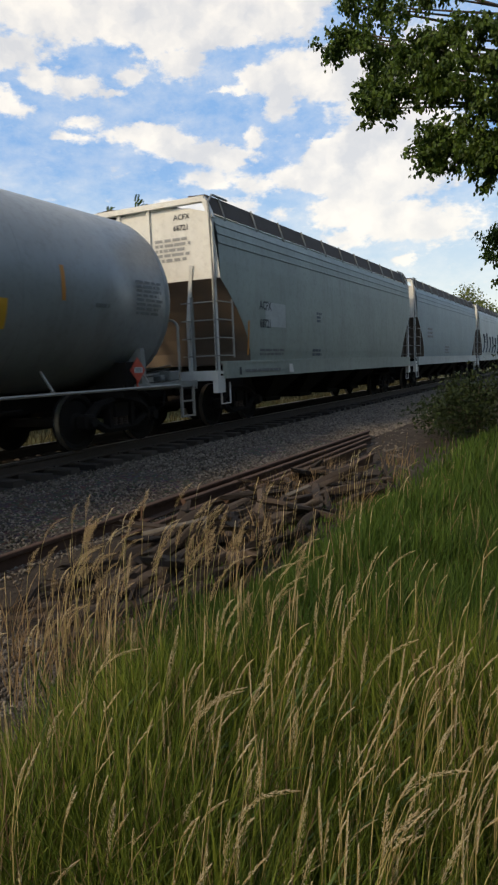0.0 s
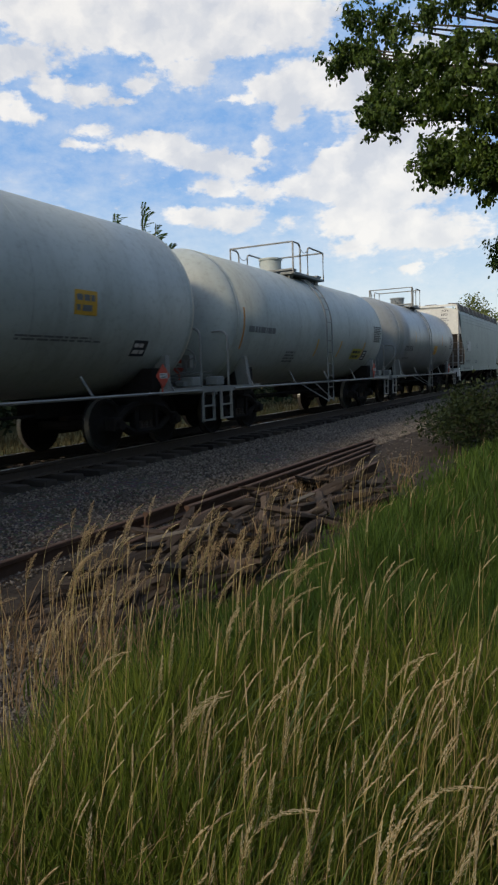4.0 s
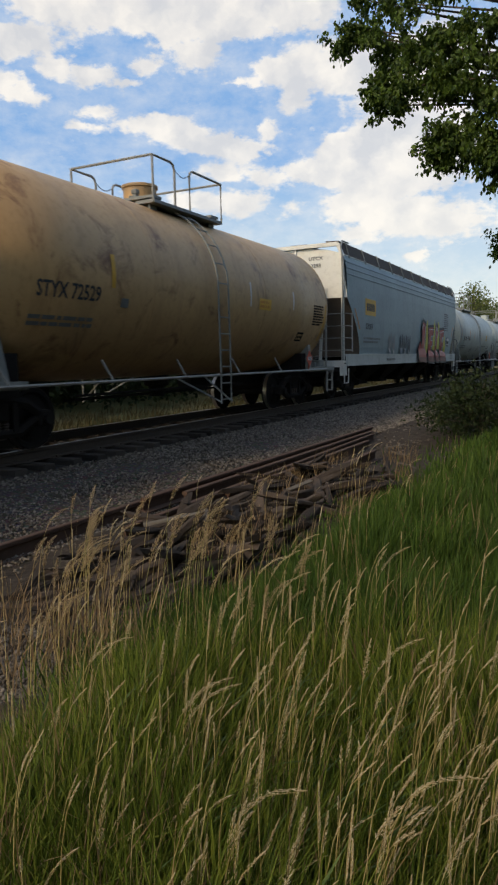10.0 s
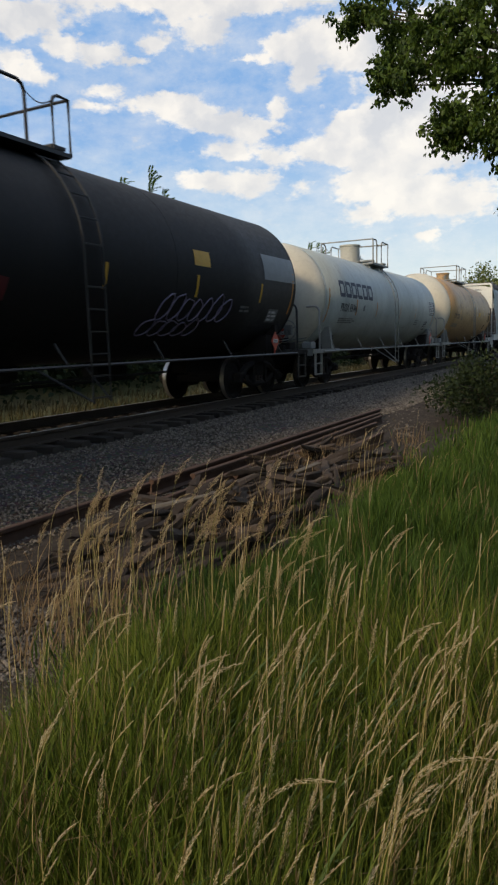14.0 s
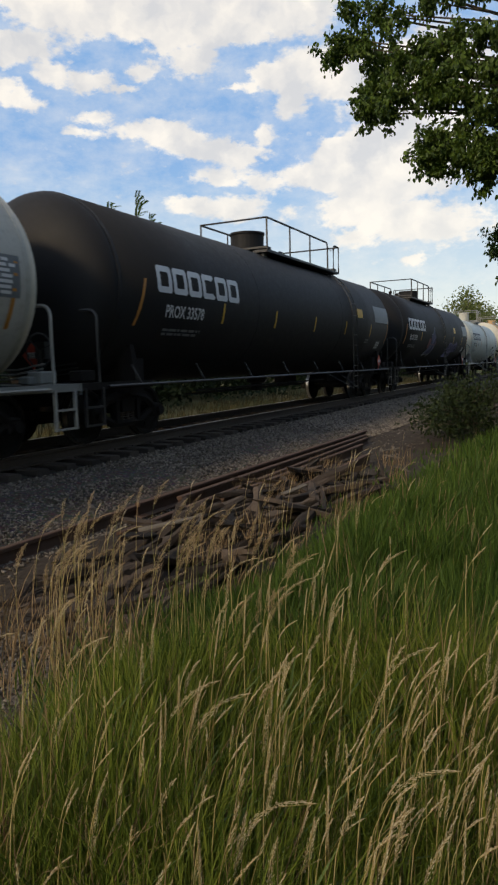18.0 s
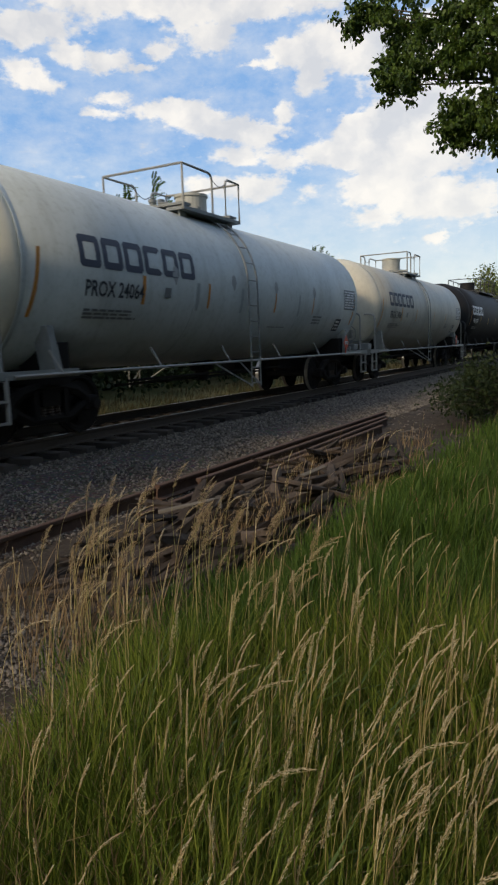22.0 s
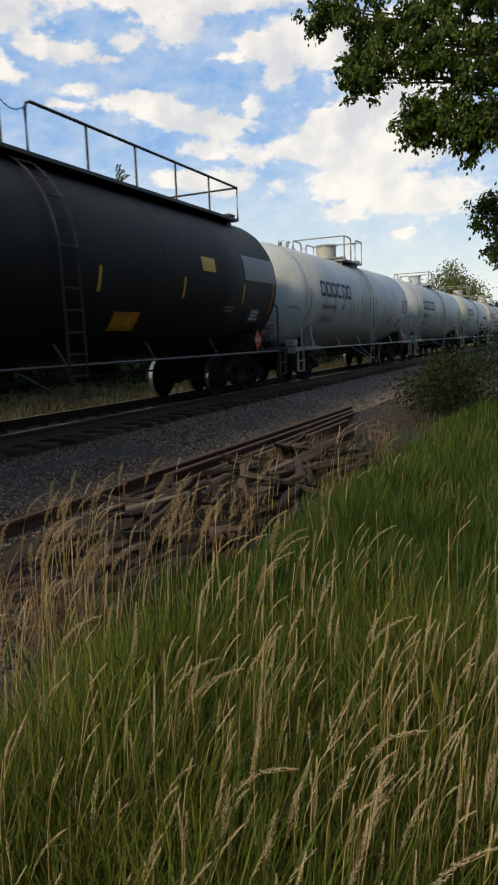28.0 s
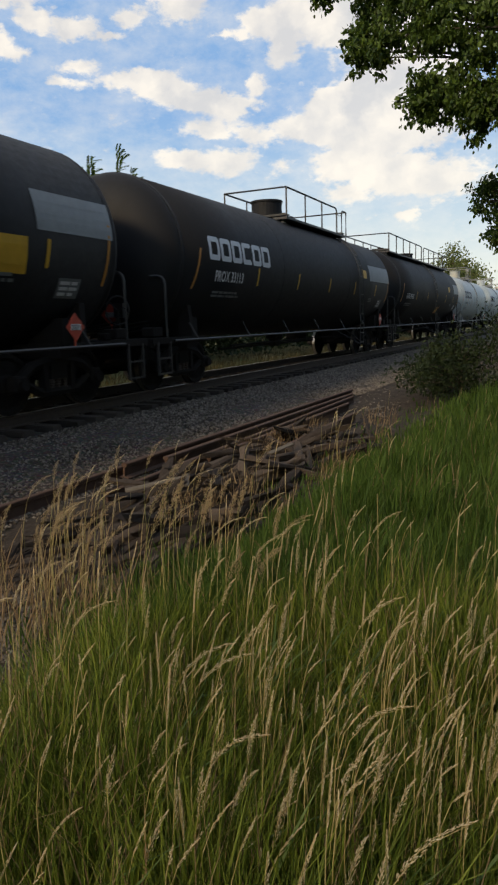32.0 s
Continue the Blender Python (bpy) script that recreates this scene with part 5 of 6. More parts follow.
def build_tanks():
    car, half, rng = tank_car("silver-grey tank car with glossy weathered paint", 10.38, -0.26, "silver", "pipe_w", seed=21, top=(-0.9, 0.62), ladder_at=-0.26, dome=(0.07, 0.30, 0.4), radius=1.555)
    data_panel(car, rng, 0.99, 1.87, 0.62, 0.41, "orange", 2, "yellow")
    mark(car, "STYX 70365", -4.27, 1.97, 0.29, "ink", 0.84)
    data_panel(car, rng, -4.2, 1.62, 1.5, 0.16, "ink_grey", 2)
    stripe(car, -2.72, 2.3, 0.5, "yellow", 0.05)
    data_panel(car, rng, half - 0.95, 2.15, 0.9, 0.65, "ink_grey", 8)
    data_panel(car, rng, half - 2.0, 2.2, 0.5, 0.16, "ink_grey", 1)
    stripe(car, half - 2.7, 2.3, 0.5, "orange", 0.08)
    car, half, rng = tank_car("dull white tank car with black data panels", -2.63, -13.29, "white", "pipe_w", seed=22, top=(-1.0, 1.26), ladder_at=-0.08, dome=(-0.5, 0.30, 0.42))
    data_panel(car, rng, half - 0.95, 2.15, 0.9, 0.6, "ink", 9)
    data_panel(car, rng, half - 1.75, 1.6, 0.4, 0.34, "ink_w", 3, "ink")
    data_panel(car, rng, 2.5, 1.62, 0.9, 0.36, "ink", 2, "lime")
    stripe(car, 3.4, 1.65, 0.55, "yellow", 0.09, 0.1)
    stripe(car, -0.66, 1.68, 0.5, "yellow", 0.09)
    stripe(car, 1.16, 1.68, 0.5, "yellow", 0.09, 0.08)
    stripe(car, -half + 0.2, 1.8, 0.9, "orange")
    data_panel(car, rng, -2.6, 1.5, 0.8, 0.4, "ink_grey", 4)
    data_panel(car, rng, -4.9, 2.1, 1.6, 0.28, "ink_grey", 1)
    car, half, rng = tank_car("off-white tank car with square dome platform and black numbers", -15.28, -27.65, "white", "pipe_g", "pipe_g", seed=23, top=(-1.85, 0.95), ladder_at=0.05, low_rail=True, dome=(-0.35, 0.30, 0.42), head_coat="head_sun_cream", radius=1.58, rail_h=0.85)
    mark(car, "DOWX 73918", -5.13, 2.12, 0.36, "ink", 0.92)
    data_panel(car, rng, -5.4, 1.66, 1.9, 0.30, "ink_grey", 2)
    stripe(car, -half + 0.3, 2.0, 0.95, "orange", 0.08)
    stripe(car, -3.22, 2.2, 0.55, "orange", 0.11)
    stripe(car, -1.68, 2.2, 0.5, "orange", 0.09)
    stripe(car, 1.17, 2.25, 0.5, "orange", 0.07)
    data_panel(car, rng, -3.05, 2.1, 0.28, 0.32, "ink_grey", 1)
    data_panel(car, rng, 3.0, 2.2, 0.5, 0.36, "ink_grey", 2, "yellow")
    data_panel(car, rng, -1.8, 1.5, 0.9, 0.35, "ink_grey", 4)
    data_panel(car, rng, 0.5, 1.55, 0.7, 0.4, "ink_grey", 5)
    data_panel(car, rng, 1.9, 1.78, 1.9, 0.16, "ink_grey", 2)
    data_panel(car, rng, half - 1.6, 1.62, 0.4, 0.3, "ink_w", 2, "ink")

    car, half, rng = tank_car("rust-stained tan tank car with faded markings", -48.54, -60.45, "tan", "pipe_w", seed=24, top=(-1.1, 1.44), ladder_at=0.05, dome=(-0.25, 0.33, 0.45), dome_coat="tan", head_coat="head_sun_cream", radius=1.66)
    mark(car, "STYX 72529", -4.9, 2.18, 0.31, "ink", 0.84)
    data_panel(car, rng, -5.0, 1.75, 1.5, 0.26, "ink_grey", 2)
    data_panel(car, rng, -3.1, 2.05, 0.28, 0.3, "ink_grey", 1)
    stripe(car, -5.88, 1.95, 0.95, "yellow", 0.09)
    stripe(car, -3.32, 2.4, 0.5, "yellow", 0.09)
    stripe(car, 1.36, 2.4, 0.5, "ink_w", 0.05)
    stripe(car, 3.66, 2.45, 0.42, "ink_w", 0.05)
    data_panel(car, rng, 1.8, 2.36, 0.6, 0.24, "orange", 2, "yellow")
    stripe(car, half - 0.22, 1.75, 1.0, "yellow", 0.07, 0.1)
    data_panel(car, rng, half - 1.0, 2.1, 0.85, 0.6, "under", 8)
    data_panel(car, rng, half - 1.7, 1.72, 0.4, 0.25, "tan", 2, "under")
    head_stencil(car, half, rng, "ink_grey")

    white_tank("off-white tank car with six navy block shapes and tall dome", -62.98, -75.95, "PROX 43046", "white", 25, top=(-0.65, 1.12), ladder_at=0.2, head_coat="head_sun_cream", dome=(-0.45, 0.34, 0.60), dome_coat="cream", radius=1.49)
    car, half, rng = black_tank("black tank car with sprayed scrawls along its side", -78.34, -93.93, "PROX 33530", 26, patch=1.6, tag=4.44, top=(-3.6, 0.97), dome=(-0.39, 0.44, 0.5), ladder_at=0.5)
    # a row of tall overlapping loops, leaning forward, with a smaller row under it
    for k in range(12):
        low = k >= 7
        u0, v0 = (2.30 + 0.34 * k, 0.34) if not low else (2.15 + 0.36 * (k - 7), 0.0)
        w, h = rng.uniform(0.16, 0.24), (0.50 if not low else 0.34) * rng.uniform(0.85, 1.1)
        pl = on_tank(u0, 1.42, 0.012)
        bm = bmesh.new()
        ring = []
        for q in range(15):
            a = 2 * math.pi * q / 14
            v = v0 + h * (0.5 - 0.5 * math.cos(a)) * (1 + 0.08 * math.sin(3 * a + k))
            ring.append(pl(w * math.sin(a) + 0.45 * v, v))
        tube(bm, ring, 0.013, 4)
        part("spray_scrawl", bm, "mauve", car, "pale mauve sprayed loop")
    pl = on_tank(half - 9.4, 1.7, 0.012)
    bm = bmesh.new()
    tube(bm, [pl(0.35 * math.cos(0.9 * q), 0.35 + 0.35 * math.sin(1.3 * q)) for q in range(9)], 0.025, 4)
    part("spray_scrawl", bm, "mauve", car, "pale mauve sprayed scrawl")
    bird = [(-0.9, -0.55), (-0.2, -0.45), (0.1, -0.62), (0.55, -0.4), (0.75, 0.0), (0.7, 0.4), (0.35, 0.62), (0.25, 0.85), (-0.05, 0.55), (-0.4, 0.5), (-0.25, 0.2), (-0.3, -0.15)]
    pl = on_tank(-1.96, 1.95, 0.012)
    part("spray_patch", mapped(strips_of([(-0.75, -0.1), (-0.2, -0.2), (0.9, -0.1), (0.95, 0.2), (-0.2, 0.35), (-0.7, 0.3)]), on_tank(-1.96, 1.95, 0.009)), "maroon", car, "dull red sprayed patch")
    part("spray_shape", mapped(strips_of(bird), pl), "navy", car, "dark blue sprayed shape")
    bm = bmesh.new()
    tube(bm, [on_tank(-1.96, 1.95, 0.016)(u, v) for u, v in bird + bird[:1]], 0.016, 4)
    part("spray_edge", bm, "ink_grey", car, "pale sprayed outline")
    black_tank("black tank car with six white block shapes and a grey patch", -96.18, -112.20, "PROX 33578", 27)
    white_tank("dull grey-white tank car with six navy block shapes", -114.12, -127.15, "PROX 24069", "cream", 28, top=(-1.15, 0.83), ladder_at=-0.2, head_coat="head_sun_cream", dome=(-0.30, 0.36, 0.60))
    white_tank("white tank car with six navy block shapes and cream dome", -129.51, -142.52, "PROX 24064", "white_b", 29, top=(-1.75, 0.47), ladder_at=-0.24, head_coat="head_sun_cream", dome=(-0.05, 0.34, 0.52), dome_coat="cream")
    car, half, rng = white_tank("white tank car with curved safety rails and bold number", -144.87, -158.10, "PROX 24025", "white_b", 30, top=(-1.25, 0.55), ladder_at=0.05, dome=(-0.62, 0.34, 0.52), rail_h=0.62)
    white_tank("white tank car with dark data panel near its front", -160.69, -173.40, "", "white_b", 31, top=(-1.1, 1.05), ladder_at=0.1, dome=(-0.4, 0.36, 0.55), dome_coat="cream")
    car, half, rng = black_tank("long black tank car with a walkway along its whole top", -175.99, -191.60, "GATX 204482", 32, has_logo=False, top=(-7.2, 7.2), dome=(-0.41, 0.45, 0.36), ladder_at=0.05, rail_h=0.66)
    data_panel(car, rng, 1.4, 1.5, 0.75, 0.38, "yellow", 1, "orange")
    black_tank("black tank car with six white block shapes and a yellow tag", -193.68, -209.38, "PROX 33113", 33, patch=2.7)
    car, half, rng = black_tank("sooty black tank car with a yellow panel", -211.56, -226.90, None, 34)
    data_panel(car, rng, half - 2.9, 2.0, 1.0, 0.5, "yellow", 1, "yellow")


build_hoppers()
build_tanks()

# ---- old rails and rotten timbers beside the track ----
def build_pile():
    rng = random.Random(8)
    runs = ((3.72, 6.3, 15.2, -0.30, 0), (3.90, 6.9, 14.6, -0.33, 0), (3.60, -4.0, 8.2, -0.33, 0), (4.12, 5.4, 14.0, -0.36, 0.1), (4.35, 7.2, 12.8, -0.34, -0.2), (4.9, 8.0, 11.6, -0.35, 0.6))
    for x, y0, y1, top, skew in runs:
        n = (y1 - y0)
        bm = bmesh.new()
        extrude_profile(bm, RAIL, -n / 2, n / 2)
        bmesh.ops.recalc_face_normals(bm, faces=bm.faces)
        ob = part("old_rail", bm, "old_rail")
        ob.matrix_world = pose(x, (y0 + y1) / 2, top, 0.3 * rng.uniform(-1, 1), rng.uniform(-6, 6), skew * 2)
        tagged(ob, "rusty brown discarded rail lying beside the ballast", "rail", "discarded rails")
    meshes = []
    for k in range(12):
        bm = bmesh.new()
        n, segs = rng.uniform(0.3, 1.3), 12
        w, h = rng.uniform(0.03, 0.09), rng.uniform(0.03, 0.08)
        rings = []
        for i in range(segs + 1):
            y = -n / 2 + n * i / segs
            ring = []
            for q in range(8):
                a = 2 * math.pi * (q + 0.5) / 8
                u = 1.1 * max(-0.5, min(0.5, 0.72 * math.cos(a))) * w
                v = 1.1 * max(-0.5, min(0.5, 0.72 * math.sin(a))) * h
                jag = noise.noise(Vector((k * 7.1 + q * 2.3, y * 3.0, 1.7)))
                end = 0.14 * rng.uniform(-1, 1) if i in (0, segs) else 0
                ring.append(bm.verts.new((u * (1 + 0.8 * jag), y + end, v * (1 + 0.9 * jag) + 0.03 * noise.noise(Vector((k, y * 1.4, 0))))))
            rings.append(ring)
        for a, b in zip(rings, rings[1:]):
            for q in range(8):
                bm.faces.new((a[q], a[(q + 1) % 8], b[(q + 1) % 8], b[q]))
        bm.faces.new(rings[0][::-1])
        bm.faces.new(rings[-1])
        bmesh.ops.recalc_face_normals(bm, faces=bm.faces)
        me = bpy.data.meshes.new("timber")
        bm.to_mesh(me)
        bm.free()
        me.materials.append(M["timber"])
        meshes.append((me, h))
    for i in range(280):
        y = rng.uniform(3.4, 9.8)
        x = rng.uniform(4.5, 5.85) - 0.02 * (y - 4)
        me, h = meshes[i % 12]
        level = rng.choice((0, 0, 0, 1, 1, 2)) if y > 4.5 else 0
        ob = new("rotten_tie", me)
        ob.matrix_world = pose(x, y, -0.50 + h * 0.45 + 0.07 * level, rng.uniform(-7, 7) * (1 + level), rng.uniform(-20, 20), rng.choice((-8, -8, 14, 30, -35)) + rng.gauss(0, 14))
        tagged(ob, "grey weathered rotten railway tie in a heap beside rails", "timber", "heap of rotten ties")
    # pale splintered boards
    for x, y, z, rz, n in ((4.75, 5.35, -0.24, -48, 0.7), (4.95, 5.6, -0.24, 30, 0.4), (5.2, 7.4, -0.24, -20, 0.5), (5.75, 10.4, -0.42, 60, 0.5), (5.2, 11.9, -0.44, 75, 0.45), (4.9, 12.8, -0.44, -60, 0.5)):
        bm = bmesh.new()
        box(bm, (0, 0, 0), (0.06, n * 0.8, 0.025), None, 0.006)
        for v in bm.verts:
            v.co.x *= 1 + 0.5 * rng.uniform(-1, 1)
        ob = part("splintered_board", bm, "splinter")
        ob.matrix_world = pose(x, y, z, 8, 6, rz)
        tagged(ob, "pale splintered board on the heap of ties", "board", "splintered boards")


# ---- grasses ----
RIGHT = Vector((math.cos(radians(26)), math.sin(radians(26)), 0))


def grass_edge(y):
    return 6.05 + 0.25 * noise.noise(Vector((y * 0.8, 3.0, 0))) - (0.30 if y < 4.2 else 0.0) + 0.5 * min(1.0, max(0.0, (2.9 - y) / 0.7)) + 0.02 * max(0, y - 9)


def blades(name, pts, heights, rng, width=0.006, lean=0.10, segs=4):
    """Tapered bent grass blades at pts as one mesh."""
    n = len(pts)
    a = rng.random(n) * 2 * np.pi
    wx, wy = np.cos(a), np.sin(a)
    dirx = RIGHT.x * lean + 0.36 * rng.normal(size=n)
    diry = RIGHT.y * lean + 0.36 * rng.normal(size=n)
    bend = 0.35 + 0.55 * rng.random(n)
    w = width * (0.6 + 0.8 * rng.random(n))
    V = np.zeros((n, 2 * segs + 1, 3))
    for i in range(segs + 1):
        t = i / segs
        cx = pts[:, 0] + dirx * heights * (t ** 1.8) * bend
        cy = pts[:, 1] + diry * heights * (t ** 1.8) * bend
        cz = pts[:, 2] - 0.03 + heights * (t - 0.22 * bend * t * t * np.hypot(dirx, diry))
        if i < segs:
            ww = w * (1 - 0.75 * t * t)
            V[:, 2 * i] = np.stack([cx - wx * ww, cy - wy * ww, cz], -1)
            V[:, 2 * i + 1] = np.stack([cx + wx * ww, cy + wy * ww, cz], -1)
        else:
            V[:, 2 * segs] = np.stack([cx, cy, cz], -1)
    tris = []
    for i in range(segs - 1):
        p = 2 * i
        tris += [(p, p + 1, p + 3), (p, p + 3, p + 2)]
    tris.append((2 * segs - 2, 2 * segs - 1, 2 * segs))
    F = (np.array(tris)[None] + (2 * segs + 1) * np.arange(n)[:, None, None]).reshape(-1, 3)
    return raw_mesh(name, V.reshape(-1, 3), F)


GRASS = []


def build_grass():
    rng = np.random.default_rng(11)
    # rings of ground round the camera, thinner with distance
    zones = ((0.75, 1.8, -6, 62, 14000, 0.0042, (0.36, 0.72), 4), (1.8, 3.0, -6, 58, 18000, 0.0046, (0.34, 0.70), 5), (3.0, 5.0, -6, 50, 18000, 0.0056, (0.32, 0.64), 5),
             (5.0, 8.0, -8, 34, 13000, 0.007, (0.32, 0.60), 4), (8.0, 15.0, -14, 22, 9000, 0.013, (0.30, 0.58), 3), (0.9, 6.0, 62, 354, 15000, 0.008, (0.30, 0.60), 10))
    for r0, r1, a0, a1, n, width, (h0, h1), cells in zones:
        r = np.sqrt(r0 * r0 + (r1 * r1 - r0 * r0) * rng.random(n))
        a = a0 + (a1 - a0) * rng.random(n)
        x, y = EYE[0] - r * np.sin(np.radians(a)), r * np.cos(np.radians(a))
        keep = np.array([xx > grass_edge(yy) + (0.22 if r1 < 6 else 0.4) * g for xx, yy, g in zip(x, y, rng.normal(size=n))])
        x, y, a = x[keep], y[keep], a[keep]
        lump = np.array([noise.noise(Vector((xx * 1.1, yy * 1.1, 9))) for xx, yy in zip(x, y)])
        h = (h0 + (h1 - h0) * rng.random(len(x))) * (1 + 0.30 * lump)
        edge = np.clip((x - 5.7) / 1.1, 0.35, 1.0)
        h *= edge
        z = np.array([ground_z(xx) for xx in x])
        for c in range(cells):
            lo, hi = a0 + (a1 - a0) * c / cells, a0 + (a1 - a0) * (c + 1) / cells
            s = (a >= lo) & (a < hi)
            if s.sum() < 30:
                continue
            cx, cy = float(x[s].mean()), float(y[s].mean())
            P = np.stack([x[s] - cx, y[s] - cy, z[s] + 0.42], -1)
            dry = rng.random(len(P)) < (0.03 + 0.10 * (lo > 36) + 0.03 * (r1 < 3.5))
            grp = []
            for sel, mat, nm in ((~dry, "blade" if r1 < 4 else "blade_deep", "grass"), (dry, "dry", "dry_grass")):
                if sel.sum() < 5:
                    continue
                ob = part_mesh(nm, blades(nm, P[sel], h[s][sel] * (1.0 if mat != "dry" else 1.12), rng, width if mat != "dry" else width * 0.6), mat)
                ob.location = (cx, cy, -0.42)
                tagged(ob, "tall green grass bending in the wind" if mat != "dry" else "dry straw-coloured grass among green grass", "grass", kind="stuff")
                GRASS.append((ob, cx, cy, -0.42, 1.3))


def build_broad_blades():
    """A few wide blue-green blades that arch over among the fine grass."""
    g = np.random.default_rng(29)
    for lo, hi in ((2, 18), (18, 34), (34, 50)):
        r, a = np.sqrt(0.95 ** 2 + (2.6 ** 2 - 0.95 ** 2) * g.random(110)), np.radians(lo + (hi - lo) * g.random(110))
        x, y = EYE[0] - r * np.sin(a), r * np.cos(a)
        keep = x > 6.3
        x, y = x[keep], y[keep]
        cx, cy = float(x.mean()), float(y.mean())
        P = np.stack([x - cx, y - cy, np.array([ground_z(q) for q in x]) + 0.42], -1)
        ob = part_mesh("broad_grass", blades("broad_grass", P, 0.42 + 0.34 * g.random(len(x)), g, 0.0075, 0.9, 6), "blade_blue")
        ob.location = (cx, cy, -0.42)
        tagged(ob, "broad blue-green grass blades arching over", "grass", kind="stuff")
        GRASS.append((ob, cx, cy, -0.42, 1.4))


def stalk_mesh(rng, height, droop, head, spread=1.0, stem="stem", seed="seed", fill=150):
    """One flowering stalk: thin stem, plume of small spikelets hanging to one side. Material 0 stem, 1 plume."""
    V, F, mats = [], [], []

    def add_tube(pts, r0, r1):
        k = 3
        for i, p in enumerate(pts):
            rr = r0 + (r1 - r0) * i / (len(pts) - 1)
            for q in range(k):
                a = 2 * math.pi * q / k
                V.append((p[0] + rr * math.cos(a), p[1] + rr * math.sin(a), p[2]))
        base = len(V) - k * len(pts)
        for i in range(len(pts) - 1):
            for q in range(k):
                a, b = base + i * k + q, base + i * k + (q + 1) % k
                F.append((a, b, b + k))
                F.append((a, b + k, a + k))
                mats.extend((0, 0))

    side = RIGHT * rng.uniform(0.6, 1.1) + Vector((rng.gauss(0, 0.35), rng.gauss(0, 0.35), 0))
    lean = rng.uniform(-0.05, 0.16)
    def at(t):
        return Vector((0, 0, 0)) + side * (height * (lean * t ** 1.4 + 0.8 * droop * t ** 7)) + Vector((0, 0, height * (t - 0.42 * droop * t ** 8)))
    add_tube([at(i / 9) for i in range(10)], 0.0024, 0.0012)
    n = int(fill * head / 0.16 * max(1.0, spread * 0.7))
    t0 = 1 - head / height
    for i in range(n):
        t = t0 + (1 - t0) * (i + rng.random()) / n
        c = at(min(1.0, t))
        d = (at(min(1.0, t + 0.02)) - at(t - 0.02)).normalized()
        prof = math.sin(math.pi * min(1, 0.12 + 0.88 * (t - t0) / (1 - t0))) ** 0.7
        out = Vector((rng.gauss(0, 1), rng.gauss(0, 1), rng.gauss(0, 0.6))).normalized() * 0.0085 * prof * spread * rng.uniform(0.4, 1.6) + side * 0.004 * prof
        c = c + out
        ax = (d * 1.0 + out.normalized() * 0.38 + Vector((0, 0, -0.25 * droop))).normalized()
        L, w = rng.uniform(0.0035, 0.006), rng.uniform(0.0006, 0.0011)
        u = ax.orthogonal().normalized()
        v = ax.cross(u)
        base = len(V)
        for p in (c - ax * L, c + ax * L, c + u * w, c + v * w, c - u * w, c - v * w):
            V.append(tuple(p))
        for q in range(4):
            a, b = base + 2 + q, base + 2 + (q + 1) % 4
            F.append((base, b, a))
            F.append((base + 1, a, b))
            mats.extend((1, 1))
    me = raw_mesh("stalk", V, F)
    me.materials.append(M[stem])
    me.materials.append(M[seed])
    me.polygons.foreach_set("material_index", mats)
    return me


STALKS = []


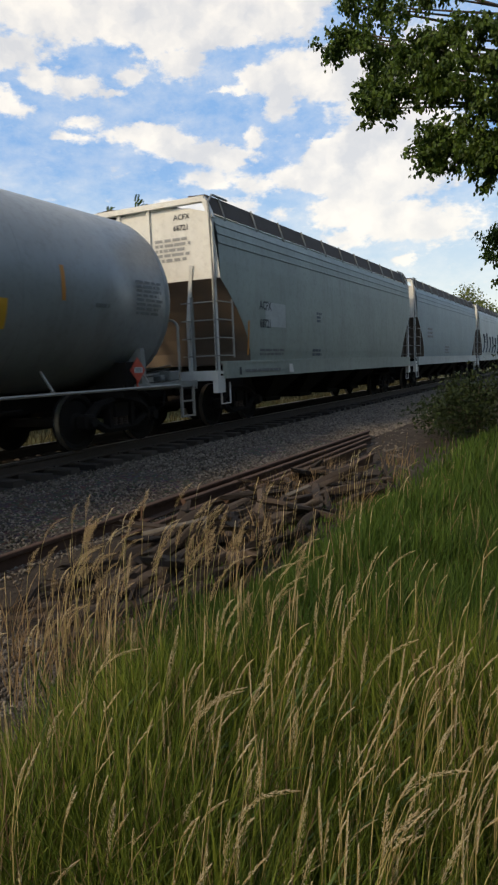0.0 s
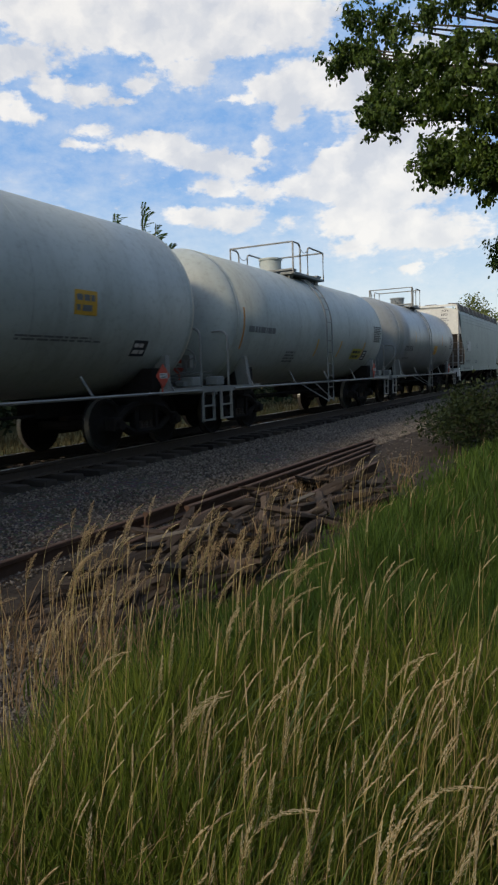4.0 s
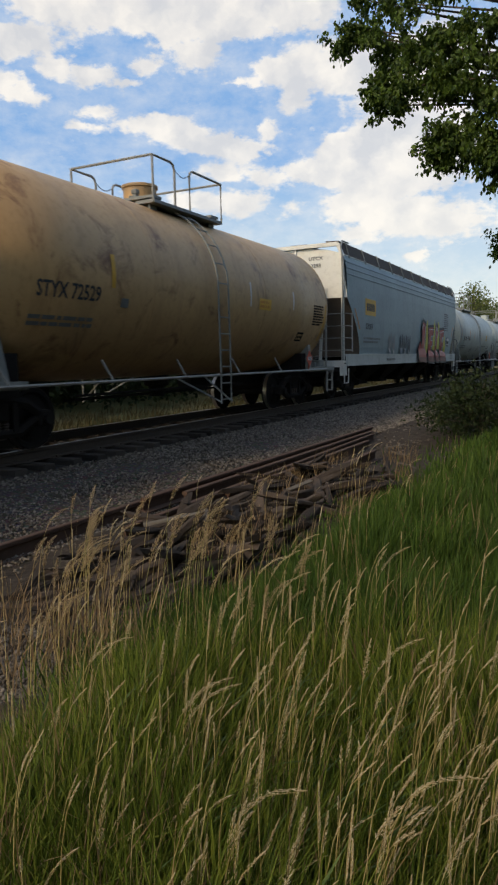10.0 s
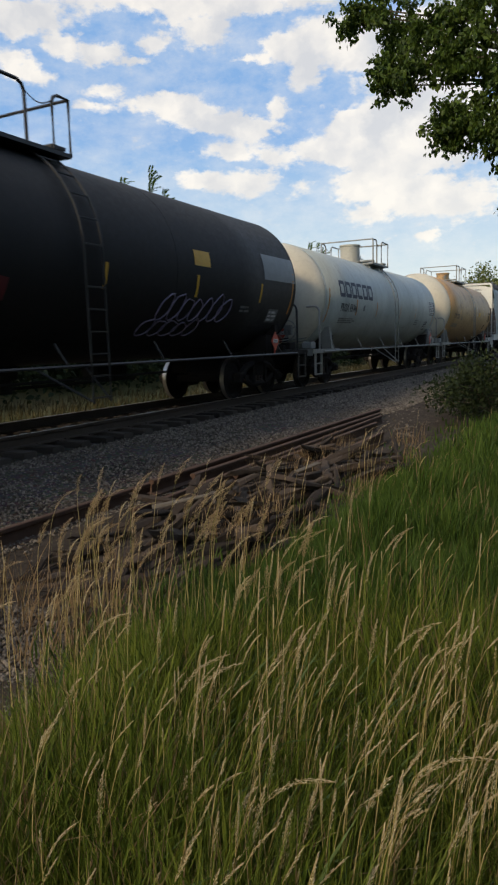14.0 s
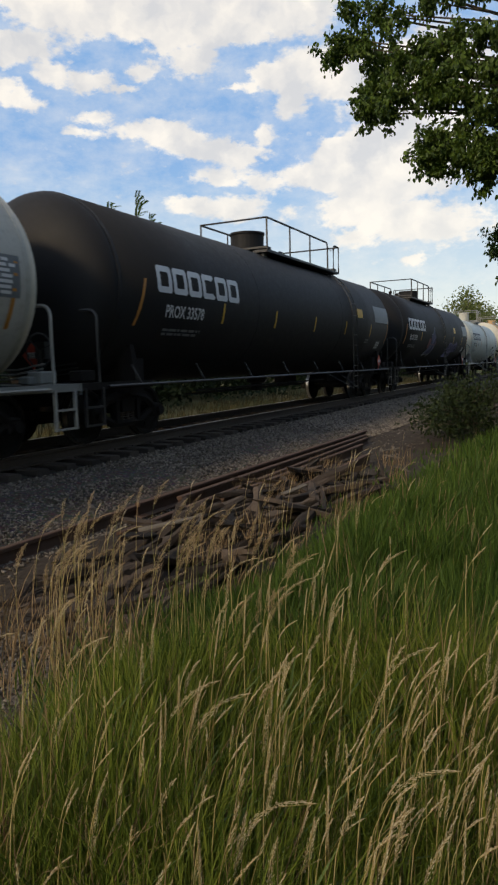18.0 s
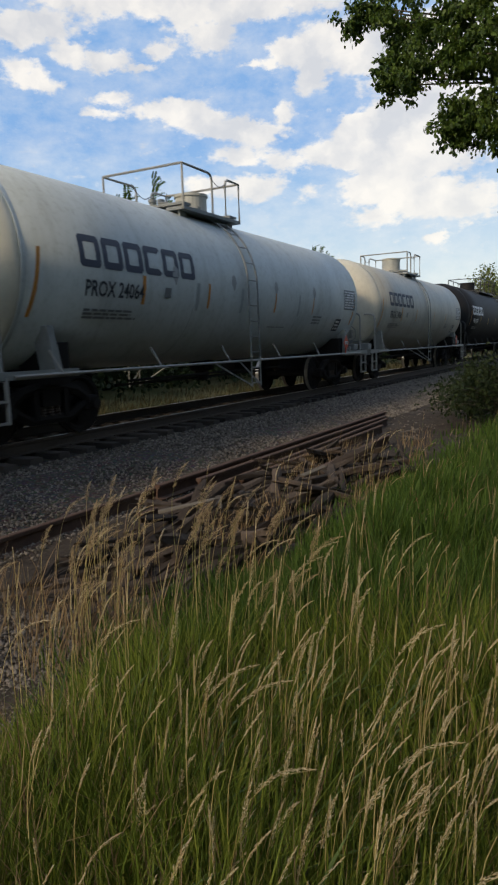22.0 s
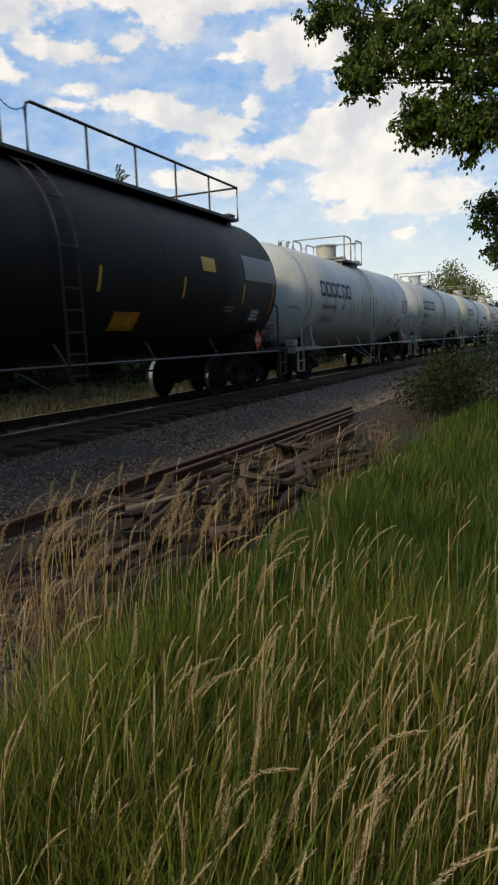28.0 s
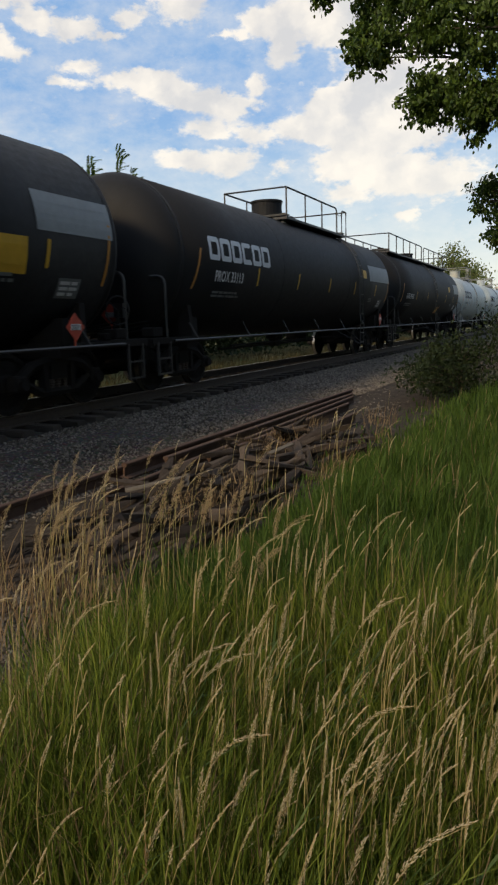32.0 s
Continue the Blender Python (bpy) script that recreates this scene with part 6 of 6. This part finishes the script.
def build_stalks():
    rng = random.Random(17)
    kinds = []
    for k in range(16):
        h = rng.uniform(0.66, 0.95)
        kinds.append(stalk_mesh(rng, h, rng.choice((0.03, 0.05, 0.09, 0.13, 0.20)) * rng.uniform(0.7, 1.3), rng.uniform(0.10, 0.17), rng.choice((0.18, 0.22, 0.28, 0.38, 0.7)), "straw_stem"))
    plume = [stalk_mesh(rng, rng.uniform(0.55, 0.95), rng.uniform(0.06, 0.22), rng.uniform(0.16, 0.24), 1.5, "straw_stem", "plume", 280) for k in range(6)]
    tall = [stalk_mesh(rng, rng.uniform(0.95, 1.15), rng.uniform(0.05, 0.14), rng.uniform(0.14, 0.20), 1.3, "stem", "plume", 200) for k in range(6)]
    thin = [stalk_mesh(rng, rng.uniform(0.55, 0.9), rng.uniform(0.03, 0.13), rng.uniform(0.05, 0.10), 0.30, "straw_stem", "seed", 90) for k in range(10)]

    def put(x, y, me, s=1.0, keyed=True):
        ob = new("seed_stalk", me)
        z = ground_z(x) - 0.02
        rz = rng.uniform(-25, 25)
        ob.matrix_world = pose(x, y, z, 0, 0, rz)
        tagged(ob, "tall golden grass stalk with a drooping seed head", "grass stalk", "flowering grass stalks")
        STALKS.append((ob, x, y, z, rz, rng.uniform(0.7, 1.3)))

    n = 0
    while n < 105:
        r = math.sqrt(rng.uniform(0.9 ** 2, 3.3 ** 2))
        a = rng.uniform(2, 52)
        x, y = EYE[0] - r * math.sin(radians(a)), r * math.cos(radians(a))
        if x > grass_edge(y) - 0.2 and noise.noise(Vector((x * 1.5, y * 1.5, 2))) > -0.25:
            put(x, y, kinds[n % len(kinds)])
            n += 1
    while n < 150:
        r, a = math.sqrt(rng.uniform(0.9 ** 2, 2.4 ** 2)), rng.uniform(2, 34)
        put(EYE[0] - r * math.sin(radians(a)), r * math.cos(radians(a)), kinds[n % len(kinds)])
        n += 1
    # brown clumps at the edge of the heap and the tall plumes in the middle
    for cx, cy, k, sp in ((6.05, 2.9, 10, 0.30), (6.75, 2.9, 12, 0.20), (5.55, 3.4, 9, 0.25), (5.3, 4.3, 4, 0.35), (7.2, 3.4, 6, 0.25), (6.5, 4.2, 6, 0.25), (5.9, 7.6, 7, 0.15), (5.75, 6.2, 6, 0.4), (6.6, 2.2, 8, 0.25)):
        for i in range(k):
            put(cx + rng.gauss(0, sp), cy + rng.gauss(0, sp), (tall if cy < 3.2 and rng.random() < 0.5 else kinds)[rng.randrange(6)])
    for cx, cy, k, sp in ((6.35, 3.0, 8, 0.16), (5.45, 3.2, 16, 0.14), (6.85, 3.05, 9, 0.10), (5.75, 2.5, 10, 0.25), (5.0, 3.9, 5, 0.22)):
        for i in range(k):
            put(cx + rng.gauss(0, sp), cy + rng.gauss(0, sp), plume[rng.randrange(6)])
    # the further stalks, joined
    V, F, MI, off = [], [], [], 0
    while n < 300:
        r = math.sqrt(rng.uniform(3.3 ** 2, 10 ** 2))
        a = rng.uniform(0, 48)
        x, y = EYE[0] - r * math.sin(radians(a)), r * math.cos(radians(a))
        e = grass_edge(y)
        if x > e - 0.15 or (4.3 < x < e and rng.random() < 0.45):
            me = kinds[rng.randrange(16)]
            co = np.empty(len(me.vertices) * 3, dtype=np.float32)
            me.vertices.foreach_get("co", co)
            lo = np.empty(len(me.loops), dtype=np.int32)
            me.loops.foreach_get("vertex_index", lo)
            mi = np.empty(len(me.polygons), dtype=np.int32)
            me.polygons.foreach_get("material_index", mi)
            s = rng.uniform(0.6, 0.9) * (0.62 if x < e else 1.0)
            V.append(co.reshape(-1, 3) * s + np.array([x, y, ground_z(x) - 0.02]))
            F.append(lo.reshape(-1, 3) + off)
            MI.append(mi)
            off += len(me.vertices)
            n += 1
    me = raw_mesh("far_stalks", np.concatenate(V), np.concatenate(F))
    me.materials.append(M["stem"])
    me.materials.append(M["plume"])
    me.polygons.foreach_set("material_index", np.concatenate(MI))
    ob = new("far_stalks", me)
    tagged(ob, "straw-coloured flowering grass further off", "grass", kind="stuff")
    # thin golden stems through the near grass, in patches that sway together
    for lo, hi, r0, r1, count in ((2, 14, 0.95, 2.2, 75), (14, 26, 0.95, 2.1, 60), (26, 38, 0.95, 2.1, 60), (38, 52, 1.0, 2.3, 55), (2, 18, 2.2, 3.6, 25)):
        spots = []
        while len(spots) < count:
            r, a = math.sqrt(rng.uniform(r0 ** 2, r1 ** 2)), rng.uniform(lo, hi)
            x, y = EYE[0] - r * math.sin(radians(a)), r * math.cos(radians(a))
            if x > grass_edge(y) - 0.25 and noise.noise(Vector((x * 1.3, y * 1.3, 7))) > -0.2:
                spots.append((x, y))
            elif rng.random() < 0.01:
                count -= 1
        cx, cy = sum(p[0] for p in spots) / len(spots), sum(p[1] for p in spots) / len(spots)
        V, F, MI, off = [], [], [], 0
        for x, y in spots:
            me = thin[rng.randrange(10)]
            co = np.empty(len(me.vertices) * 3, dtype=np.float32)
            me.vertices.foreach_get("co", co)
            lv = np.empty(len(me.loops), dtype=np.int32)
            me.loops.foreach_get("vertex_index", lv)
            q = rng.uniform(-0.6, 0.6)
            co = co.reshape(-1, 3)
            co = np.stack([co[:, 0] * math.cos(q) - co[:, 1] * math.sin(q), co[:, 0] * math.sin(q) + co[:, 1] * math.cos(q), co[:, 2]], -1)
            V.append(co * rng.uniform(0.85, 1.1) + np.array([x - cx, y - cy, ground_z(x) + 0.40]))
            F.append(lv.reshape(-1, 3) + off)
            mi = np.empty(len(me.polygons), dtype=np.int32)
            me.polygons.foreach_get("material_index", mi)
            MI.append(mi)
            off += len(me.vertices)
        me = raw_mesh("golden_stems", np.concatenate(V), np.concatenate(F))
        me.materials.append(M["straw_stem"])
        me.materials.append(M["seed"])
        me.polygons.foreach_set("material_index", np.concatenate(MI))
        ob = part_mesh("golden_stems", me, "straw_stem")
        ob.location = (cx, cy, -0.42)
        tagged(ob, "thin golden stems standing in the green grass", "grass", kind="stuff")
        GRASS.append((ob, cx, cy, -0.42, 1.5))
    # straw among the heap and along the ballast's edge
    g = np.random.default_rng(23)
    k = 2900
    y = 2.2 + 9.5 * g.random(k) ** 1.3
    x = 4.3 + 1.8 * g.random(k)
    patch = np.array([noise.noise(Vector((a * 1.2, b * 1.2, 5))) for a, b in zip(x, y)])
    sel = (patch > 0.08) | ((y < 3.4) & (patch > -0.2))
    x, y = x[sel], y[sel]
    P = np.stack([x, y, np.full(len(x), -0.48)], -1)
    h = 0.20 + 0.36 * g.random(len(x)) * np.where(y < 4.6, 1.0, 0.7)
    tagged(part_mesh("straw", blades("straw", P, h, g, 0.004, 0.25, 3), "dry"), "dry straw-brown grass among the rotten ties", "grass", kind="stuff")


# ---- trees and bushes ----
def leaves(name, centres, spread, count, size, rng, droop=0.3, shape=0.45):
    """Small bent leaves round each centre, as one mesh."""
    centres = np.asarray(centres, float)
    n = len(centres) * count
    c = np.repeat(centres, count, 0)
    p = c + rng.normal(size=(n, 3)) * np.repeat(np.asarray(spread, float).reshape(-1, 3) if np.ndim(spread) == 2 else np.full((len(centres), 3), spread), count, 0)
    d = rng.normal(size=(n, 3))
    d[:, 2] -= droop * 2
    d /= np.linalg.norm(d, axis=1, keepdims=True)
    s = rng.normal(size=(n, 3))
    s -= (s * d).sum(1, keepdims=True) * d
    s /= np.linalg.norm(s, axis=1, keepdims=True)
    up = np.cross(d, s)
    L = size * (0.6 + 0.8 * rng.random((n, 1)))
    W = L * shape
    V = np.stack([p, p + d * L * 0.28 + s * W * 0.46 + up * L * 0.08, p + d * L * 0.68 + s * W * 0.40 + up * L * 0.08, p + d * L,
                  p + d * L * 0.68 - s * W * 0.40 + up * L * 0.08, p + d * L * 0.28 - s * W * 0.46 + up * L * 0.08], 1)
    F = (np.array([(0, 1, 2), (0, 2, 3), (0, 3, 4), (0, 4, 5)])[None] + 6 * np.arange(n)[:, None, None]).reshape(-1, 3)
    return raw_mesh(name, V.reshape(-1, 3), F)


def sky_point(az, el, dist):
    return Vector((EYE[0] - dist * math.sin(radians(az)), dist * math.cos(radians(az)), EYE[2] + dist * math.tan(radians(el))))


BOUGHS = []


def twigs(bm, start, ends, rng, r):
    for e in ends:
        e = Vector(e)
        mid = start.lerp(e, 0.5) + Vector((rng.gauss(0, 0.15), rng.gauss(0, 0.15), 0.25))
        tube(bm, [start, start.lerp(mid, 0.5) + Vector((0, 0, 0.08)), mid, mid.lerp(e, 0.6), e], r, 5, [r, r * 0.8, r * 0.55, r * 0.35, r * 0.15])


def build_near_tree():
    """The broad-leaved tree whose boughs hang into the view; its crown goes on above and behind the camera."""
    rng, g = random.Random(31), np.random.default_rng(31)
    base = Vector((10.2, 7.6, ground_z(10.2)))
    tree = root("broadleaf_tree", base, "broadleaf tree with dark green leaves hanging over the grass", "tree")
    crotch = Vector((0.1, -0.1, 3.0))
    bm = bmesh.new()
    tube(bm, [(0, 0, -0.1), (0.03, 0, 0.5), (0, 0.05, 1.5), tuple(crotch)], 0.2, 10, [0.30, 0.22, 0.19, 0.17])
    part("trunk", bm, "bark", tree, "grey-brown furrowed trunk", True)
    # hanging sprays of leaves: degrees to the left of the track, degrees up, metres off
    groups = {
        "upper": [(19.9, 22.5, 7.2), (19.2, 23.3, 7.2), (18.3, 23.2, 7.1), (17.4, 22.6, 7.0), (16.8, 21.2, 7.0), (17.3, 19.7, 6.9), (17.6, 18.7, 6.9), (16.6, 19.2, 6.8), (16.0, 18.2, 6.8), (15.6, 20.1, 6.9), (15.7, 22.2, 7.1), (14.8, 21.4, 6.9),
                  (14.9, 19.6, 6.8), (18.4, 25.0, 7.3), (16.6, 24.6, 7.2), (17.4, 27.0, 7.4), (14.9, 24.4, 7.1), (15.0, 27.0, 7.2)],
        "middle": [(13.0, 20.7, 6.7), (13.4, 22.6, 6.8), (12.1, 22.0, 6.7), (11.6, 20.3, 6.6), (12.5, 19.7, 6.6), (11.7, 18.9, 6.6), (10.6, 19.4, 6.5), (9.8, 21.0, 6.6), (11.0, 22.8, 6.7), (9.0, 22.8, 6.6), (9.6, 18.6, 6.5), (8.3, 20.2, 6.5),
                   (13.0, 25.0, 7.0), (10.8, 25.4, 6.9), (8.6, 25.4, 6.8), (12.0, 28.0, 7.0)],
        "lower": [(12.6, 16.7, 6.6), (13.0, 15.5, 6.6), (12.3, 15.1, 6.6), (11.3, 16.6, 6.5), (10.6, 15.7, 6.5), (10.2, 17.4, 6.5), (9.4, 14.7, 6.4), (9.0, 16.3, 6.4), (8.5, 14.2, 6.4), (8.0, 15.6, 6.4), (7.3, 14.9, 6.4), (6.8, 16.6, 6.4),
                  (6.2, 15.2, 6.4), (8.5, 18.1, 6.4), (7.0, 18.8, 6.4), (6.4, 20.4, 6.4), (7.2, 22.6, 6.5), (5.2, 17.2, 6.3), (5.0, 21.8, 6.4), (4.2, 15.2, 6.3)],
        "tip": [(7.9, 8.6, 8.6), (7.4, 9.2, 8.6), (8.0, 7.9, 8.6), (7.2, 8.2, 8.6), (6.8, 9.0, 8.7), (6.8, 7.0, 8.6), (6.4, 6.0, 8.7), (7.2, 5.4, 8.7), (6.4, 8.2, 8.7), (6.2, 5.0, 8.7), (5.6, 7.0, 8.8), (5.4, 5.4, 8.8), (5.0, 8.4, 8.8)],
    }
    for nm, pts in groups.items():
        W = [sky_point(az - 1.0, el + (0.0 if nm == "lower" else 0.6), d) - base for az, el, d in pts]
        bm = bmesh.new()
        start = crotch + Vector((0, 0, 0.1)) if nm != "tip" else Vector((0, 0, 1.9))
        twigs(bm, start, W, rng, 0.035)
        bough = part("bough", bm, "bark", tree, "thin dark bough")
        C = []
        for p in W:
            for q in range(15):
                C.append(tuple(p + Vector((g.normal() * 0.055, g.normal() * 0.12, g.normal() * 0.060 - 0.02))))
        small = nm == "tip"
        part_mesh("foliage", leaves("foliage", C, 0.030, 32 if not small else 14, 0.043, g, 0.7, 0.6), "leaf", bough, "dark green leaves")
        BOUGHS.append((bough, rng.uniform(0, 6)))
    C = []
    for k in range(95):
        a, r = rng.uniform(-3.0, 3.0), rng.uniform(0.5, 3.4)
        p = Vector((r * math.cos(a) + 0.9, r * math.sin(a) - 0.6, rng.uniform(3.6, 8.2)))
        w = base + p
        az = math.degrees(math.atan2(EYE[0] - w.x, w.y))
        el = math.degrees(math.atan2(w.z - EYE[2], math.hypot(EYE[0] - w.x, w.y)))
        if w.y > 0 and 3.5 < az < 60 and el < 34:
            continue
        C.append(tuple(p))
    part_mesh("crown", leaves("crown", C, 0.38, 80, 0.15, g, 0.3, 0.55), "leaf", tree, "dense dark green crown")
    bm = bmesh.new()
    twigs(bm, crotch, C[::7], rng, 0.09)
    part("limb_frame", bm, "bark", tree, "spreading limbs")


def leafy_tree(at, height, width, seed, label, trunk_r=0.12, clumps=40, count=60, size=0.16, mat="leaf", low=0.35, name="tree"):
    rng, g = random.Random(seed), np.random.default_rng(seed)
    tree = root(name, at, label, "tree" if name != "bush" else "bush")
    C, S = [], []
    for k in range(clumps):
        t = rng.random() ** 0.8
        z = height * (low + (1 - low) * t)
        r = width / 2 * math.sin(math.pi * (0.18 + 0.74 * t)) * math.sqrt(rng.random()) * rng.uniform(0.8, 1.2)
        a = rng.uniform(0, 6.283)
        C.append((r * math.cos(a), r * math.sin(a), z * rng.uniform(0.95, 1.03)))
    bm = bmesh.new()
    tube(bm, [(0, 0, -0.15), (0.03, 0.02, height * 0.3), (0, 0.05, height * 0.62), (0.05, 0, height * 0.9)], trunk_r, 8, [trunk_r * 1.25, trunk_r, trunk_r * 0.6, trunk_r * 0.15])
    part("trunk", bm, "bark", tree, "", True)
    bm = bmesh.new()
    for c in C[:: max(1, clumps // 24)]:
        z0 = min(height * 0.8, max(height * 0.15, c[2] - 0.35 * width * 0.5))
        tube(bm, [(0, 0.02, z0), (c[0] * 0.5, c[1] * 0.5, (z0 + c[2]) / 2 + 0.1), c], trunk_r * 0.3, 4, [trunk_r * 0.35, trunk_r * 0.2, 0.008])
    part("limb_frame", bm, "bark", tree)
    sp = width * 0.075
    part_mesh("crown", leaves("crown", C, sp, count, size, g, 0.3, 0.5), mat, tree)
    return tree


def sapling(at, shoots, seed, label):
    """A slender tree with feathery upright shoots of long leaflets."""
    rng, g = random.Random(seed), np.random.default_rng(seed)
    tree = root("slender_tree", at, label, "tree", "slender trees behind the track")
    for dx, dy, top in shoots:
        bm = bmesh.new()
        line = [(0, 0, -0.1), (dx * 0.3, dy * 0.3, top * 0.4), (dx * 0.8, dy * 0.8, top * 0.8), (dx, dy, top)]
        tube(bm, line, 0.08, 6, [0.10, 0.07, 0.04, 0.012])
        st = part("shoot", bm, "bark", tree, "slender shoot")
        bm = bmesh.new()
        for k in range(20):
            z = top * (0.74 + 0.24 * ((k + rng.random()) / 20) ** 0.8)
            u = min(1.0, z / top)
            c = Vector((dx * u, dy * u, z))
            a = rng.uniform(0, 6.283)
            L = rng.uniform(0.3, 0.75) * (1.15 - 0.35 * (z / top) ** 4)
            d = (Vector((math.cos(a), math.sin(a), rng.uniform(0.3, 1.2))) + RIGHT * 1.1).normalized()
            rib = [c + d * L * q / 7 - Vector((0, 0, 0.15 * L * (q / 7) ** 2)) for q in range(8)]
            sidev = d.cross(Vector((0, 0, 1))).normalized()
            for q in range(1, 8):
                for sgn in (-1, 1):
                    tip = rib[q] + sidev * sgn * L * 0.30 + d * L * 0.10 - Vector((0, 0, L * 0.12))
                    w = d * L * 0.042 + Vector((0, 0, L * 0.02))
                    vs = [bm.verts.new(p) for p in (rib[q], rib[q].lerp(tip, 0.5) + w, tip, rib[q].lerp(tip, 0.5) - w)]
                    bm.faces.new(vs)
        part("foliage", bm, "leaf", st, "long pointed leaflets")
    return tree


def build_far_plants():
    sapling((-9.0, 24.4, 0.0), ((0.0, 0.2, 8.55), (0.1, 1.0, 7.9), (0.2, 1.9, 7.1)), 41, "slender green tree rising behind the passing train")
    sapling((-9.0, 22.5, 0.0), ((0.0, 0.2, 7.85), (0.0, -0.4, 7.2)), 42, "slender green tree rising behind the passing train")
    sapling((-11.0, 36.6, 0.0), ((0.0, 0.2, 7.7), (0.1, 0.8, 7.4)), 47, "slender green tree rising behind the passing train")
    sapling((-11.0, 46.6, 0.0), ((0.0, 0.0, 8.3), (0.1, 1.3, 8.4), (0.1, 2.4, 8.1)), 43, "slender green tree rising behind the passing train")
    leafy_tree((-5.5, 88.0, 0.0), 9.2, 7.5, 44, "green tree beyond the far end of the train, sunlight in its leaf colour", clumps=46, count=60, size=0.30, mat="leaf_sun")
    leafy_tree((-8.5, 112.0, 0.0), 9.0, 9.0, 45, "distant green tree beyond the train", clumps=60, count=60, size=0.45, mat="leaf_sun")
    leafy_tree((3.0, 120.0, 0.0), 7.0, 8.0, 46, "distant green tree beside the line", clumps=60, count=60, size=0.45)
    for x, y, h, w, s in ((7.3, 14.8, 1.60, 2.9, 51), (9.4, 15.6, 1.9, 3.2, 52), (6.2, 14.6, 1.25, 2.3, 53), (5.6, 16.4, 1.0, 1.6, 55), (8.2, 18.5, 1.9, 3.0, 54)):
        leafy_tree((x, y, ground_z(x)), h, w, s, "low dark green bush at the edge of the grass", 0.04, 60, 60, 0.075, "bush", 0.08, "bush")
    # trees added out of view to block light: camera-side row, four beyond the track
    for k, (x, y, h, w) in enumerate(((16.5, -9.0, 10, 8), (13.5, -2.0, 11, 8), (14.5, 5.0, 11, 8), (16.0, 12.0, 10, 8), (16.5, 19.5, 10, 8), (16.0, 27.5, 9, 8), (17.0, 36.0, 10, 9), (17.0, 46.0, 10, 9), (17.0, -16.5, 10, 8), (18.0, 57.0, 10, 9), (-15.0, -12.0, 11, 8), (-14.5, -4.0, 11, 8), (-15.5, 4.0, 10, 7), (-17.0, 10.5, 9, 7))):
        leafy_tree((x, y, ground_z(x)), h, w, 60 + k, "tall broadleaf tree out of view, added to block sky light and sun", 0.2, 75, 55, 0.48, "leaf", 0.10)
    # hedge and rough grass on the far side of the track
    g = np.random.default_rng(71)
    C, S = [], []
    for k in range(1500):
        y = 3 + 95 * g.random() ** 1.3
        hx = -6.6 - 4.5 * g.random()
        C.append((hx, y, ground_z(hx) + 0.15 + (3.1 + 1.2 * noise.noise(Vector((y * 0.25, 0, 0)))) * g.random() ** 1.3))
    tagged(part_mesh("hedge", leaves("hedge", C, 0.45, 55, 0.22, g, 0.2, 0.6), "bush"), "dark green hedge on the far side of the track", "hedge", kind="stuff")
    n = 9000
    y = 2 + 60 * g.random(n) ** 1.6
    x = -6.4 + 2.6 * g.random(n)
    P = np.stack([x, y, np.array([ground_z(a) for a in x])], -1)
    tagged(part_mesh("far_grass", blades("far_grass", P, 0.14 + 0.24 * g.random(n), g, 0.012, 0.2, 3), "far_blade"), "yellow-green rough grass beyond the track", "grass", kind="stuff")
    # woods on the horizon
    C = []
    for k in range(520):
        a = g.random() * 2 * np.pi
        r = 230 + 120 * g.random()
        px, py = r * math.sin(a), r * math.cos(a)
        if abs(px) < 14:
            continue
        C.append((px, py, ground_z(px) + 1.0 + 8.5 * g.random()))
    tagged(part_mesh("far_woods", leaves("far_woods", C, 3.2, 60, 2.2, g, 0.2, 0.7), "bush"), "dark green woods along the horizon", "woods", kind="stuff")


M["far_blade"] = per_piece("rough_grass", (0.045, 0.040, 0.015), (0.12, 0.095, 0.04), 0.7, True, 3.0, 0, 0.3)
build_pile()
build_grass()
build_broad_blades()
build_stalks()
build_near_tree()
build_far_plants()


# ---- what moves ----
def motions():
    times = [0.0, 0.1, 0.5] + list(range(1, 32)) + [31.5, 31.9, 32.0]
    for car in CARS:
        x, y, z = car.location
        walk(car, [(t, pose(x, y + run(t), z)) for t in times])
    walk(CLOUDS, [(t, pose(EYE[0], 0, 0, 0, 0, -0.0415 * (t - 6.0))) for t in (0.0, 8.0, 16.0, 24.0, 32.0)])
    for w, dy in WHEELS:
        walk(w, [(k / 10, pose(0, dy, WHEEL_R, -math.degrees(run(k / 10) / WHEEL_R), 0, 0)) for k in range(321)])
    # wind: gusts run through the grass, the stalks and the boughs
    def gust(x, y, t, k):
        return math.sin(1.9 * t + 0.8 * x + 0.6 * y + k) + 0.6 * math.sin(3.3 * t + 1.7 * x - 0.9 * y + 2 * k)

    beats = [0.4 * k for k in range(81)]
    for ob, x, y, z, amp in GRASS:
        walk(ob, [(t, pose(x, y, z, -0.5 * amp * gust(x, y, t, 0), 1.0 * amp * gust(x, y, t, 0), 0)) for t in beats[::2] + ([32.0] if beats[-1] > 32 else [])])
    for ob, x, y, z, rz, amp in STALKS:
        walk(ob, [(t, pose(x, y, z, -1.1 * amp * gust(x, y, t, rz), 2.6 * amp * gust(x, y, t, rz), rz)) for t in beats])
    for ob, k in BOUGHS:
        walk(ob, [(t, pose(0, 0, 0, 0.35 * gust(k, 0, t, k), 0.35 * gust(0, k, t, k + 1), 0.3 * gust(k, k, t, 0))) for t in beats])


motions()
